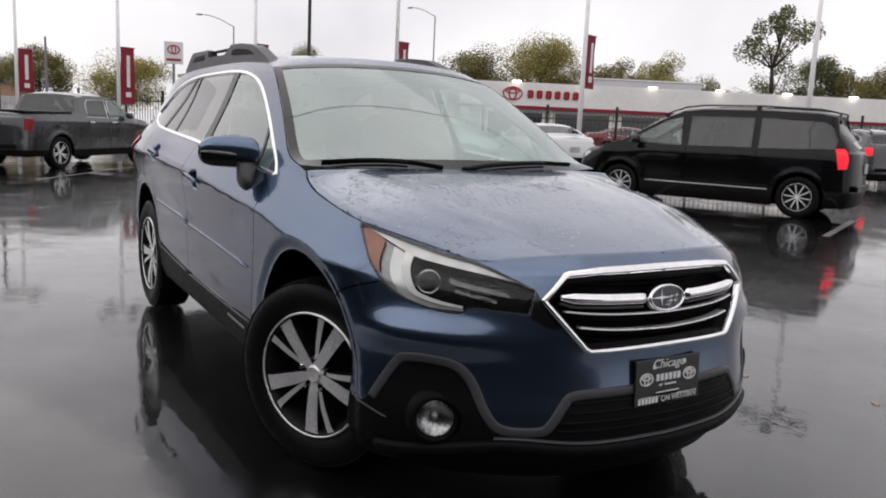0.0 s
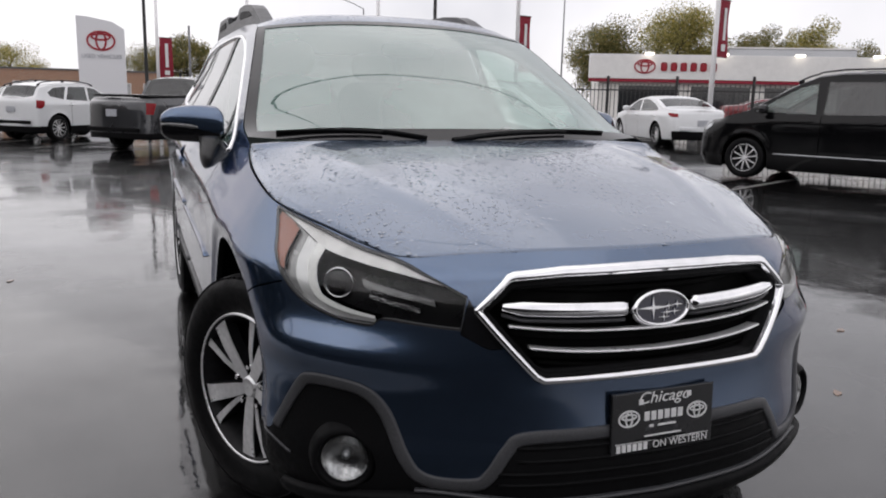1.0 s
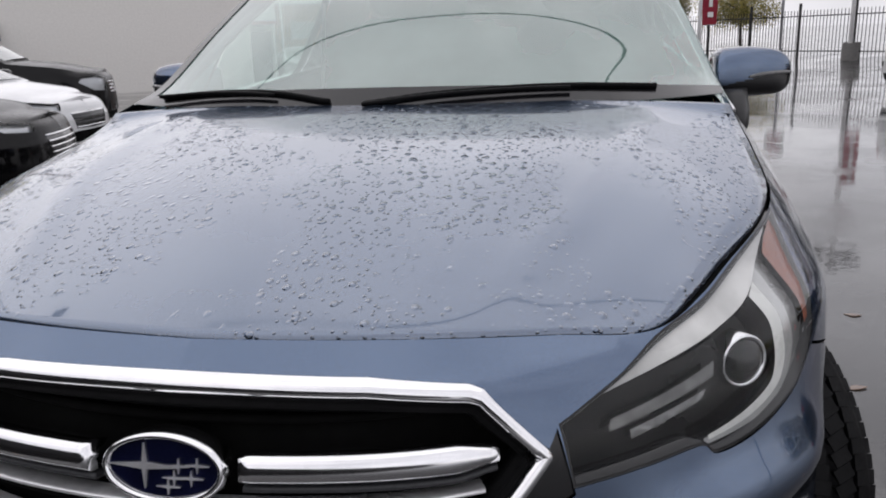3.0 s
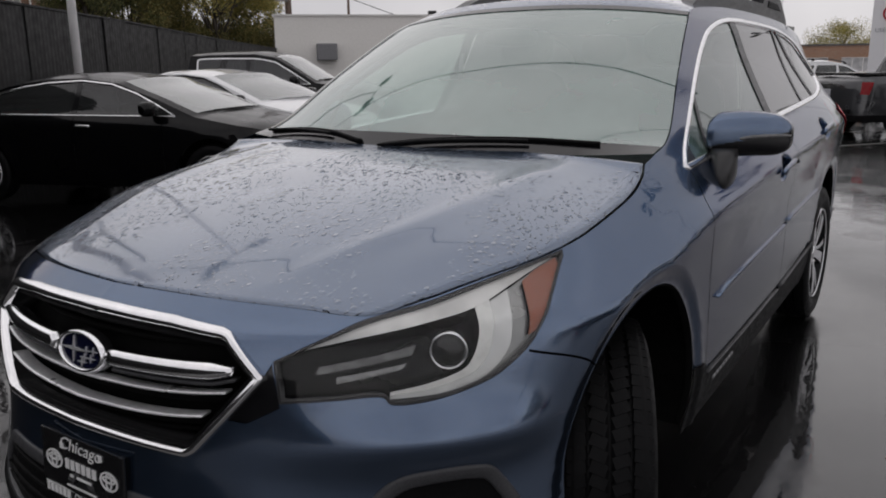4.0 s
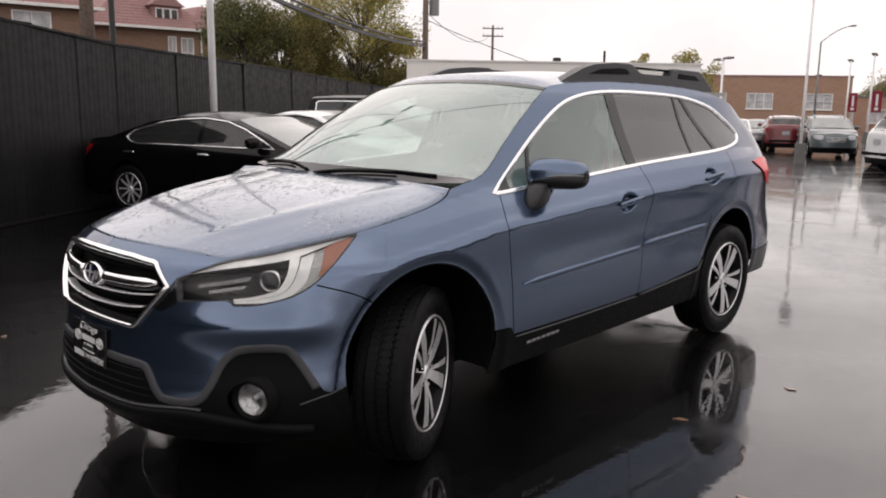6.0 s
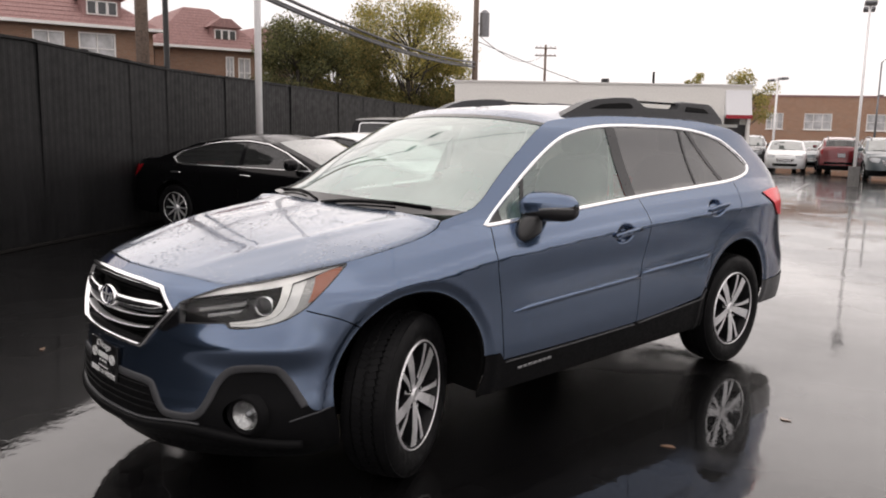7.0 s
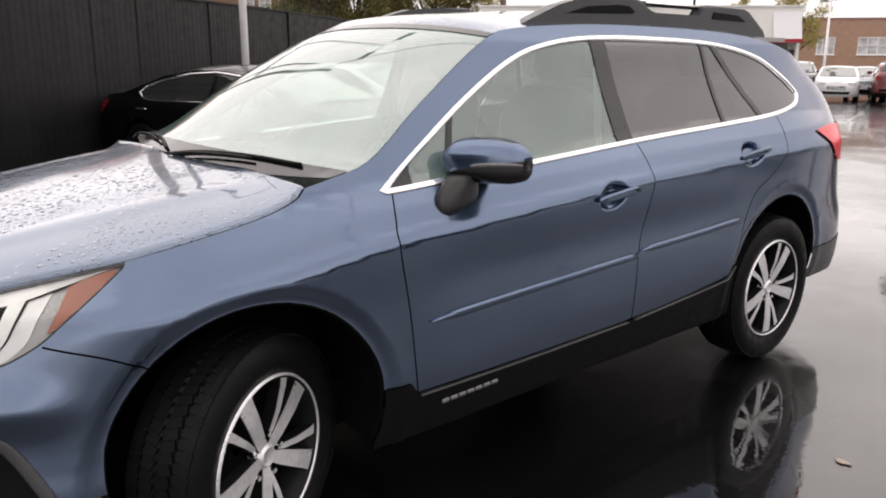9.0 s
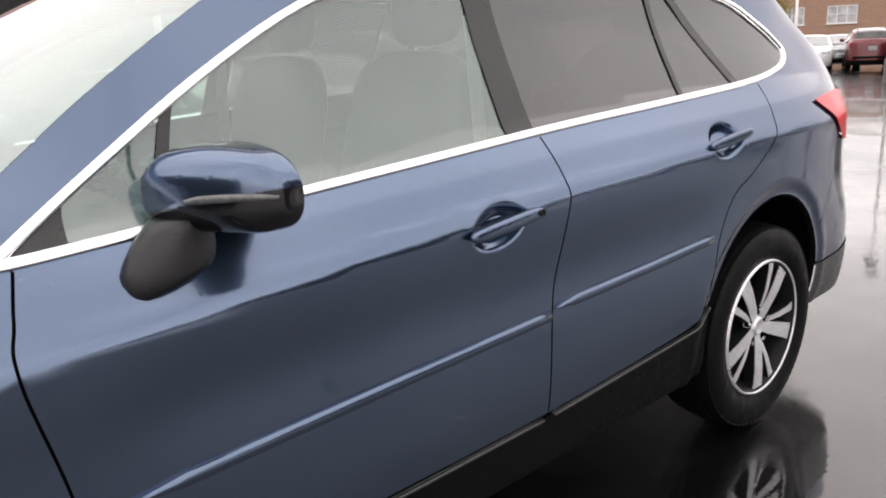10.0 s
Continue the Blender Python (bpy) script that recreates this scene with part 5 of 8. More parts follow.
    strip_part("bumper_trim", moulding(wagon_skin, skin_normal, ln + [0, 0.003], ln - [0, 0.003], 0.005, closed=False), M["trim_grey"], root, "", True)
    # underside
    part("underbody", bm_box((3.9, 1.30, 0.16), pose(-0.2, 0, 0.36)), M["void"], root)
    return root


station_wagon = build_wagon()


def wagon_fittings(root):
    """Wheels, mirrors, rails, wipers, plate and cabin of the wagon."""
    steer = 27
    for y in (1, -1):
        wheel(root, pose(-1.3725, 0.765 * y, 0.3615, 0, 36 if y > 0 else 20, 0 if y > 0 else 180), fine=True)
        wheel(root, pose(1.3725, 0.765 * y, 0.3615, 0, 27 if y > 0 else 38, (0 if y > 0 else 180) + steer), fine=True)
    # door mirrors
    for y in (1, -1):
        mir = thing("door_mirror", "", "")
        mir.parent = root
        tagged(mir, "blue and black door mirror with a turn signal strip")
        flip = np.array([1, y, 1])

        def shell(s, a, out=0.0):
            """A spot of the housing: s from the inner end to the outer, a round the section from its front."""
            k = math.sqrt(max(0.0, 1 - max(0.0, (s - 0.72) / 0.28) ** 2.6)) * 0.60 + 0.40 if s > 0.72 else 1 - 0.25 * max(0.0, (0.12 - s) / 0.12) ** 2
            back, front = 0.462 + 0.035 * s, 0.672 - 0.115 * s ** 1.4
            top, low = 1.210 + 0.012 * math.sin(math.pi * s) - 0.018 * s, 1.066 + 0.012 * s
            if s > 0.72:
                front = back + (front - back) * (0.35 + 0.65 * k)
            ca, sa = math.cos(a), math.sin(a)
            px = 3.0 if ca > 0 else 5.0
            hx = (front - back) / 2
            zc, hz = (top + low) / 2, (top - low) / 2 * k
            return np.array([(front + back) / 2 + (hx + out) * math.copysign(abs(ca) ** (2 / px), ca), (0.805 + 0.222 * s + out * (s > 0.9)) * y, zc + (hz + out) * math.copysign(abs(sa) ** (2 / 3.0), sa)])
        n_s, n_a = 60, 144
        ss = 1 - np.linspace(1, 0, n_s) ** 1.5
        v = np.array([shell(s, 2 * math.pi * k / n_a) for s in ss for k in range(n_a)])
        f = [(r * n_a + k, r * n_a + (k + 1) % n_a, (r + 1) * n_a + (k + 1) % n_a, (r + 1) * n_a + k) for r in range(n_s - 1) for k in range(n_a)]
        last, half_n = (n_s - 1) * n_a, n_a // 2
        f += [tuple(range(n_a))] + [(last + k % n_a, last + (k + 1) % n_a, last + (half_n - k - 1) % n_a, last + (half_n - k) % n_a) for k in range(-(n_a // 4), n_a // 4)]
        mid = np.array([v[list(q)].mean(0)[2] - 0.045 * (abs(v[list(q)].mean(0)[1]) - 0.805) / 0.222 for q in f])
        for nm, pick, mat in (("mirror_cap", mid >= 1.106, "blue"), ("mirror_shell", mid < 1.106, "gloss_black")):
            part(nm, bm_from(v, [q for q, ok in zip(f, pick) if ok]), M[mat], mir, smooth=True)
        # signal strip wrapped round the outer front edge
        rows = []
        for s in np.linspace(0.42, 0.995, 16):
            mid_h, half = -0.16 + 0.42 * (s - 0.42), 0.05 + 0.05 * min(1, (s - 0.42) / 0.1)
            turn_at = lambda h: math.copysign(math.asin(min(1, abs(h)) ** 1.5), h)  # noqa: E731
            rows += [shell(s, turn_at(mid_h - half), -0.002), shell(s, turn_at(mid_h - half * 0.9), 0.003), shell(s, turn_at(mid_h + half * 0.9), 0.003), shell(s, turn_at(mid_h + half), -0.002)]
        part("signal_strip", bm_from(rows, [(r * 4 + k, r * 4 + k + 1, r * 4 + 5 + k, r * 4 + 4 + k) for r in range(15) for k in range(3)]), M["signal_grey"], mir, "smoked turn signal strip", smooth=True)
        v3, f3 = blob((0.008, 0.15, 0.085), (5, 4), 24, 12)
        bm = bm_from(v3, f3)
        bmesh.ops.transform(bm, matrix=pose(0.4745, 0.895 * y, 1.143, 0, 0, -9 * y), verts=bm.verts)
        part("mirror_glass", bm, M["chrome"], mir, smooth=True)
        # foot
        rows = []
        for s in np.linspace(0, 1, 8):
            c = np.array([0.660 - 0.03 * s, (0.872 - 0.02 * s), 1.000 + 0.10 * s])
            w, d = 0.048 + 0.034 * math.sin(math.pi * min(1, 0.15 + 0.8 * s) ** 0.8), 0.022 + 0.020 * s ** 0.6
            c[0] += 0.012 * math.sin(math.pi * s)
            rows.append([(c[0] + w * math.cos(a), (c[1] + d * math.sin(a)) * y, c[2] - 0.022 * (1 - s) * math.cos(a)) for a in np.linspace(0, 2 * math.pi, 16, endpoint=False)])
        faces = [(r * 16 + k, r * 16 + (k + 1) % 16, (r + 1) * 16 + (k + 1) % 16, (r + 1) * 16 + k) for r in range(7) for k in range(16)] + [list(range(16)), list(range(112, 128))]
        part("mirror_foot", bm_from([p for row in rows for p in row], faces), M["pillar_black"], mir, "black mirror foot", smooth=True)
    # roof rails: two pads and a swing bar each
    for y in (1, -1):
        rail = thing("roof_rail", "", "")
        rail.parent = root
        tagged(rail, "dark grey plastic roof rail")
        yc = 0.535

        def pad(outline, name, mat, depth=0.062, dy=0.0, bev=0.012):
            m = Matrix.Translation((0, (yc + dy) * y, 0)) @ pose(0, 0, 0, 90, 0, 0)
            part(name, bm_prism(outline, depth, m, bevel=bev), M[mat], rail, smooth=False)
        pad([(0.17, 1.548), (0.13, 1.565), (0.0, 1.615), (-0.10, 1.652), (-0.20, 1.676), (-0.40, 1.692), (-0.57, 1.697), (-0.60, 1.690), (-0.66, 1.640), (-0.70, 1.630), (-1.02, 1.628), (-1.05, 1.635),
             (-1.06, 1.682), (-1.10, 1.690), (-1.40, 1.682), (-1.46, 1.672), (-1.60, 1.590), (-1.65, 1.525), (-1.3, 1.56), (-0.6, 1.575), (-0.1, 1.565)], "rail", "trim_grey")
        pad([(-0.14, 1.622), (-0.26, 1.652), (-0.44, 1.664), (-0.52, 1.662), (-0.56, 1.640), (-0.54, 1.632)], "rail_recess", "cladding", 0.008, 0.031, 0.002)
        pad([(-1.13, 1.628), (-1.14, 1.660), (-1.35, 1.652), (-1.42, 1.622)], "rail_recess", "cladding", 0.008, 0.031, 0.002)
        pad([(-0.57, 1.684), (-1.08, 1.680), (-1.08, 1.668), (-0.57, 1.670)], "swing_bar", "cladding", 0.03, -0.012, 0.004)
        pad([(0.19, 1.546), (0.10, 1.560), (0.02, 1.562), (0.02, 1.55), (0.17, 1.535)], "rail_foot", "cladding", 0.05, -0.02, 0.003)
    # wipers
    W = WINDSCREEN[0]

    def on_glass(a, b, lift):
        """A spot on the windscreen: a across, from -1 to 1, b from its foot up."""
        r, k = b * (W.shape[0] - 1), (a + 1) / 2 * (W.shape[1] - 1)
        i, j = min(int(r), W.shape[0] - 2), min(int(k), W.shape[1] - 2)
        p = W[i, j] * (1 - r + i) * (1 - k + j) + W[i + 1, j] * (r - i) * (1 - k + j) + W[i, j + 1] * (1 - r + i) * (k - j) + W[i + 1, j + 1] * (r - i) * (k - j)
        return p + np.array([0.5, 0, 0.85]) * lift
    for path in ([(-0.88, 0.05), (-0.70, 0.075), (-0.45, 0.07), (-0.22, 0.03)], [(-0.10, 0.02), (0.15, 0.055), (0.50, 0.075), (0.80, 0.07)]):
        wp = thing("wiper", "", "")
        wp.parent = root
        tagged(wp, "black windscreen wiper")
        ab = spline(path, 8)
        blade_line = [on_glass(a, b, 0.008) for a, b in ab]
        arm_line = [on_glass(a, max(0, b - 0.018), 0.020 - 0.008 * k / len(ab)) for k, (a, b) in enumerate(ab[:int(len(ab) * 0.72)])]
        part("wiper_blade", rope(blade_line, 0.007), M["cladding"], wp, smooth=True)
        part("wiper_arm", rope(arm_line, 0.0055), M["cladding"], wp, smooth=True)
    # dealer's plate
    plate = thing("dealer_plate", "black dealer plate with white lettering on the bumper", "", pose(2.352, 0.004, 0.520, 90, 0, 90) @ pose(0, 0, 0, -3, 0, 0))
    plate.parent = root
    o = [(0.147 * sx, 0.0755 * sy) for sx, sy in ((-1, -1), (1, -1), (1, 1), (-1, 1))]
    part("plate", bm_prism(o, 0.008, None, bevel=0.003), M["plate_black"], plate)
    part("plate_holder", bm_prism([(a * 0.95, b * 0.95) for a, b in o], 0.03, pose(0, 0, -0.02)), M["cladding"], plate)

    def words(text, x, y, size, shear=0.0, wide=1.0):
        cu = bpy.data.curves.new("lettering", "FONT")
        cu.body, cu.size, cu.align_x, cu.shear, cu.extrude = text, size, "CENTER", shear, 0.0006
        tmp = bpy.data.objects.new("lettering", cu)
        me = bpy.data.meshes.new_from_object(tmp)
        bpy.data.objects.remove(tmp)
        me.materials.append(M["letter_white"])
        ob = new("lettering", me)
        ob.parent = plate
        ob.matrix_basis = pose(x, y, 0.0055) @ Matrix.Diagonal((wide, 1, 1, 1))
        return ob
    words("Chicago", 0, 0.045, 0.040, 0.25, 1.15)
    words("ON WESTERN", 0.052, -0.068, 0.026, 0.0, 0.98)
    bars = [(-0.066, 0.050, 0.012, 0.013), (0.072, 0.056, 0.012, 0.013), (0.010, -0.012, 0.052, 0.005), (-0.034, -0.012, 0.012, 0.006), (0, -0.036, 0.105, 0.0035), (0, -0.048, 0.27, 0.0012)]
    bars += [(-0.048 + 0.0192 * k, 0.013, 0.0135, 0.022) for k in range(6)] + [(-0.126 + 0.0152 * k, -0.0595, 0.0108, 0.0175) for k in range(6)]
    for x, y, w, h in bars:
        part("lettering_bar", bm_box((w, h, 0.002), pose(x, y, 0.0055)), M["letter_white"], plate)
    for x in (-0.098, 0.098):
        for rx, ry in ((0.030, 0.021), (0.011, 0.020), (0.022, 0.008)):
            t = np.linspace(0, 2 * math.pi, 32, endpoint=False)
            ring = [(rx * math.cos(a), ry * math.sin(a), h) for h in (0.004, 0.0062) for a in t] + [((rx - 0.004) * math.cos(a), (ry - 0.004) * math.sin(a), h) for h in (0.0062, 0.004) for a in t]
            bm = bm_from(ring, [(r * 32 + k, r * 32 + (k + 1) % 32, (r + 1) * 32 + (k + 1) % 32, (r + 1) * 32 + k) for r in range(3) for k in range(32)])
            bmesh.ops.transform(bm, matrix=pose(x, 0.012 if rx > 0.012 and ry > 0.01 else 0.012 + (0.004 if rx > 0.02 else 0), 0), verts=bm.verts)
            part("plate_ring", bm, M["letter_white"], plate)
    # cabin
    part("cabin_floor", bm_box((2.9, 1.4, 0.06), pose(-0.5, 0, 0.47)), M["void"], root)
    v, f = blob((0.62, 1.52, 0.30), (5, 5))
    bm = bm_from(v, f)
    bmesh.ops.transform(bm, matrix=pose(0.86, 0, 0.93, 0, 6, 0), verts=bm.verts)
    part("dashboard", bm, M["seat"], root, "dark dashboard", smooth=True)
    seat_set(root, [(0.05, 0.36, 0.5), (0.05, -0.36, 0.5), (-0.95, 0.38, 0.52), (-0.95, -0.38, 0.52)], 0.5, 0.66)
    bm = bmesh.new()
    t = np.linspace(0, 2 * math.pi, 28, endpoint=False)
    ring = [Vector((0, 0.18 * math.cos(a), 0.18 * math.sin(a))) for a in t]
    for k in range(28):
        bm_tube(ring[k], ring[(k + 1) % 28], 0.015, 0.015, 8, bm)
    bm_box((0.03, 0.34, 0.05), pose(0, 0, 0), bm=bm)
    bm_box((0.05, 0.12, 0.12), pose(0, 0, -0.01), bm=bm)
    bmesh.ops.transform(bm, matrix=pose(0.50, 0.36, 0.98, 0, 24, 0), verts=bm.verts)
    part("steering_wheel", bm, M["seat"], root, smooth=True)
    v, f = blob((0.03, 0.24, 0.07), (3, 3))
    bm = bm_from(v, f)
    bmesh.ops.transform(bm, matrix=pose(0.48, 0, 1.46), verts=bm.verts)
    part("rear_view_mirror", bm, M["gloss_black"], root, smooth=True)
    for y in (1, -1):
        part("seat_belt", bm_from(np.array([(-0.20, 0.70, 0.95), (-0.20, 0.66, 1.42), (-0.245, 0.66, 1.42), (-0.245, 0.70, 0.95)]) * [1, y, 1], [(0, 1, 2, 3)]), M["seat_light"], root)
    part("headlining", bm_box((1.9, 1.15, 0.02), pose(-0.85, 0, 1.545)), M["seat_light"], root, "light grey headlining")


wagon_fittings(station_wagon)


# ---- the other vehicles: one skin and one top strip each ----
def side_profile(zb, zr, lean=0.36):
    return [(0.12, 0.10), (0.25, 0.045), (0.42, 0.015), (0.62, 0.006), (zb - 0.16, 0.004), (zb - 0.08, 0.018), (zb, 0.06), (zb + 0.06, 0.085), (zr - 0.04, 0.085 + lean * (zr - zb - 0.1)), (zr + 0.2, 0.19 + lean * (zr - zb))]


def nose_profile(zh):
    return [(0.12, 0.12), (0.22, 0.05), (0.36, 0.0), (0.55, 0.0), (zh - 0.14, 0.02), (zh - 0.05, 0.055), (zh, 0.11), (zh + 0.2, 0.4), (zh + 1.2, 1.0)]


def tail_profile(zt):
    return [(0.12, 0.12), (0.25, 0.04), (0.45, 0.0), (0.7, 0.01), (zt - 0.15, 0.03), (zt - 0.04, 0.06), (zt, 0.10), (zt + 0.5, 0.45)]


def vehicle(name, label, m, paint, length, width, height, base, front, top, windows, nose_z, tail_z, belt, wheel_r=0.34, style="five", bright_trim=True, group="",
            clad=0.0, see=1, tail_lamp=None, head_lamp=None, screen=(0, 0), back=(0, 0), rails=False, box=None, fine=0.06, settle=True, strip=False, rear_red="tail_red", skirt=0.20, one_trim=False):
    """A parked vehicle with its nose along +x and the middle of its wheelbase at the origin.
    base: wheelbase; front: overhang before the front axle; top: the upper outline from nose to tail as (x, z); windows: loops of (x, z)."""
    if settle:
        drop = (height - 0.06 - belt) / (height - belt)
        fit = lambda z: z if z < belt else belt + (z - belt) * drop  # noqa: E731
        top = [(x, fit(z)) for x, z in top]
        windows = [[(x, fit(z)) for x, z in w] for w in windows]
    root = thing(name, label, "car" if box is None else "pickup truck", m, group)
    hw = width / 2
    x0, x1 = base / 2 + front, base / 2 + front - length
    plan = [(x0, 0), (x0 - 0.03, hw * 0.4), (x0 - 0.12, hw * 0.68), (x0 - 0.32, hw * 0.88), (x0 - 0.6, hw * 0.96), (x0 - 1.1, hw * 0.995), (0, hw), (x1 + 1.0, hw * 0.99), (x1 + 0.45, hw * 0.95), (x1 + 0.16, hw * 0.84), (x1 + 0.05, hw * 0.6), (x1, hw * 0.3), (x1, 0)]
    axles = ((base / 2, wheel_r), (-base / 2, wheel_r))
    sk = Skin(plan, side_profile(belt, height), nose_profile(nose_z), [(3, 0.06), (base / 2, 0.05), (base / 2 - 0.6, 0.0), (-1, -0.02), (-3, -0.03)], axles, 0.012, wheel_r + 0.06, (x0 - 0.7, x0 - 0.25), (x1 + 0.5, x1 + 0.12), tail_profile(tail_z))
    U = sk.at_x
    tl = [(0.0, nose_z), (sk.at_y(hw * 0.6), nose_z - 0.01)] + [(U(x), z) for x, z in top if x1 + 0.1 < x < x0 - 0.15] + [(sk.most - 0.35, tail_z), (sk.most, tail_z)]
    tl = np.array(sorted(tl))
    outer = list(map(tuple, tl)) + [(sk.most, skirt + 0.06), (U(-base / 2) - 0.3, skirt), (U(base / 2) + 0.3, skirt), (U(base / 2) - 0.3, skirt), (0, skirt)]
    regions = []
    for ax, _ in axles:
        cu, r = U(ax), wheel_r + 0.055
        loop = [(cu - r, 0.1)] + [(cu - r * math.cos(a), wheel_r + 0.01 + r * math.sin(a)) for a in np.linspace(0, math.pi, 20)] + [(cu + r, 0.1)]
        regions.append(("arch", loop))
    wins = []
    for w in windows:
        loop = np.array([(U(x), z) for x, z in w])
        wins.append(loop)
        regions.append((f"glass_{len(wins)}", loop))
    if one_trim:
        regions.append(("pillar", np.array([wins[0][-1], wins[0][-2], wins[1][1], wins[1][0]])))
    if head_lamp:
        regions.append(("head_lamp", head_lamp))
    if tail_lamp:
        regions.append(("tail_lamp", [(sk.most + a, z) for a, z in tail_lamp]))
    regions.append(("grille", [(0, nose_z - 0.12), (hw * 0.42, nose_z - 0.13), (hw * 0.36, nose_z - 0.30), (0, nose_z - 0.31)]))
    regions.append(("intake", [(0, 0.42), (hw * 0.6, 0.42), (hw * 0.55, 0.30), (0, 0.30)]))
    doors = sorted({round(max(x for x, _ in w), 2) for w in windows[1:]} | {round(min(x for x, _ in windows[-1]), 2), round(max(x for x, _ in windows[0]) - 0.12, 2)})
    for x in doors:
        if -base / 2 + 0.25 < x < base / 2 - 0.2:
            regions.append((f"gap_{x}", band([(U(x), belt - 0.02), (U(x), 0.36)], 0.012)))
    if not clad:
        regions.append(("valance", [(sk.most - hw * 0.95, 0.46), (sk.most, 0.46), (sk.most, 0.1), (sk.most - hw * 0.95, 0.1)]))
    if clad:
        regions.append(("cladding", [(0, clad), (sk.most, clad), (sk.most, 0.1), (0, 0.1)]))
    panels = cut_skin(lambda u, z: sk(u, z), outer, regions, fine, "body")
    parts = both(panels["body"])
    body = raw("body", parts[0], parts[1], paint, root, "", parts[2])
    for x in doors:
        if f"gap_{x}" in panels:
            panel_part("door_gap", pushed(panels[f"gap_{x}"], -0.006), M["void"], root, "", True)
    for key, nm, mat, push in (("grille", "grille", "gloss_black", -0.01), ("intake", "intake", "void", -0.02), ("cladding", "cladding", "cladding", 0.004), ("valance", "rear_valance", "cladding", 0.003)):
        if key in panels:
            p = both(pushed(panels[key], push))
            raw(nm, p[0], p[1], M[mat], root, "", p[2])
    for key, nm, mat in (("head_lamp", "headlight", "lens_clear"), ("tail_lamp", "tail_light", rear_red)):
        if key in panels:
            made = panel_part(nm, pushed(panels[key], 0.004), M[mat], root, "red tail lamp" if key == "tail_lamp" else "", True)
            if key == "head_lamp":
                panel_part("lamp_reflector", pushed(panels[key], -0.03), M["silver_paint"], root, "", True)
    def face(u, z):
        p = sk(np.abs(u), z)
        p[..., 1] *= np.where(np.asarray(u) < 0, -1, 1)
        return p

    def face_n(u, z):
        n = sk.normal(np.maximum(np.abs(u), 0.006), z, 0.005)
        n[..., 1] *= np.where(np.asarray(u) < 0, -1, 1)
        return n
    for k in range(4):
        u = np.linspace(-1, 1, 17) * hw * (0.41 - 0.018 * k)
        ln = np.stack([u, np.full(17, nose_z - 0.135 - 0.05 * k)], 1)
        strip_part("grille_bar", moulding(face, face_n, ln + [0, 0.008], ln - [0, 0.008], 0.012, closed=False), M["chrome"] if k in (0, 3) or bright_trim else M["trim_grey"], root)
    tail_x = x1 + 0.01
    part("rear_plate", bm_box((0.02, 0.31, 0.16), pose(tail_x - 0.015, 0, tail_z - 0.30), bevel=0.004), M["pale_plate"], root, "pale plate on the tail")
    part("rear_bumper_bar", bm_box((0.06, width * 0.74, 0.10), pose(tail_x + 0.012, 0, 0.53), bevel=0.02), M["cladding"] if clad else paint, root)
    for k, loop in enumerate(wins):
        panel_part("window", pushed(panels[f"glass_{k + 1}"], -0.008), M["glass_pale"] if k < see else M["glass_far"], root, "", True)
        if one_trim:
            continue
        rim = inset(loop, -0.008)
        strip_part("window_trim", moulding(sk, sk.normal, rim, loop, 0.006, 0.01), M["chrome"] if bright_trim else M["gloss_black"], root, "", True)
    if one_trim:
        loop = np.vstack([wins[0][:-1], wins[1][1:]])
        strip_part("window_trim", moulding(sk, sk.normal, inset(loop, -0.022), loop, 0.008, 0.01), M["chrome"] if bright_trim else M["gloss_black"], root, "", True)
        panel_part("pillar", pushed(panels["pillar"], -0.005), M["gloss_black"], root, "", True)
    # top strip: bonnet, windscreen, roof, rear glass, lid
    us = np.unique(np.r_[resample(tl, 0.08, closed=False)[:, 0], U(screen[0]), U(screen[1]), U(back[0]), U(back[1])]) if screen[0] else resample(tl, 0.08, closed=False)[:, 0]
    zs = np.interp(us, tl[:, 0], tl[:, 1])
    E = sk(us, zs)
    A = np.linspace(-1, 1, 17)
    rows = []
    for e, u in zip(E, us):
        crown = 0.045 + 0.015 * (e[2] > belt + 0.3)
        bow = 0.10 * (screen[1] < e[0] < screen[0]) if screen[0] else 0
        rows.append([(e[0] + bow * (1 - a * a), a * e[1], e[2] + crown * (1 - 0.5 * a * a - 0.5 * abs(a) ** 5)) for a in A])
    V = np.array(rows)
    n = len(A)
    kinds = {"roof": [], "windscreen": [], "rear_glass": []}
    for r in range(len(us) - 1):
        x = (E[r, 0] + E[r + 1, 0]) / 2
        for k in range(n - 1):
            q = (r * n + k, r * n + k + 1, (r + 1) * n + k + 1, (r + 1) * n + k)
            glass = "windscreen" if screen[0] and screen[1] < x < screen[0] else "rear_glass" if back[0] and back[1] < x < back[0] else ""
            kinds[glass if glass and 1 <= k < n - 2 else "roof"].append(q)
    for nm, mat in (("roof", paint), ("windscreen", M["screen_far"]), ("rear_glass", M["glass_far"])):
        if kinds[nm]:
            used = sorted({i for q in kinds[nm] for i in q})
            back_to = {i: k for k, i in enumerate(used)}
            sheet("top_panel" if nm == "roof" else nm, V.reshape(-1, 3)[used], [tuple(back_to[i] for i in q) for q in kinds[nm]], mat, root, (0, 0, 0.3))
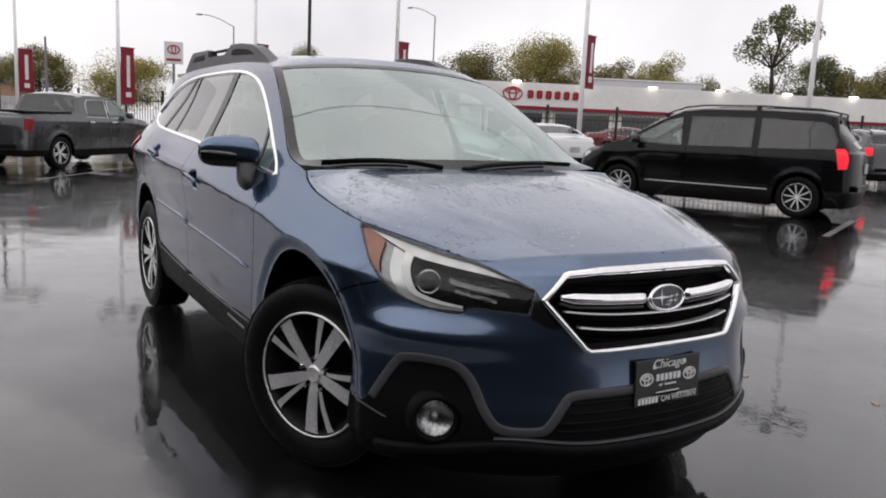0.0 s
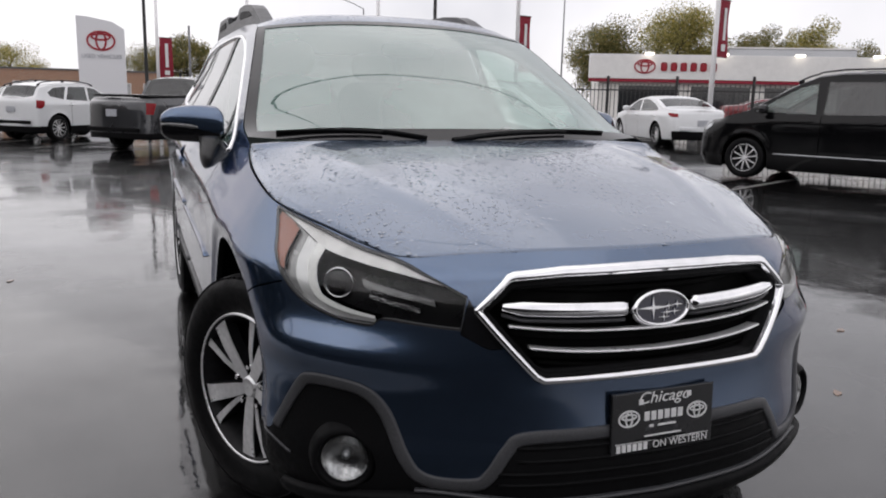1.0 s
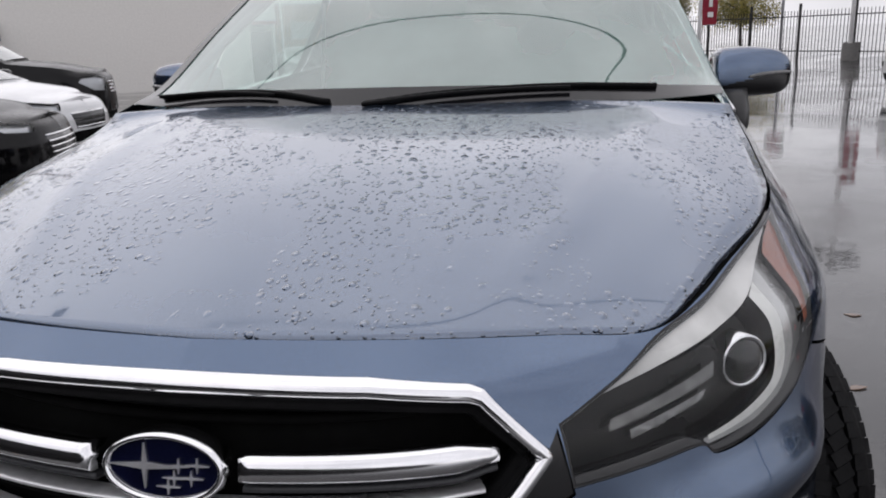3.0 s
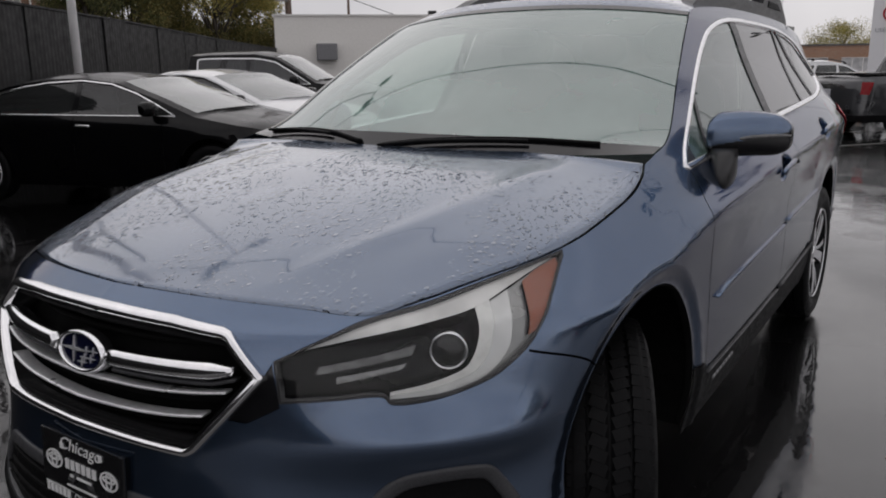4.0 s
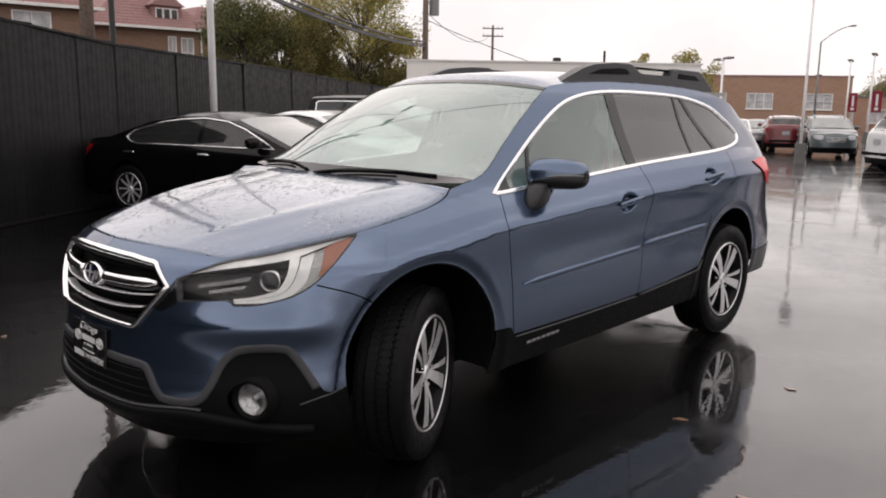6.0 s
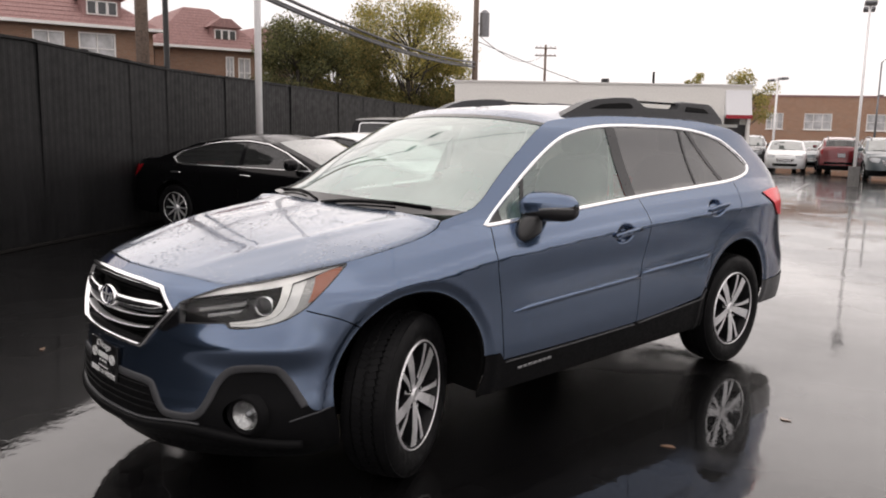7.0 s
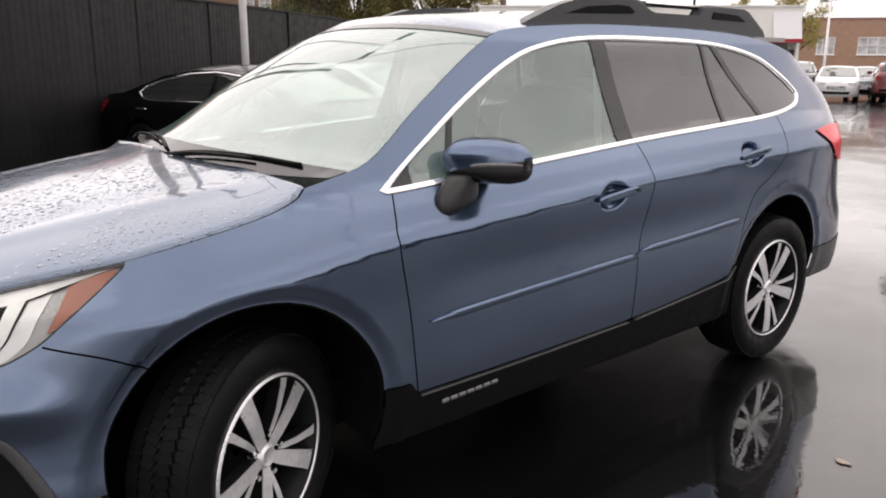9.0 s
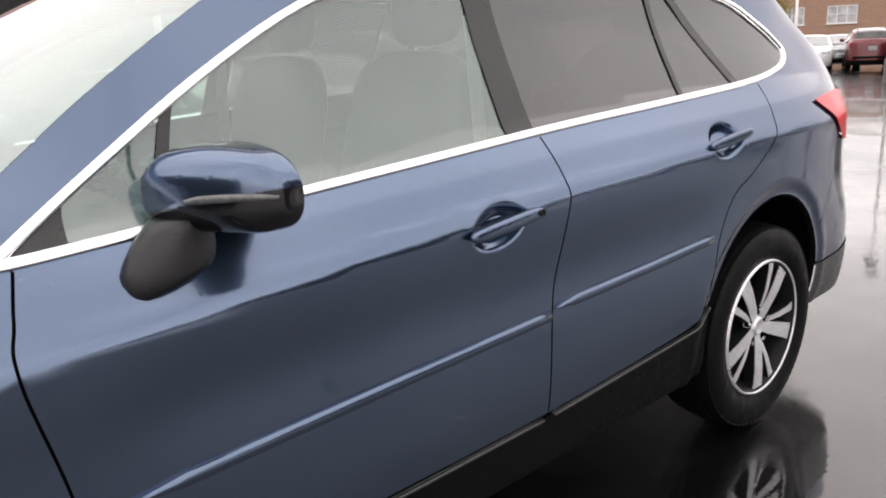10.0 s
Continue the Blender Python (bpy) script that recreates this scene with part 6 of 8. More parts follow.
    # wheels, mirrors, handles, floor, seats
    for ax, wz in axles:
        for y in (1, -1):
            wheel(root, pose(ax, (hw - 0.13) * y, wheel_r, 0, 20 + 40 * ax, 0 if y > 0 else 180), wheel_r, 0.22, wheel_r * 0.66, style)
            rr = wheel_r + 0.06
            bow = [(rr * math.cos(q), rr * math.sin(q)) for q in np.linspace(0, math.pi, 14)]
            v = [(c, side, h) for side in (-0.12, 0.12) for c, h in bow]
            bm = bm_from(v, [(k, k + 1, 15 + k, 14 + k) for k in range(13)] + [tuple(range(14 if y < 0 else 0, 28 if y < 0 else 14))])
            bmesh.ops.transform(bm, matrix=pose(ax, (hw - 0.15) * y, wheel_r + 0.01), verts=bm.verts)
            part("wheel_housing", bm, M["void"], root)
    mx = max(x for x, _ in windows[0]) - 0.22
    for y in (1, -1):
        v, f = blob((0.14, 0.20, 0.15), (3, 3), 16, 10)
        bm = bm_from(v, f)
        bmesh.ops.transform(bm, matrix=pose(mx, (hw + 0.06) * y, belt + 0.07), verts=bm.verts)
        part("door_mirror", bm, paint if bright_trim else M["gloss_black"], root, smooth=True)
        for w in windows[:2]:
            hx = min(x for x, _ in w) + 0.10
            c = sk(np.array([U(hx)]), np.array([belt - 0.11]))[0]
            v, f = blob((0.20, 0.025, 0.03), (3, 3), 14, 8)
            bm = bm_from(v, f)
            bmesh.ops.transform(bm, matrix=pose(hx, (c[1] + 0.01) * y, belt - 0.11), verts=bm.verts)
            part("door_handle", bm, M["chrome"] if bright_trim else paint, root, smooth=True)
        if rails:
            tops = [p for p in np.vstack([V[:, -3]]) if p[2] > height - 0.16]
            bm = rope([(a[0], abs(a[1]) * y, a[2] + 0.05) for a in tops], 0.016)
            for p in (tops[0], tops[len(tops) // 2], tops[-1]):
                bm_box((0.08, 0.03, 0.06), pose(p[0], abs(p[1]) * y, p[2] + 0.02), bm=bm)
            part("roof_rail", bm, M["gloss_black"], root)
    if strip:
        ln = np.array([(U(x), 0.44) for x in np.linspace(base / 2 - 0.5, -base / 2 + 0.48, 14)])
        strip_part("door_strip", moulding(sk, sk.normal, ln + [0, 0.012], ln - [0, 0.012], 0.012, closed=False), M["silver_paint"], root, "thin silver strip", True)
    part("underbody", bm_box((length * 0.86, width * 0.72, 0.16), pose((x0 + x1) / 2, 0, skirt + 0.09)), M["void"], root)
    part("cabin_floor", bm_box((base * 0.9, width * 0.8, 0.05), pose(0, 0, 0.5)), M["void"], root)
    front_x = max(x for x, _ in windows[0]) - 1.0
    seat_set(root, [(front_x, 0.37, 0.48), (front_x, -0.37, 0.48)], 0.5, min(belt - 0.36, height - 1.04))
    if box:
        part("bed_cover", bm_box((box[0] - box[1], width * 0.80, 0.05), pose((box[0] + box[1]) / 2, 0, box[2] + 0.045), bevel=0.01), M["gloss_black"], root, "black cover over the cargo bed")
    return root


def park(x, y, heading):
    """The pose of a vehicle by the middle of its wheelbase and its heading in degrees."""
    return pose(x, y, ground_z(x, y), 0, 0, heading)


def stand(wheel_a, heading, base, width, side):
    """The pose of a vehicle by the ground contact of its rear wheel on the seen side (+1 left, -1 right) and its heading."""
    h = Vector((heading[0], heading[1], 0)).normalized()
    left = Vector((-h.y, h.x, 0))
    c = Vector((wheel_a[0], wheel_a[1], 0)) + h * base / 2 - left * side * (width / 2 - 0.02)
    z = ground_z(c.x, c.y)
    return pose(c.x, c.y, z, 0, 0, math.degrees(math.atan2(h.y, h.x)))


SEDAN_TOP = [(2.0, 0.80), (1.75, 0.87), (1.15, 0.99), (0.72, 1.20), (0.22, 1.41), (-0.15, 1.46), (-0.6, 1.45), (-1.1, 1.34), (-1.62, 1.13), (-1.85, 1.10), (-2.2, 1.07)]
SEDAN_WIN = [[(0.93, 1.0), (0.60, 1.18), (0.24, 1.345), (-0.02, 1.385), (-0.08, 0.995)], [(-0.16, 0.995), (-0.10, 1.39), (-0.55, 1.38), (-1.0, 1.26), (-1.38, 1.10), (-1.40, 1.06), (-1.1, 1.02)]]
SUV_TOP = [(2.0, 0.98), (1.7, 1.04), (1.15, 1.12), (0.7, 1.38), (0.3, 1.58), (-0.2, 1.66), (-0.9, 1.66), (-1.5, 1.60), (-1.85, 1.50), (-2.05, 1.25)]
SUV_WIN = [[(0.95, 1.13), (0.62, 1.34), (0.30, 1.51), (0.02, 1.56), (-0.04, 1.12)], [(-0.12, 1.12), (-0.06, 1.565), (-0.75, 1.56), (-0.98, 1.16)], [(-1.08, 1.17), (-0.85, 1.56), (-1.35, 1.52), (-1.62, 1.38), (-1.55, 1.26)]]
VAN_TOP = [(2.15, 0.97), (1.85, 1.06), (1.55, 1.15), (0.95, 1.50), (0.55, 1.69), (0.2, 1.735), (-0.8, 1.75), (-1.8, 1.72), (-2.25, 1.65), (-2.45, 1.45), (-2.52, 1.2)]
VAN_WIN = [[(1.48, 1.12), (1.15, 1.32), (0.80, 1.52), (0.52, 1.60), (0.46, 1.10)], [(0.34, 1.10), (0.36, 1.62), (-0.72, 1.63), (-0.74, 1.12)], [(-0.86, 1.12), (-0.84, 1.63), (-1.95, 1.60), (-2.12, 1.52), (-2.22, 1.30), (-2.15, 1.16)]]
TRUCK_TOP = [(2.2, 1.06), (1.9, 1.12), (1.35, 1.20), (0.90, 1.48), (0.55, 1.70), (0.2, 1.76), (-0.45, 1.76), (-0.72, 1.70), (-0.86, 1.26), (-1.6, 1.25), (-2.35, 1.24)]
TRUCK_WIN = [[(1.15, 1.20), (0.82, 1.42), (0.56, 1.60), (0.32, 1.65), (0.28, 1.19)], [(0.18, 1.19), (0.22, 1.66), (-0.40, 1.65), (-0.52, 1.56), (-0.58, 1.21)]]
LAMP = [(0.42, 0.80), (0.62, 0.84), (0.95, 0.83), (1.02, 0.78), (0.80, 0.68), (0.50, 0.66)]
LAMP_HIGH = [(0.42, 0.90), (0.62, 0.94), (0.95, 0.93), (1.02, 0.86), (0.80, 0.74), (0.50, 0.72)]
REAR_LAMP = [(-1.06, 0.94), (-0.70, 0.92), (-0.68, 0.83), (-0.90, 0.83), (-1.04, 0.89)]
REAR_LAMP_HIGH = [(-1.06, 1.12), (-0.80, 1.14), (-0.78, 0.92), (-0.92, 0.90), (-1.02, 0.98)]
ROW = "cars parked in the lot"


SMALL = dict(length=4.70, width=1.80, height=1.41, base=2.70, front=0.94, belt=0.95, nose_z=0.75, tail_z=0.98, wheel_r=0.322, top=[(x * 0.965, z * 0.962) for x, z in SEDAN_TOP], windows=[[(x * 0.965, z * 0.962) for x, z in w] for w in SEDAN_WIN], screen=(1.09, 0.24), back=(-0.92, -1.54))


def sedan(label, m, paint, **more):
    args = dict(length=4.87, width=1.83, height=1.47, base=2.776, front=0.96, top=SEDAN_TOP, windows=SEDAN_WIN, nose_z=0.78, tail_z=1.02, belt=0.99, wheel_r=0.33, see=0, tail_lamp=REAR_LAMP, head_lamp=LAMP,
                screen=(1.13, 0.25), back=(-0.95, -1.60), group=ROW, style="multi")
    args.update(more)
    return vehicle("sedan", label, m, paint, **args)


def suv(label, m, paint, **more):
    args = dict(length=4.65, width=1.86, height=1.68, base=2.75, front=0.90, top=SUV_TOP, windows=SUV_WIN, nose_z=0.94, tail_z=1.18, belt=1.12, wheel_r=0.36, see=1, tail_lamp=REAR_LAMP_HIGH, head_lamp=LAMP_HIGH,
                screen=(1.13, 0.32), back=(-1.62, -2.0), group=ROW, clad=0.42, style="multi", rails=True)
    args.update(more)
    return vehicle("sport_utility_vehicle", label, m, paint, **args)


vehicle("minivan", "black minivan with dark windows parked on wet asphalt", stand((-4.14, 9.98), (-3.0, -1.36), 3.12, 1.98, 1), M["black_paint"], 5.02, 1.98, 1.74, 3.12, 1.04, [(x * 0.965 if x < -1 else x, z) for x, z in VAN_TOP], [[(x * 0.955 if x < -1 else x, z) for x, z in w] for w in VAN_WIN], 0.92, 1.15, 1.10,
        0.345, "multi", False, "", see=1, tail_lamp=[(-1.08, 1.17), (-0.86, 1.17), (-0.84, 1.0), (-0.87, 0.85), (-1.02, 0.84)], head_lamp=LAMP_HIGH, screen=(1.53, 0.62), back=(-2.22, -2.40), rails=True, fine=0.05, settle=False, strip=True, rear_red="tail_lit", skirt=0.17)
vehicle("pickup_truck", "dark grey pickup truck with a covered bed, wet", stand((-16.2, 0.2), (-0.72, 0.69), 3.18, 1.99, -1), M["grey_paint"], 5.33, 1.99, 1.79, 3.18, 0.95, TRUCK_TOP, TRUCK_WIN, 1.02, 1.2, 1.19,
        0.375, "five", True, "", see=1, tail_lamp=[(-1.14, 1.12), (-0.90, 1.13), (-0.88, 0.88), (-1.06, 0.87)], head_lamp=LAMP_HIGH, screen=(1.33, 0.58), back=(-0.66, -0.9), box=(-0.95, -2.5, 1.245), skirt=0.28, clad=0.45, fine=0.06)
LOW_TOP = [(2.0, 0.78), (1.75, 0.84), (1.20, 0.935), (0.76, 1.11), (0.28, 1.275), (-0.15, 1.325), (-0.55, 1.32), (-1.05, 1.245), (-1.5, 1.10), (-1.75, 1.025), (-2.2, 0.985)]
LOW_WIN = [[(0.98, 0.945), (0.78, 1.035), (0.52, 1.155), (0.22, 1.25), (-0.13, 1.285), (-0.17, 0.945)], [(-0.24, 0.945), (-0.19, 1.285), (-0.55, 1.265), (-0.85, 1.225), (-1.10, 1.175), (-1.32, 1.115), (-1.43, 1.04), (-1.36, 0.985), (-1.20, 0.96)]]
LOW = dict(length=4.83, tail_lamp=[(-1.12, 0.92), (-0.60, 0.90), (-0.58, 0.77), (-0.88, 0.75), (-1.06, 0.84)], width=1.82, height=1.37, belt=0.95, nose_z=0.75, tail_z=0.95, top=LOW_TOP, windows=LOW_WIN, screen=(1.15, 0.30), back=(-1.0, -1.58), settle=False, one_trim=True)
sedan("black sedan with chrome window trim beside the black fence", park(-2.586, -6.54, math.degrees(1.92)), M["black_paint"], fine=0.05, **LOW)
sedan("white sedan parked by the black fence", park(-4.93, -7.65, math.degrees(1.70)), M["white_paint"], **{**LOW, "bright_trim": False})
vehicle("pickup_truck", "black crew cab pickup with chrome window trim by the fence", park(-6.96, -9.22, math.degrees(2.05)), M["black_paint"], 5.15, 1.92, 1.68, 3.3, 0.95,
        [(2.2, 1.02), (1.9, 1.08), (1.32, 1.15), (0.95, 1.38), (0.60, 1.57), (0.25, 1.625), (-0.50, 1.62), (-0.84, 1.60), (-0.92, 1.18), (-1.6, 1.17), (-2.3, 1.16)],
        [[(1.22, 1.14), (0.92, 1.31), (0.62, 1.48), (0.36, 1.53), (0.20, 1.54), (0.18, 1.135)], [(0.11, 1.135), (0.13, 1.54), (-0.30, 1.545), (-0.66, 1.54), (-0.70, 1.52), (-0.70, 1.145)]], 0.98, 1.14, 1.13, 0.39, "five", True, ROW, see=0, head_lamp=LAMP_HIGH,
        screen=(1.28, 0.62), back=(-0.84, -0.92), box=(-0.98, -2.4, 1.20), skirt=0.30, fine=0.08, settle=False, one_trim=True)
sedan("white sedan seen from behind near the iron fence", stand((-14.9, 12.7), (-0.97, 0.22), 2.70, 1.80, 1), M["white_paint"], **SMALL)
suv("white sport utility vehicle with chrome wheels on wet asphalt", stand((-13.9, 6.1), (0.92, 0.38), 2.86, 1.9, -1), M["white_paint"], base=2.86, length=4.81, width=1.90, wheel_r=0.38, clad=0.36)
suv("white compact crossover seen from behind", stand((-21.5, -2.75), (-0.76, 0.65), 2.56, 1.77, -1), M["white_paint"], base=2.56, length=4.28, width=1.77, front=0.88, top=[(x * 0.94, z) for x, z in SUV_TOP], windows=[[(x * 0.94, z) for x, z in w] for w in SUV_WIN], see=0)
suv("black crossover between a white and a grey one", stand((-28.3, -2.7), (0.93, -0.37), 2.75, 1.86, 1), M["black_paint"])
suv("slate grey crossover facing the lane", park(-31.7, -8.8, 28), M["slate_paint"])
suv("red sport utility vehicle seen from behind in a far row", park(-35.5, -12.1, 205), M["red_paint"])
sedan("dark sedan in a far row", park(-38.3, -14.5, 24), M["slate_paint"], fine=0.1)
sedan("white sedan facing the lane in a far row", park(-34.7, -14.2, 24), M["white_paint"], fine=0.08)
suv("dark crossover in a far row", park(-36.2, -16.9, 24), M["grey_paint"], fine=0.1)
sedan("white sedan near the white building", park(-39.8, -19.6, 24), M["white_paint"], fine=0.1)
suv("dark grey crossover seen from behind beyond the black minivan", park(-10.4, 21.6, 152), M["grey_paint"], rear_red="tail_lit")
sedan("red car behind the iron fence", park(-27.0, 28.5, 60), M["red_paint"], fine=0.1)


# ---- buildings ----
M["white_wall"] = plain("white_painted_block", (0.85, 0.83, 0.79), 0.8, grain=0.25, scale=14, spread=0.04)
M["fascia"] = plain("white_enamel_fascia", (0.80, 0.79, 0.77), 0.4, spread=0.05, scale=3)
M["red_sign"] = plain("red_enamel", (0.34, 0.012, 0.025), 0.4, spread=0.1)
M["dark_window"] = plain("dark_shop_glass", (0.02, 0.022, 0.025), 0.08, coat=0.5)
M["blind_window"] = plain("window_glass_over_pale_blinds", (0.52, 0.52, 0.53), 0.15, coat=0.3, spread=0.35, scale=1.6)
M["cable_grey"] = plain("weathered_grey_cable", (0.10, 0.10, 0.105), 0.6)
M["iron"] = plain("black_painted_iron", (0.012, 0.012, 0.013), 0.4)
M["shingle"] = plain("weathered_red_shingles", (0.30, 0.175, 0.165), 0.9, grain=0.8, scale=14, spread=0.3)
M["white_trim"] = plain("white_window_trim", (0.80, 0.78, 0.76), 0.6, spread=0.1)
M["pole_white"] = plain("white_painted_pole", (0.92, 0.91, 0.91), 0.45, spread=0.04, scale=8)
M["pole_grey"] = plain("grey_steel_pole", (0.22, 0.22, 0.23), 0.5, metal=0.5)
M["wood_pole"] = plain("weathered_pole_wood", (0.17, 0.125, 0.10), 0.9, grain=0.9, scale=25, spread=0.35)
M["concrete"] = plain("old_concrete", (0.16, 0.155, 0.15), 0.85, grain=0.7, scale=20)
M["banner"] = plain("dark_red_banner_cloth", (0.26, 0.012, 0.03), 0.75, grain=0.3, scale=30)
M["pale_sign"] = plain("pale_sign_panel", (0.78, 0.78, 0.80), 0.4, spread=0.04)
M["grey_letter"] = plain("grey_lettering", (0.32, 0.33, 0.36), 0.5)


def brick_material(name, tone):
    m, t, b = nodes_of(name)
    co = t.nodes.new("ShaderNodeTexCoord")
    mp = t.nodes.new("ShaderNodeMapping")
    mp.inputs["Rotation"].default_value = (radians(90), 0, 0)
    t.links.new(co.outputs["Object"], mp.inputs["Vector"])
    br = node(t, "ShaderNodeTexBrick", Scale=1.0, Mortar_Size=0.008, Brick_Width=0.22, Row_Height=0.075)
    br.inputs["Color1"].default_value = (0.36 * tone, 0.19 * tone, 0.12 * tone, 1)
    br.inputs["Color2"].default_value = (0.46 * tone, 0.25 * tone, 0.16 * tone, 1)
    br.inputs["Mortar"].default_value = (0.42 * tone, 0.36 * tone, 0.30 * tone, 1)
    t.links.new(mp.outputs["Vector"], br.inputs["Vector"])
    t.links.new(br.outputs["Color"], b.inputs["Base Color"])
    b.inputs["Roughness"].default_value = 0.9
    bump(t, b, br.outputs["Fac"], 0.3, 0.004)
    return m


M["brick"] = brick_material("brown_brick", 1.0)
M["brick_dark"] = brick_material("dark_brown_brick", 0.62)


def frame_of(a, b):
    """The pose whose x runs from a to b along the ground and whose -y looks out to the right of that way."""
    d = Vector((b[0] - a[0], b[1] - a[1], 0))
    return pose(a[0], a[1], 0, 0, 0, math.degrees(math.atan2(d.y, d.x))), d.length


def wall_with_openings(name, length, height, depth, holes, material, parent):
    """A wall along x from 0, its face at y = 0, with holes of (x0, x1, z0, z1) cut through it."""
    xs = sorted({0.0, length, *[v for h in holes for v in h[:2]]})
    zs = sorted({-0.6, height, *[v for h in holes for v in h[2:]]})
    bm = bmesh.new()
    for x0, x1 in zip(xs[:-1], xs[1:]):
        for z0, z1 in zip(zs[:-1], zs[1:]):
            cx, cz = (x0 + x1) / 2, (z0 + z1) / 2
            if any(h[0] < cx < h[1] and h[2] < cz < h[3] for h in holes):
                continue
            bm_box((x1 - x0, depth, z1 - z0), pose(cx, depth / 2, cz), bm=bm)
    bmesh.ops.remove_doubles(bm, verts=bm.verts, dist=1e-4)
    return part(name, bm, material, parent)


def window_in(parent, x0, x1, z0, z1, panes=2, rows=1, frame_mat="white_trim"):
    w = thing("window", "", "")
    w.parent = parent
    bm = bmesh.new()
    t = 0.07
    for a, b, c, d in ((x0, x1, z0, z0 + t), (x0, x1, z1 - t, z1), (x0, x0 + t, z0 + t, z1 - t), (x1 - t, x1, z0 + t, z1 - t)):
        bm_box((b - a, 0.10, d - c), pose((a + b) / 2, 0.05, (c + d) / 2), bm=bm)
    for k in range(1, panes):
        x = x0 + (x1 - x0) * k / panes
        bm_box((t * 0.8, 0.08, z1 - z0 - 2 * t), pose(x, 0.05, (z0 + z1) / 2), bm=bm)
    for k in range(1, rows):
        z = z0 + (z1 - z0) * k / rows
        bm_box((x1 - x0 - 2 * t, 0.07, t * 0.6), pose((x0 + x1) / 2, 0.05, z), bm=bm)
    part("window_frame", bm, M[frame_mat], w)
    for k in range(panes):
        a, b = x0 + (x1 - x0) * k / panes, x0 + (x1 - x0) * (k + 1) / panes
        part("pane", bm_box((b - a - 0.08, 0.02, z1 - z0 - 0.12), pose((a + b) / 2, 0.09, (z0 + z1) / 2)), M["blind_window"], w)
    part("window_sill", bm_box((x1 - x0 + 0.16, 0.16, 0.06), pose((x0 + x1) / 2, 0.0, z0 - 0.03)), M[frame_mat], w)
    return w


def sign_building():
    m, _ = frame_of((-38.3, 25.7), (-21.3, 55.2))
    b = thing("dealership_building", "low white showroom with a red sign band behind an iron fence", "building", m)
    L = 44.0
    holes = [(1.2 + 4.2 * k, 4.6 + 4.2 * k, 0.4, 2.1) for k in range(10)]
    wall_with_openings("wall", L, 2.45, 0.3, holes, M["white_wall"], b)
    for h in holes:
        part("shop_window", bm_box((h[1] - h[0], 0.04, h[3] - h[2]), pose((h[0] + h[1]) / 2, 0.2, (h[2] + h[3]) / 2)), M["dark_window"], b)
    part("fascia", bm_box((L + 0.8, 1.4, 1.42), pose(L / 2 - 0.2, 0.2, 3.19), bevel=0.02), M["fascia"], b, "white enamel fascia band")
    part("red_stripe", bm_box((L + 0.8, 1.42, 0.16), pose(L / 2 - 0.2, 0.2, 2.38)), M["banner"], b, "dark red stripe under the fascia")
    part("roof", bm_box((L, 12, 0.2), pose(L / 2, 6.3, 3.7)), M["concrete"], b)
    part("side_wall", bm_box((0.3, 12, 3.6), pose(0.15, 6.3, 1.8)), M["white_wall"], b)
    for k in range(10):
        lamp = part("fascia_lamp", bm_box((0.5, 0.25, 0.10), pose(2.8 + 4.2 * k, -0.72, 3.93), bevel=0.02), M["lamp_glow"], b, "lit white fascia lamp")
    # the roof unit
    part("roof_unit", bm_box((7.4, 3.0, 0.65), pose(11.6, 4.0, 4.15), bevel=0.03), M["silver_paint"], b, "grey metal roof unit")
    part("roof_unit_rail", bm_box((7.7, 3.2, 0.08), pose(11.6, 4.0, 4.52)), M["white_trim"], b)
    # emblem and lettering as plain shapes
    t = np.linspace(0, 2 * math.pi, 40, endpoint=False)
    for rx, rz in ((0.62, 0.42), (0.26, 0.40), (0.44, 0.16)):
        v = [(2.6 + (rx - o) * math.cos(a), y, 3.2 + (rz - o) * math.sin(a) + (0.14 if rx == 0.44 else 0)) for y, o in ((-0.50, 0), (-0.54, 0), (-0.54, 0.08), (-0.50, 0.08)) for a in t]
        part("emblem_ring", bm_from(v, [(r * 40 + k, r * 40 + (k + 1) % 40, (r + 1) * 40 + (k + 1) % 40, (r + 1) * 40 + k) for r in range(3) for k in range(40)]), M["red_sign"], b)
    for k in range(6):
        part("sign_block", bm_box((0.36, 0.06, 0.50), pose(3.7 + 0.56 * k, -0.52, 3.2), bevel=0.10), M["red_sign"], b, "red sign block")
    for k in range(4):
        part("sign_block", bm_box((0.42, 0.06, 0.66), pose(28.2 + 0.58 * k, -0.52, 3.2), bevel=0.015), M["iron"], b, "black sign block")
    return b


M["lamp_glow"] = plain("lit_lamp_glass", (0.9, 0.88, 0.82), 0.3)
M["lamp_glow"].node_tree.nodes["Principled BSDF"].inputs["Emission Color"].default_value = (1.0, 0.93, 0.8, 1)
M["lamp_glow"].node_tree.nodes["Principled BSDF"].inputs["Emission Strength"].default_value = 3.0
sign_building()


def iron_fence(a, b):
    m, length = frame_of(a, b)
    f = thing("iron_fence", "black iron picket fence along the lot", "fence", m, kind="structure")
    bm = bm_box((0.02, 0.02, 2.15), pose(0, 0, 0.75))
    first = part("picket", bm, M["iron"], f)
    n = min(280, int(length / 0.16))
    for k in range(n):
        ob = first if k == 0 else new("picket", first.data)
        ob.parent = f
        ob.matrix_basis = pose(length * k / n, 0, 0)
    big = part("fence_post", bm_box((0.08, 0.08, 2.6), pose(0, 0, 0.80)), M["iron"], f)
    for k in range(int(length / 2.6) + 1):
        ob = big if k == 0 else new("fence_post", big.data)
        ob.parent = f
        ob.matrix_basis = pose(2.6 * k, 0, 0)
    for z in (0.25, 1.6):
        part("rail", bm_box((length, 0.04, 0.04), pose(length / 2, 0, z)), M["iron"], f)


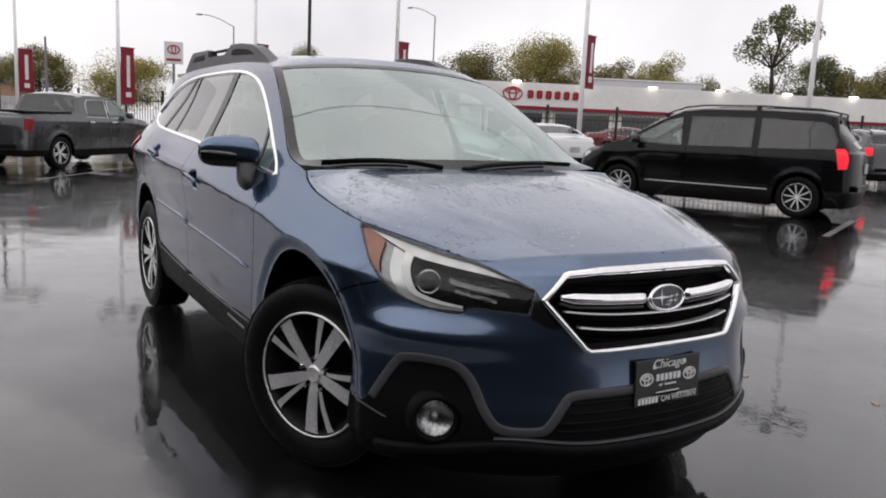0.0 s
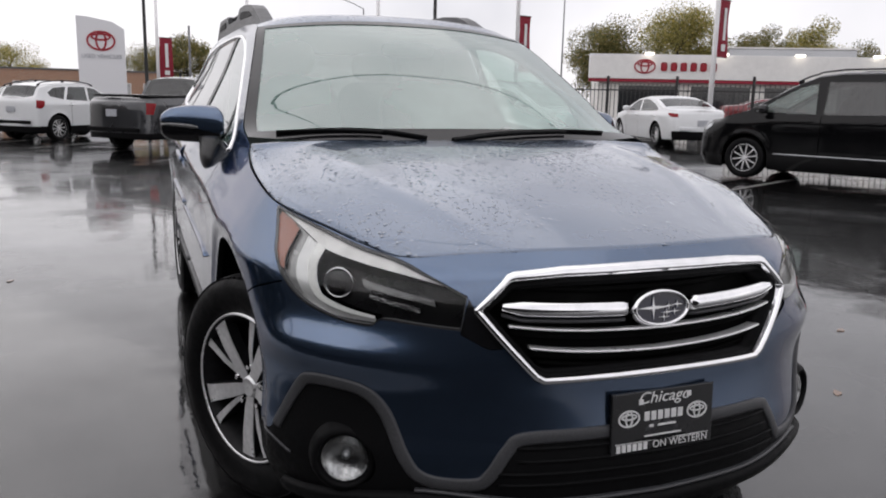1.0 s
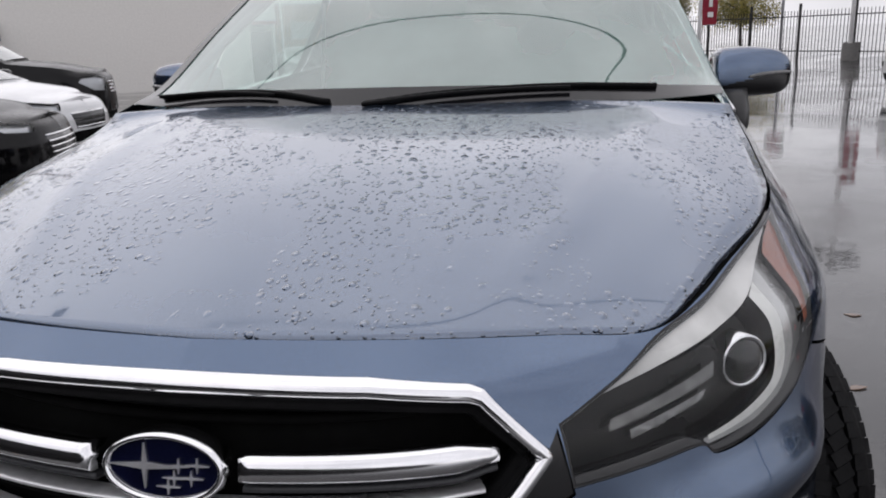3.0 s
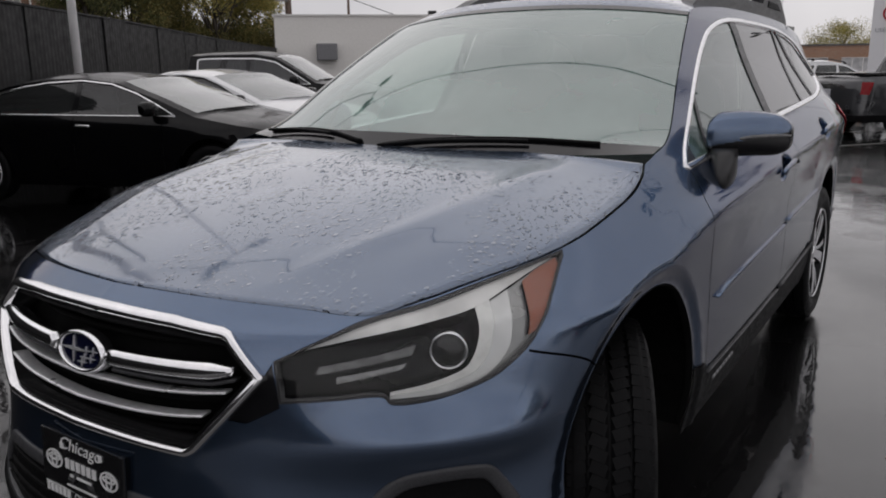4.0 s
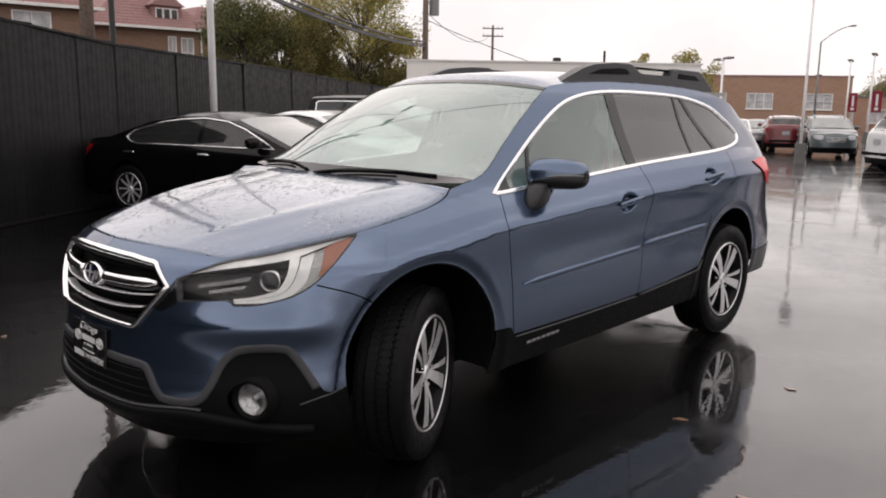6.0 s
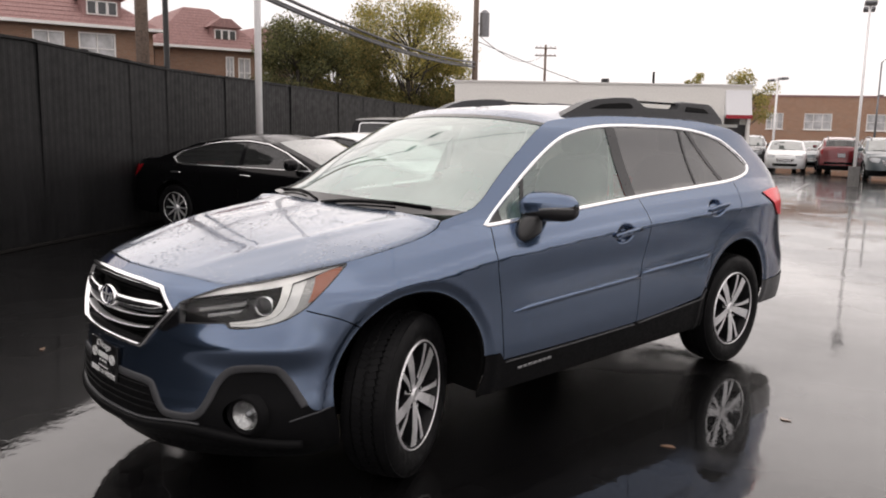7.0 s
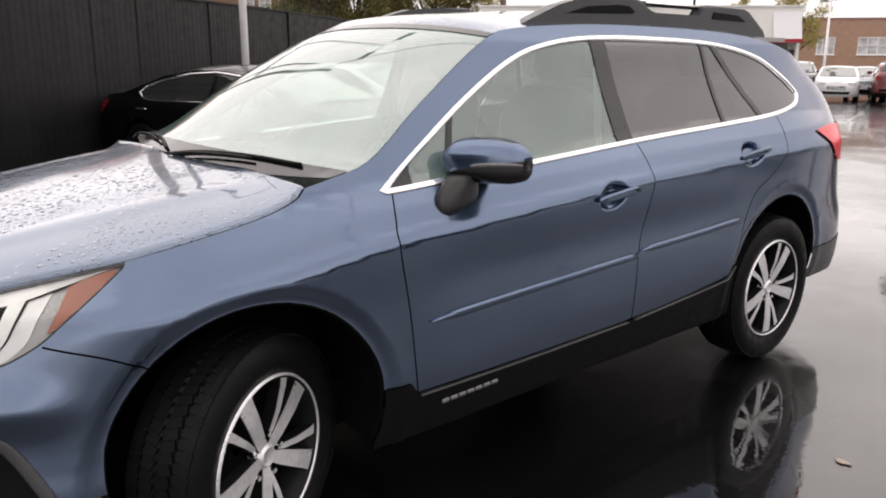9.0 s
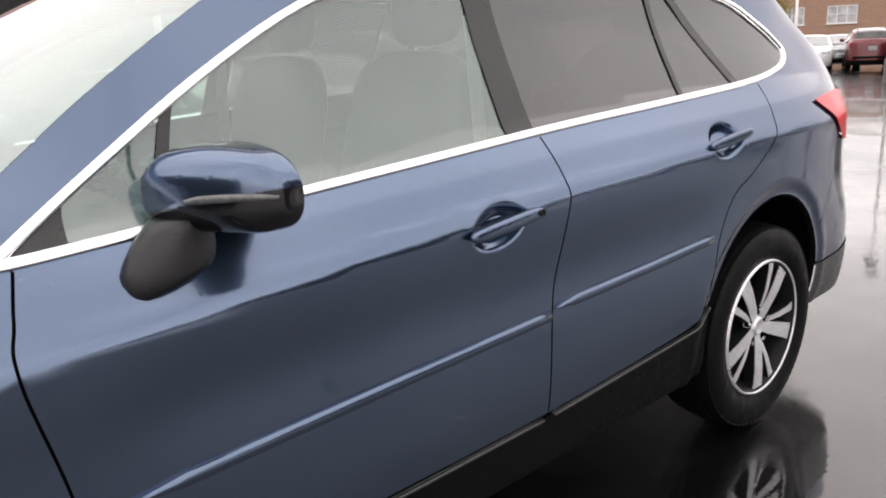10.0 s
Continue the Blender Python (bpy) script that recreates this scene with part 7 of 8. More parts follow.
iron_fence((-41.0, 1.9), (-24.2, 14.0))
iron_fence((-24.0, 14.2), (-4.5, 26.5))


def white_building():
    m, L = frame_of((-18.45, -20.2), (-26.6, -12.0))
    b = thing("white_building", "plain white flat-roofed building beyond the fence", "building", m)
    wall_with_openings("wall", L, 3.18, 0.3, [(L - 1.0, L - 0.12, -0.6, 2.0)], M["white_wall"], b)
    part("coping", bm_box((L + 0.1, 0.4, 0.06), pose(L / 2, 0.15, 3.21)), M["white_trim"], b)
    part("gate", bm_box((0.88, 0.05, 2.2), pose(L - 0.56, 0.2, 0.6)), M["iron"], b, "black metal gate")
    part("awning", bm_prism([(0, 0), (0, 0.98), (-0.32, 0.0)], 0.98, pose(L - 0.53, 0, 2.05) @ pose(0, 0, 0, 90, 0, 90)), M["pale_sign"], b, "pale awning with a red edge")
    part("awning_edge", bm_box((1.0, 0.03, 0.14), pose(L - 0.53, -0.33, 2.0)), M["red_sign"], b)
    part("side_wall", bm_box((0.3, 12, 3.18), pose(0.15, 6.3, 1.59)), M["white_wall"], b)
    part("end_wall", bm_box((0.3, 12, 3.18), pose(L - 0.15, 6.3, 1.59)), M["white_wall"], b)
    part("roof", bm_box((L, 12, 0.15), pose(L / 2, 6.3, 3.0)), M["concrete"], b)
    part("roof_vent", bm_box((0.3, 0.3, 0.28), pose(L * 0.52, 1.0, 3.3), bevel=0.03), M["iron"], b, "dark roof vent")
    part("roof_pipe", bm_tube((L * 0.69, 1.2, 3.2), (L * 0.69, 1.2, 3.75), 0.05, 0.05), M["iron"], b)
    part("wall_unit", bm_box((0.75, 0.35, 0.6), pose(L * 0.16, -0.2, 1.9), bevel=0.03), M["pole_grey"], b, "grey air conditioner on the wall")


white_building()


def brick_building():
    m, L = frame_of((-57.0, -33.0), (-67.0, -19.0))
    b = thing("brick_building", "low brown brick building behind the far row of cars", "building", m)
    holes = [(L - 11.05, L - 9.75, 1.6, 2.9), (L - 8.15, L - 6.05, 1.6, 2.9), (L - 3.5, L - 1.4, 1.6, 2.9)]
    wall_with_openings("wall", L, 4.2, 0.35, holes, M["brick"], b)
    for h in holes:
        window_in(b, *h, panes=3, rows=2)
    part("coping", bm_box((L + 0.1, 0.5, 0.15), pose(L / 2, 0.2, 4.27)), M["shingle"], b)
    part("side_wall", bm_box((0.35, 18, 4.2), pose(L - 0.17, 9.35, 2.1)), M["brick"], b)
    part("roof", bm_box((L, 18, 0.15), pose(L / 2, 9.3, 4.0)), M["concrete"], b)
    part("roof_vent", bm_box((0.4, 0.4, 0.3), pose(L - 1.8, 3, 4.4)), M["iron"], b)


brick_building()


def shop_row():
    m, L = frame_of((-88.0, -30.0), (-96.0, 6.0))
    b = thing("shop_row", "low tan brick shops across the street", "building", m)
    holes = [(1.5 + 4.4 * k, 4.6 + 4.4 * k, 0.3, 1.8) for k in range(8)]
    wall_with_openings("wall", L, 3.0, 0.35, holes, M["brick"], b)
    for h in holes:
        window_in(b, *h, panes=3, rows=1)
    part("coping", bm_box((L + 0.2, 0.5, 0.18), pose(L / 2, 0.15, 3.09)), M["concrete"], b)
    part("roof", bm_box((L, 10, 0.15), pose(L / 2, 5.3, 2.85)), M["concrete"], b)


shop_row()


def house(name_label, m, w, d, eave, ridge, dormer, wins):
    """A two-storey house with a hipped shingle roof, its front along x at y = 0."""
    h = thing("house", name_label, "house", m, "houses behind the fence")
    wall_with_openings("wall", w, eave, 0.3, wins, M["brick_dark"], h)
    for q in wins:
        window_in(h, *q, panes=2, rows=2)
    for x in (0.15, w - 0.15):
        part("side_wall", bm_box((0.3, d, eave), pose(x, d / 2 + 0.3, eave / 2)), M["brick_dark"], h)
    o = 0.45
    base = [(-o, -o), (w + o, -o), (w + o, d + o), (-o, d + o)]
    run = min(w, d) * 0.38
    tops = [(run, run), (w - run, run), (w - run, d - run), (run, d - run)]
    v = [(x, y, eave) for x, y in base] + [(x, y, ridge) for x, y in tops]
    part("roof", bm_from(v, [(0, 1, 5, 4), (1, 2, 6, 5), (2, 3, 7, 6), (3, 0, 4, 7), (4, 5, 6, 7), (3, 2, 1, 0)]), M["shingle"], h, "weathered red shingle roof")
    for k in range(1, 14):
        s = k / 14
        a, b = Vector(v[0]).lerp(Vector(v[4]), s), Vector(v[1]).lerp(Vector(v[5]), s)
        part("shingle_course", bm_box(((b - a).length, 0.03, 0.016), Matrix.Translation((a + b) / 2 + Vector((0, -0.01, 0.006)))), M["shingle"], h)
    part("gutter", bm_box((w + 2 * o + 0.1, 0.12, 0.14), pose(w / 2, -o - 0.05, eave)), M["white_trim"], h, "white gutter")
    part("downpipe", bm_tube((w - 0.4, -0.1, 0), (w - 0.4, -0.1, eave), 0.05, 0.05), M["white_trim"], h)
    dx, dw = dormer
    dz = eave + (ridge - eave) * 0.15
    dm = thing("dormer", "", "")
    dm.parent = h
    part("dormer_wall", bm_box((dw, 1.6, 1.0), pose(dx, 1.1, dz + 0.4)), M["shingle"], dm)
    part("dormer_roof", bm_prism([(-dw / 2 - 0.2, 0), (dw / 2 + 0.2, 0), (dw * 0.2, 0.5), (-dw * 0.2, 0.5)], 2.2, pose(dx, 1.2, dz + 0.9) @ pose(0, 0, 0, 90, 0, 0)), M["shingle"], dm)
    for k in range(3):
        x = dx - dw * 0.40 + dw * 0.8 * (k + 0.5) / 3
        part("dormer_frame", bm_box((dw * 0.26, 0.06, 0.66), pose(x, 0.28, dz + 0.45)), M["white_trim"], dm)
        part("dormer_pane", bm_box((dw * 0.19, 0.03, 0.54), pose(x, 0.245, dz + 0.45)), M["dark_window"], dm)
    return h


m1, _ = frame_of((-2.6, -37.6), (-13.0, -36.2))
house("brown brick house with a red shingle roof and white windows", m1 @ pose(0, 0, 0), 10.5, 11, 5.72, 8.9, (8.25, 1.75), [(1.4, 3.2, 4.0, 5.45), (5.15, 6.5, 4.0, 5.42), (7.1, 8.75, 4.0, 5.46)])
m2, _ = frame_of((-15.0, -40.8), (-21.2, -40.0))
house("brick house with a hipped red roof and a dormer", m2, 6.3, 11, 5.5, 8.0, (4.1, 1.6), [(4.0, 4.5, 3.4, 5.13), (4.75, 5.5, 3.4, 5.1)])
m3, _ = frame_of((-21.8, -43.5), (-27.8, -43.5))
house("further brick house with a dark roof", m3, 6.0, 10, 5.2, 7.6, (2.6, 1.6), [(1.0, 2.0, 3.0, 4.6), (3.4, 4.4, 3.0, 4.6)])


# ---- poles, banners and signs ----
def light_pole(x, y, height, heads, label, banner=True, base=True, r=0.075, turn=0.0, banner_z=(2.0, 4.2), head=1.0, head_turn=0.0):
    p = thing("lamp_post", label, "lamp post", pose(x, y, ground_z(x, y), 0, 0, turn), "white lamp posts of the lot")
    part("pole", bm_tube((0, 0, 0.0), (0, 0, height), r, r * 0.7, 14), M["pole_white"], p, smooth=True)
    if base:
        part("footing", bm_tube((0, 0, 0), (0, 0, 0.65), r * 3.4, r * 3.3, 20), M["concrete"], p, "concrete footing")
    for k in range(heads):
        a = 2 * math.pi * k / heads + radians(head_turn)
        arm = Vector((math.cos(a), math.sin(a), 0))
        part("lamp_arm", bm_tube(Vector((0, 0, height - 0.05)), arm * 0.45 * head + Vector((0, 0, height)), 0.03, 0.03, 8), M["pole_white"], p)
        part("lamp_head", bm_box((0.62 * head, 0.36 * head, 0.11 * head), Matrix.Translation(arm * 0.72 * head + Vector((0, 0, height))) @ Matrix.Rotation(a, 4, "Z"), bevel=0.03), M["pole_grey"], p, "flat grey lamp head")
    if banner:
        z0, z1 = banner_z
        b = thing("banner", "", "")
        b.parent = p
        tagged(b, "dark red banner with pale lettering bars")
        bm = bmesh.new()
        n = 10
        for s in (0.006, -0.006):
            vs = [[bm.verts.new((0.10 + 0.62 * i / 3, s + 0.03 * math.sin(3 * z + i), z)) for i in range(4)] for z in np.linspace(z0, z1, n)]
            for r0, r1 in zip(vs[:-1], vs[1:]):
                for i in range(3):
                    bm.faces.new((r0[i], r0[i + 1], r1[i + 1], r1[i]))
        part("banner_cloth", bm, M["banner"], b, smooth=True)
        for z in (z0, z1):
            part("banner_rod", bm_tube((0, 0, z), (0.76, 0, z), 0.016, 0.016, 8), M["pole_grey"], b)
        for y0 in (-0.045, 0.045):
            for z, w, h in ((z0 + (z1 - z0) * 0.58, 0.15, (z1 - z0) * 0.56), (z0 + (z1 - z0) * 0.17, 0.24, 0.20)):
                part("banner_bar", bm_box((w, 0.004, h), pose(0.42, y0, z), bevel=0), M["letter_white"], b)
    return p


POLE = "tall white lamp post with a red banner"
for x, y, z0, z1 in ((-11.2, 20.3, 0, 0), (-16.3, 15.7, 2.6, 4.3), (-24.2, 13.0, 2.2, 4.3), (-30.1, 9.3, 2.2, 4.3), (-31.4, 4.0, 1.75, 4.05), (-36.0, 0.6, 2.1, 4.0)):
    light_pole(x, y, 11.6 if x == -24.2 else 7.7, 4, POLE if z1 else "tall white lamp post with four flat heads", banner=z1 > 0, turn=111, banner_z=(z0, z1), head=1.05, r=0.085)
light_pole(-31.0, 9.6, 8.2, 4, "tall white lamp post with four flat heads", banner=False, head=1.05, turn=75, r=0.09)
light_pole(-24.3, -7.1, 5.75, 2, "white double-headed lamp post on a concrete footing", banner=False, turn=22, r=0.052)
light_pole(-37.0, -16.0, 4.5, 2, "white double-headed lamp post", banner=False, turn=45, r=0.07)
for x, y in ((-63.5, -18.2), (-57.2, -14.7), (-50.8, -11.5), (-44.4, -8.1)):
    light_pole(x, y, 5.9, 2, "white lamp post with a red banner", banner=True, turn=100, r=0.08, banner_z=(2.0, 3.45), head_turn=-86)
light_pole(-3.51, -9.08, 9.0, 2, "white lamp post behind the black sedan", banner=False, base=False, r=0.064)


def pylon():
    p = thing("pylon_sign", "tall white pylon sign with a red emblem", "sign", pose(-36.0, -1.75, 0, 0, 0, 88))
    o = [(-0.98, -0.6), (0.98, -0.6), (0.98, 3.85), (0.5, 4.15), (-0.5, 4.32), (-0.98, 4.36)]
    part("panel", bm_prism(o, 0.5, pose(0, 0, 0, 90, 0, 0), bevel=0.03), M["pale_sign"], p)
    t = np.linspace(0, 2 * math.pi, 48, endpoint=False)
    for rx, rz, dz in ((0.60, 0.44, 0), (0.24, 0.42, 0), (0.42, 0.17, 0.17)):
        v = [((rx - q) * math.cos(a), y, 3.3 + dz + (rz - q) * math.sin(a)) for y, q in ((-0.25, 0), (-0.28, 0), (-0.28, 0.085), (-0.25, 0.085)) for a in t]
        part("emblem_ring", bm_from(v, [(r * 48 + k, r * 48 + (k + 1) % 48, (r + 1) * 48 + (k + 1) % 48, (r + 1) * 48 + k) for r in range(3) for k in range(48)]), M["red_sign"], p, "red emblem ring")
    cu = bpy.data.curves.new("lettering", "FONT")
    cu.body, cu.size, cu.align_x, cu.extrude = "USED VEHICLES", 0.24, "CENTER", 0.006
    tmp = bpy.data.objects.new("lettering", cu)
    me = bpy.data.meshes.new_from_object(tmp)
    bpy.data.objects.remove(tmp)
    me.materials.append(M["grey_letter"])
    ob = new("lettering", me)
    ob.parent = p
    ob.matrix_basis = pose(0, -0.262, 2.55, 90, 0, 0)


pylon()


def small_sign():
    p = thing("post_sign", "small white sign with a red emblem on a post", "sign", pose(-54.0, 11.4, 0, 0, 0, 78))
    part("post", bm_tube((0, 0, -0.6), (0, 0, 4.4), 0.09, 0.09), M["pole_grey"], p)
    part("panel", bm_box((1.25, 0.25, 1.5), pose(0, 0, 5.1), bevel=0.03), M["pale_sign"], p)
    t = np.linspace(0, 2 * math.pi, 32, endpoint=False)
    for rx, rz in ((0.42, 0.32), (0.17, 0.30)):
        v = [((rx - q) * math.cos(a), y, 5.3 + (rz - q) * math.sin(a)) for y, q in ((-0.125, 0), (-0.15, 0), (-0.15, 0.08), (-0.125, 0.08)) for a in t]
        part("emblem_ring", bm_from(v, [(r * 32 + k, r * 32 + (k + 1) % 32, (r + 1) * 32 + (k + 1) % 32, (r + 1) * 32 + k) for r in range(3) for k in range(32)]), M["red_sign"], p)
    part("sign_bar", bm_box((0.95, 0.03, 0.16), pose(0, -0.135, 4.62)), M["red_sign"], p)


small_sign()


def utility_pole(x, y, height, turn, arms=2, can=False, label="weathered wooden utility pole with cross-arms", r=0.17):
    p = thing("utility_pole", label, "utility pole", pose(x, y, 0, 0, 0, turn))
    part("pole", bm_tube((0, 0, -0.6), (0, 0, height), r, r * 0.72, 14), M["wood_pole"], p, smooth=True)
    for k in range(arms):
        z = height - 0.35 - 0.8 * k
        part("cross_arm", bm_box((2.3, 0.10, 0.12), pose(0, 0.1, z)), M["wood_pole"], p)
        for s in (-1.0, -0.55, 0.55, 1.0):
            part("insulator", bm_tube((s, 0.1, z + 0.06), (s, 0.1, z + 0.24), 0.04, 0.03, 8), M["pole_grey"], p)
    if can:
        part("transformer", bm_tube((-0.42, 0, height - 3.2), (-0.42, 0, height - 2.1), 0.24, 0.24, 20), M["pole_grey"], p, "grey transformer can")
        part("transformer_cap", bm_tube((-0.42, 0, height - 2.1), (-0.42, 0, height - 1.95), 0.24, 0.08, 20), M["pole_grey"], p)
        part("bracket", bm_box((0.3, 0.08, 0.08), pose(-0.15, 0, height - 2.6)), M["pole_grey"], p)
    return p


utility_pole(-24.8, -25.6, 9.0, -40, 1, True, "wooden utility pole carrying a grey transformer")
utility_pole(-64.7, -55.5, 10.2, -40, 2)
utility_pole(-2.24, -10.85, 9.5, 30, 0, False, "weathered wooden pole behind the fence", 0.125)
part_pole = thing("steel_pole", "thin dark steel pole behind the fence", "pole", pose(-3.0, -11.6, 0))
part("pole", bm_tube((0, 0, 0), (0, 0, 8.0), 0.055, 0.05), M["iron"], part_pole)


def cable(a, b, sag, r=0.018, label="black overhead cable between poles"):
    a, b = Vector(a), Vector(b)
    pts = [a.lerp(b, k / 20) - Vector((0, 0, 4 * sag * (k / 20) * (1 - k / 20))) for k in range(21)]
    return tagged(part("cable", rope(pts, r), M["cable_grey"], None, smooth=True), label, "cable", "overhead cables")


for dz, off in ((0.0, 0.0), (-0.35, 0.1), (-0.6, 0.0)):
    cable((-24.8 + off, -25.6, 4.55 + dz * 0.35), (-2.16 + off, -10.85, 4.8 + dz * 0.35), 0.45, 0.045 if off == 0 else 0.03)
utility_pole(-3.0, 36.0, 9.0, 90, 1, False, "weathered wooden utility pole beyond the lot")
cable((-1.75, -10.9, 7.35), (-3.0, 36.0, 8.0), 0.6, 0.025, "black overhead cable across the lot")
cable((-24.8, -25.6, 6.0), (-64.7, -55.5, 9.4), 1.2, 0.02)
cable((-24.8, -25.6, 5.6), (-30.0, -21.5, 3.3), 0.1, 0.02)


def street_lamp(x, y, height, turn):
    p = thing("street_lamp", "grey street lamp with a curved arm", "lamp post", pose(x, y, 0, 0, 0, turn))
    part("pole", bm_tube((0, 0, -0.6), (0, 0, height - 0.6), 0.075, 0.05, 12), M["pole_grey"], p, smooth=True)
    pts = [Vector((2.4 * s, 0, height - 0.6 + 0.8 * math.sin(s * 1.5))) for s in np.linspace(0, 1, 9)]
    part("arm", rope(pts, 0.028, 8), M["pole_grey"], p, smooth=True)
    v, f = blob((0.55, 0.22, 0.12), (2.5, 2.5), 16, 10)
    bm = bm_from(v, f)
    bmesh.ops.transform(bm, matrix=Matrix.Translation(pts[-1] + Vector((0.25, 0, 0))), verts=bm.verts)
    part("lamp_head", bm, M["pole_grey"], p, smooth=True)


street_lamp(-55.4, 16.0, 8.0, 230)
street_lamp(-52.0, 31.0, 10.0, 200)
street_lamp(-52.0, -16.5, 6.5, 60)
dark = thing("steel_pole", "tall dark steel pole across the street", "pole", pose(-42.0, 16.5, -0.1))
part("pole", bm_tube((0, 0, 0), (0, 0, 11), 0.12, 0.09), M["iron"], dark)
dark = thing("steel_pole", "tall dark steel pole across the street", "pole", pose(-51.9, 0.6, -0.6))
part("pole", bm_tube((0, 0, 0), (0, 0, 11), 0.12, 0.09), M["iron"], dark)
thin = thing("steel_pole", "thin grey steel pole across the street", "pole", pose(-55.8, 3.6, -0.6))
part("pole", bm_tube((0, 0, 0), (0, 0, 6.2), 0.10, 0.07), M["pole_grey"], thin)


# ---- trees ----
def leaf_material(name, a, b, c):
    m, t, bs = nodes_of(name)
    geo = t.nodes.new("ShaderNodeNewGeometry")
    t.links.new(ramp_node(t, geo.outputs["Random Per Island"], [(0.0, a), (0.5, b), (1.0, c)]), bs.inputs["Base Color"])
    bs.inputs["Roughness"].default_value = 0.6
    bs.inputs["Specular IOR Level"].default_value = 0.25
    # thin leaves: a third of the light goes through
    out = t.nodes["Material Output"]
    thin, mix = t.nodes.new("ShaderNodeBsdfTranslucent"), node(t, "ShaderNodeMixShader", Fac=0.38)
    t.links.new(bs.inputs["Base Color"].links[0].from_socket, thin.inputs["Color"])
    t.links.new(bs.outputs[0], mix.inputs[1])
    t.links.new(thin.outputs[0], mix.inputs[2])
    t.links.new(mix.outputs[0], out.inputs["Surface"])
    return m


M["bark"] = plain("tree_bark", (0.06, 0.05, 0.042), 0.9, grain=0.9, scale=18, spread=0.4)
M["leaf_green"] = leaf_material("autumn_green_leaves", (0.075, 0.085, 0.035), (0.18, 0.175, 0.065), (0.36, 0.28, 0.10))
M["leaf_yellow"] = leaf_material("yellowing_leaves", (0.15, 0.16, 0.055), (0.34, 0.31, 0.10), (0.54, 0.42, 0.13))
M["leaf_dark"] = leaf_material("dark_green_leaves", (0.055, 0.065, 0.033), (0.135, 0.145, 0.065), (0.27, 0.25, 0.10))


def tree(x, y, height, spread, leaf, seed, leaves=5200, trunk=0.28, low=0.25, size=0.20, clumps=34, label="broad tree turning yellow in autumn", puff=0.13):
    """A trunk that forks into limbs, each ending in a clump of leaves; the clumps fill an uneven crown."""
    rng = random.Random(seed)
    root = thing("tree", label, "tree", pose(x, y, 0, 0, 0, rng.uniform(0, 360)), "trees round the lot")
    bm = bmesh.new()
    z0, z1 = height * low, height
    mid, rz = (z0 + z1) / 2, (z1 - z0) / 2
    centres = []
    while len(centres) < clumps:
        p = Vector((rng.uniform(-1, 1), rng.uniform(-1, 1), rng.uniform(-1, 1)))
        if not 0.35 < p.length < 1.0:
            continue
        reach = 0.80 + 0.20 * noise.noise(p * 2.1 + Vector((seed, 0, 0)))
        centres.append((Vector((p.x * spread / 2 * reach, p.y * spread / 2 * reach, mid + p.z * rz * reach * 0.9)), rng.uniform(0.7, 1.3)))
    joints = [Vector((rng.uniform(-0.04, 0.04) * height * s, rng.uniform(-0.04, 0.04) * height * s, height * (0.05 + 0.78 * s))) for s in (0, 0.25, 0.45, 0.65, 0.85, 1.0)]
    joints[0] = Vector((0, 0, -0.65))
    for k in range(5):
        bm_tube(joints[k], joints[k + 1], trunk * (1 - 0.16 * k), trunk * (1 - 0.16 * (k + 1)), 9, bm)
    for c, s in centres:
        below = [j for j in joints[1:] if j.z < c.z - 0.1 * height] or [joints[1]]
        j = below[-1] if rng.random() < 0.6 else rng.choice(below)
        knee = j.lerp(c, 0.5) + Vector((rng.uniform(-0.3, 0.3), rng.uniform(-0.3, 0.3), rng.uniform(-0.1, 0.5))) * spread * 0.06
        bm_tube(j, knee, trunk * 0.30, trunk * 0.17, 6, bm)
        bm_tube(knee, c, trunk * 0.17, trunk * 0.06, 6, bm)
    part("trunk", bm, M["bark"], root, smooth=True)
    V, F = [], []
    for k in range(int(leaves * 3.8)):
        c, s = rng.choice(centres)
        d = Vector((rng.gauss(0, 1), rng.gauss(0, 1), rng.gauss(0, 0.7)))
        if d.length > 1.6:
            d *= 1.6 * rng.uniform(0.7, 1.0) / d.length
        p = c + d * spread * puff * 0.86 * s
        n = Vector((rng.uniform(-1, 1), rng.uniform(-1, 1), rng.uniform(-0.6, 1))).normalized()
        q = n.orthogonal().normalized()
        w = n.cross(q)
        ln = size * 1.0 * rng.uniform(0.6, 1.3)
        i = len(V)
        V += [p - q * ln * 0.5, p + w * ln * 0.32 + n * ln * 0.06, p + q * ln * 0.5, p - w * ln * 0.32 + n * ln * 0.06]
        F.append((i, i + 1, i + 2, i + 3))
    crown = raw("crown", V, F, M[leaf], root, smooth=False)
    tagged(crown, "", kind="stuff")
    return root


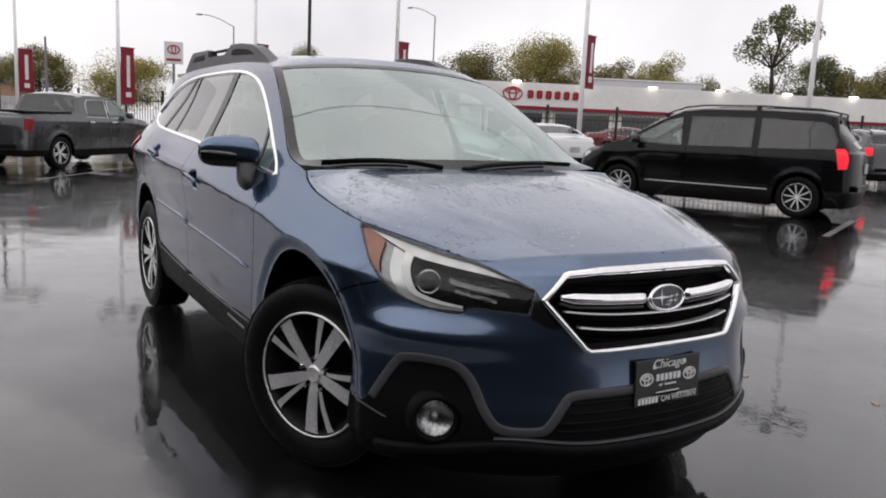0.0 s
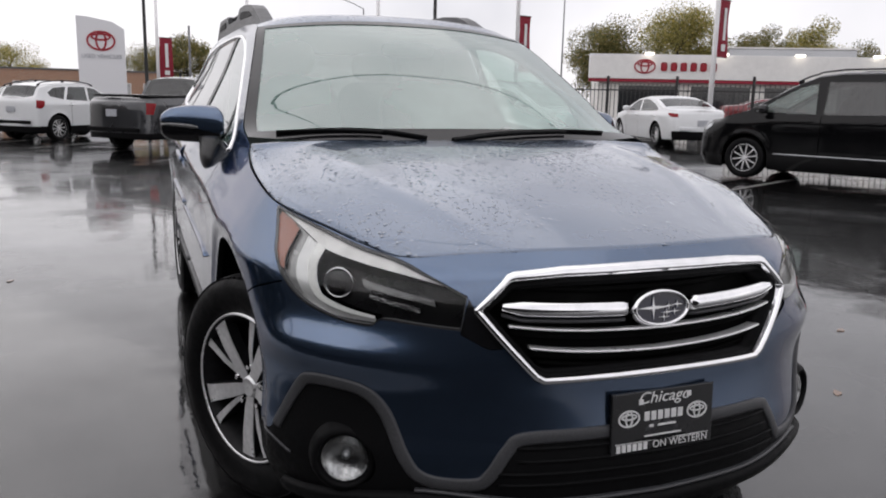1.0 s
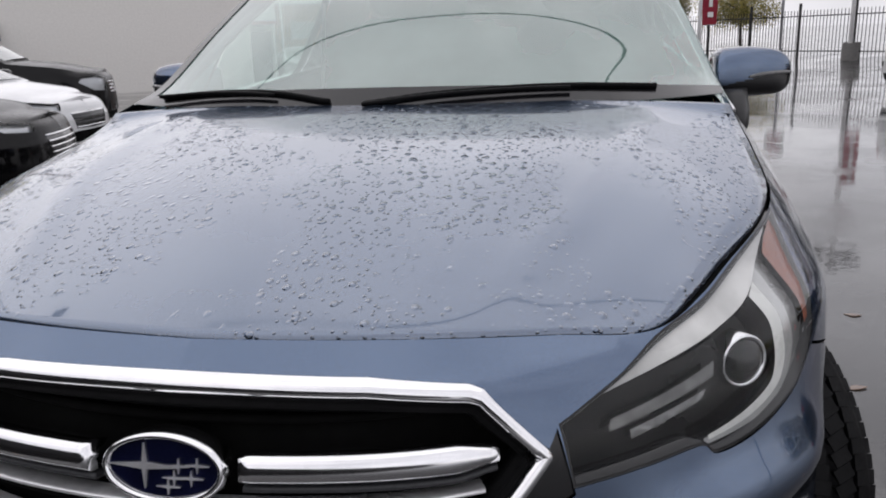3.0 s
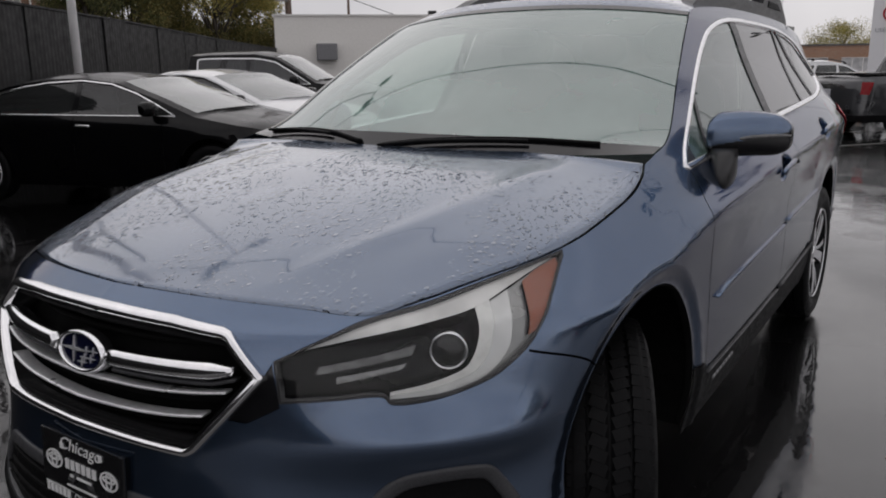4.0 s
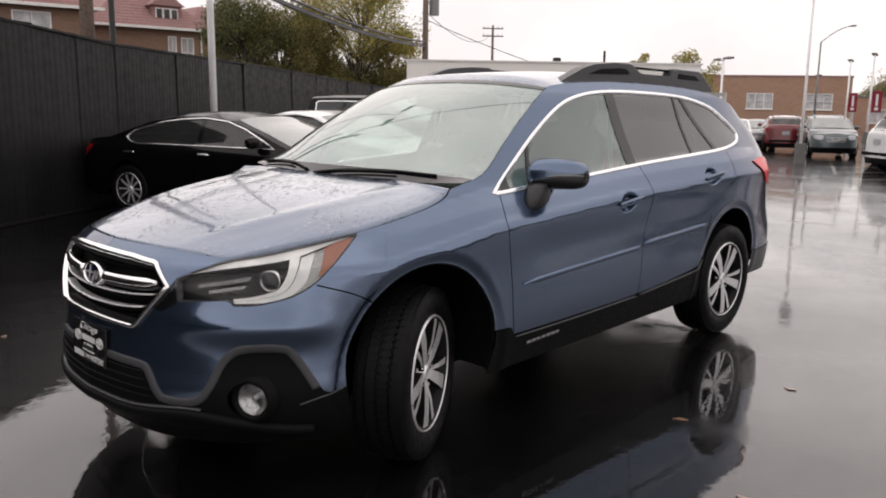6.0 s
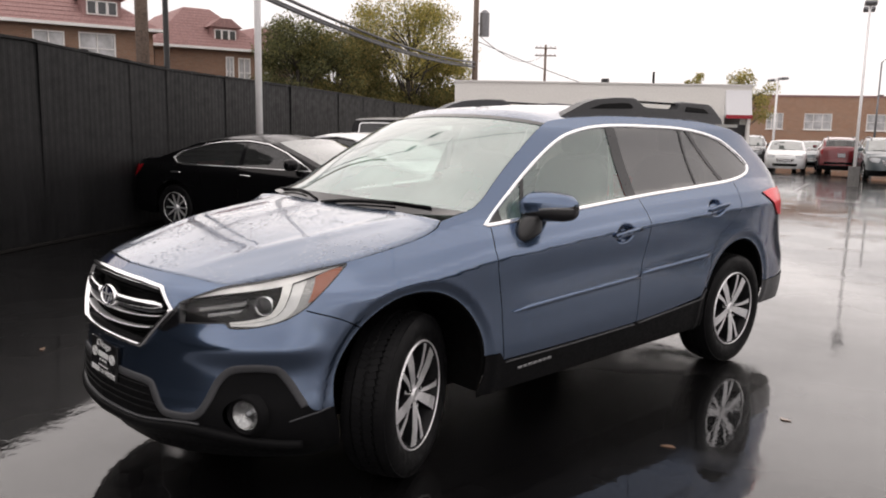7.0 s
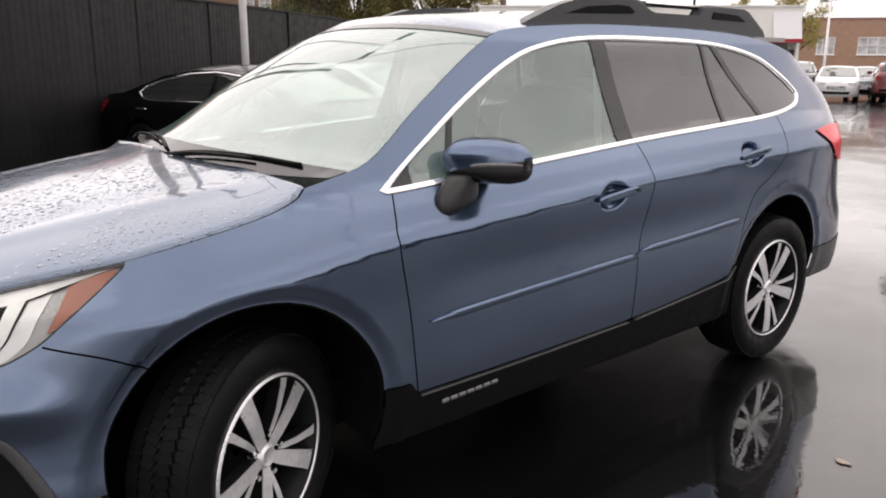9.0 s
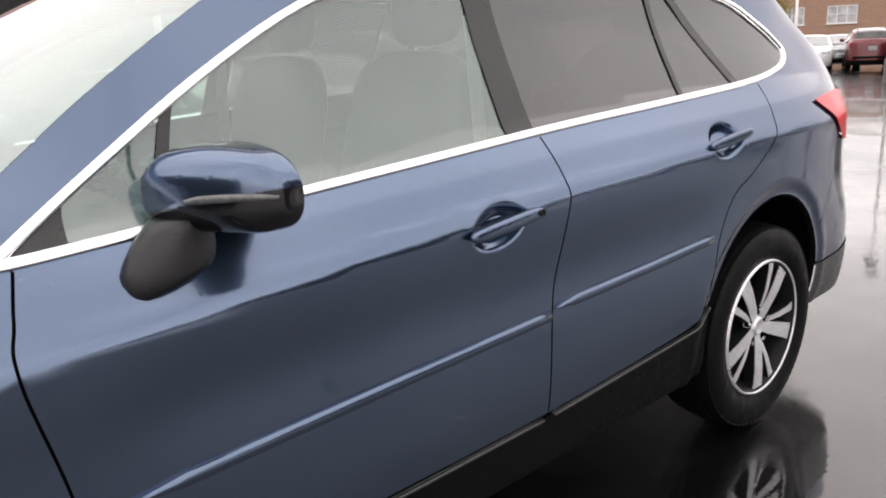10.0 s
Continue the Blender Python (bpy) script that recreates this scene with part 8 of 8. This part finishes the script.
# x, y, height, spread, leaves, count, leaf size, foot of the crown, clumps, puff
TREES = [
    (-16.9, -29.4, 7.0, 4.6, "leaf_dark", 8500, 0.095, 0.10, 46, 0.12), (-19.0, -29.2, 6.9, 4.6, "leaf_green", 8500, 0.095, 0.10, 46, 0.12), (-21.6, -30.4, 6.9, 3.8, "leaf_green", 6000, 0.10, 0.15, 34, 0.12),
    (-22.8, -28.3, 9.0, 7.6, "leaf_yellow", 5800, 0.10, 0.22, 52, 0.085), (-25.6, -29.3, 6.6, 4.8, "leaf_yellow", 3600, 0.10, 0.16, 30, 0.10), (-24.6, -28.6, 4.3, 4.8, "leaf_green", 5600, 0.10, 0.05, 34, 0.13), (-21.4, -28.6, 4.2, 3.6, "leaf_green", 4200, 0.10, 0.05, 28, 0.13), (-28.7, -29.9, 4.6, 2.4, "leaf_green", 2400, 0.10, 0.2, 16, 0.13),
    (-54.3, 36.6, 8.4, 7.6, "leaf_green", 9600, 0.126, 0.12, 40, 0.12), (-52.4, 42.3, 9.6, 8.4, "leaf_yellow", 10400, 0.126, 0.12, 44, 0.12), (-51.6, 46.0, 7.6, 6.0, "leaf_green", 6720, 0.126, 0.12, 34, 0.12), (-50.0, 49.0, 7.9, 6.1, "leaf_green", 6720, 0.126, 0.12, 34, 0.12), (-44.3, 48.6, 7.7, 5.9, "leaf_yellow", 6720, 0.126, 0.12, 34, 0.12),
    (-44.1, 54.2, 6.6, 5.6, "leaf_green", 5760, 0.126, 0.12, 30, 0.12), (-40.5, 56.5, 6.8, 5.6, "leaf_dark", 5760, 0.126, 0.12, 30, 0.12), (-36.2, 57.7, 8.4, 5.4, "leaf_dark", 5760, 0.126, 0.12, 30, 0.12), (-31.9, 58.1, 7.8, 6.4, "leaf_green", 6720, 0.126, 0.12, 34, 0.12), (-27.0, 62.0, 8.0, 7.0, "leaf_green", 6720, 0.126, 0.12, 34, 0.12), (-21.0, 66.0, 7.6, 8.0, "leaf_yellow", 6720, 0.126, 0.12, 34, 0.12),
    (-70.4, 27.1, 8.3, 7.4, "leaf_green", 7360, 0.133, 0.12, 36, 0.12), (-75.0, 12.0, 6.4, 8.0, "leaf_yellow", 6400, 0.133, 0.12, 34, 0.12), (-77.0, 5.0, 6.6, 6.0, "leaf_green", 5760, 0.133, 0.12, 30, 0.12), (-101.0, 3.0, 6.6, 9.5, "leaf_green", 6720, 0.126, 0.12, 34, 0.12),
    (-99.0, -12.0, 6.0, 9.0, "leaf_yellow", 4800, 0.126, 0.12, 34, 0.12), (-98.0, -24.0, 5.6, 9.0, "leaf_green", 6080, 0.163, 0.12, 40, 0.12), (-65.7, -37.5, 6.9, 3.4, "leaf_yellow", 1100, 0.15, 0.4, 14, 0.11), (-50.5, -24.6, 6.2, 4.6, "leaf_yellow", 1700, 0.12, 0.2, 18, 0.10),
]
for i, (tx, ty, th, ts, tl_, tn, size, low, clumps, puff) in enumerate(TREES):
    tree(tx, ty, th, ts, tl_, 100 + i, tn, 0.16, low, size, clumps, {"leaf_green": "broad green tree turning yellow in autumn", "leaf_yellow": "yellowing autumn tree with a thin crown", "leaf_dark": "dark green tree with a dense crown"}[tl_], puff)
tree(-33.8, 48.4, 10.9, 7.0, "leaf_dark", 7, 1250, 0.24, 0.48, 0.17, 12, "tall thin tree with an open crown", 0.085)

# ---- fallen leaves on the wet asphalt ----
M["fallen"] = plain("wet_fallen_leaf", (0.20, 0.12, 0.075), 0.35, coat=0.5)
rng = random.Random(4)
for lx, ly in ((1.35, 1.75), (1.95, 2.0), (2.2, 1.75), (0.75, 1.95), (-0.6, 1.6), (0.2, 1.4), (-1.3, 3.1), (2.7, -1.2), (1.6, -1.6), (2.0, -2.2), (-2.0, -1.9), (0.6, 2.6)):
    o = [(0.03 * (1 + 0.4 * math.sin(3 * a)) * math.cos(a), 0.018 * math.sin(a)) for a in np.linspace(0, 2 * math.pi, 12, endpoint=False)]
    ob = part("fallen_leaf", bm_prism(o, 0.003), M["fallen"], None)
    ob.matrix_world = pose(lx, ly, ground_z(lx, ly) + 0.003, rng.uniform(-4, 4), rng.uniform(-4, 4), rng.uniform(0, 360))
    tagged(ob, "small wet brown leaf on the asphalt", "leaf", "fallen leaves")
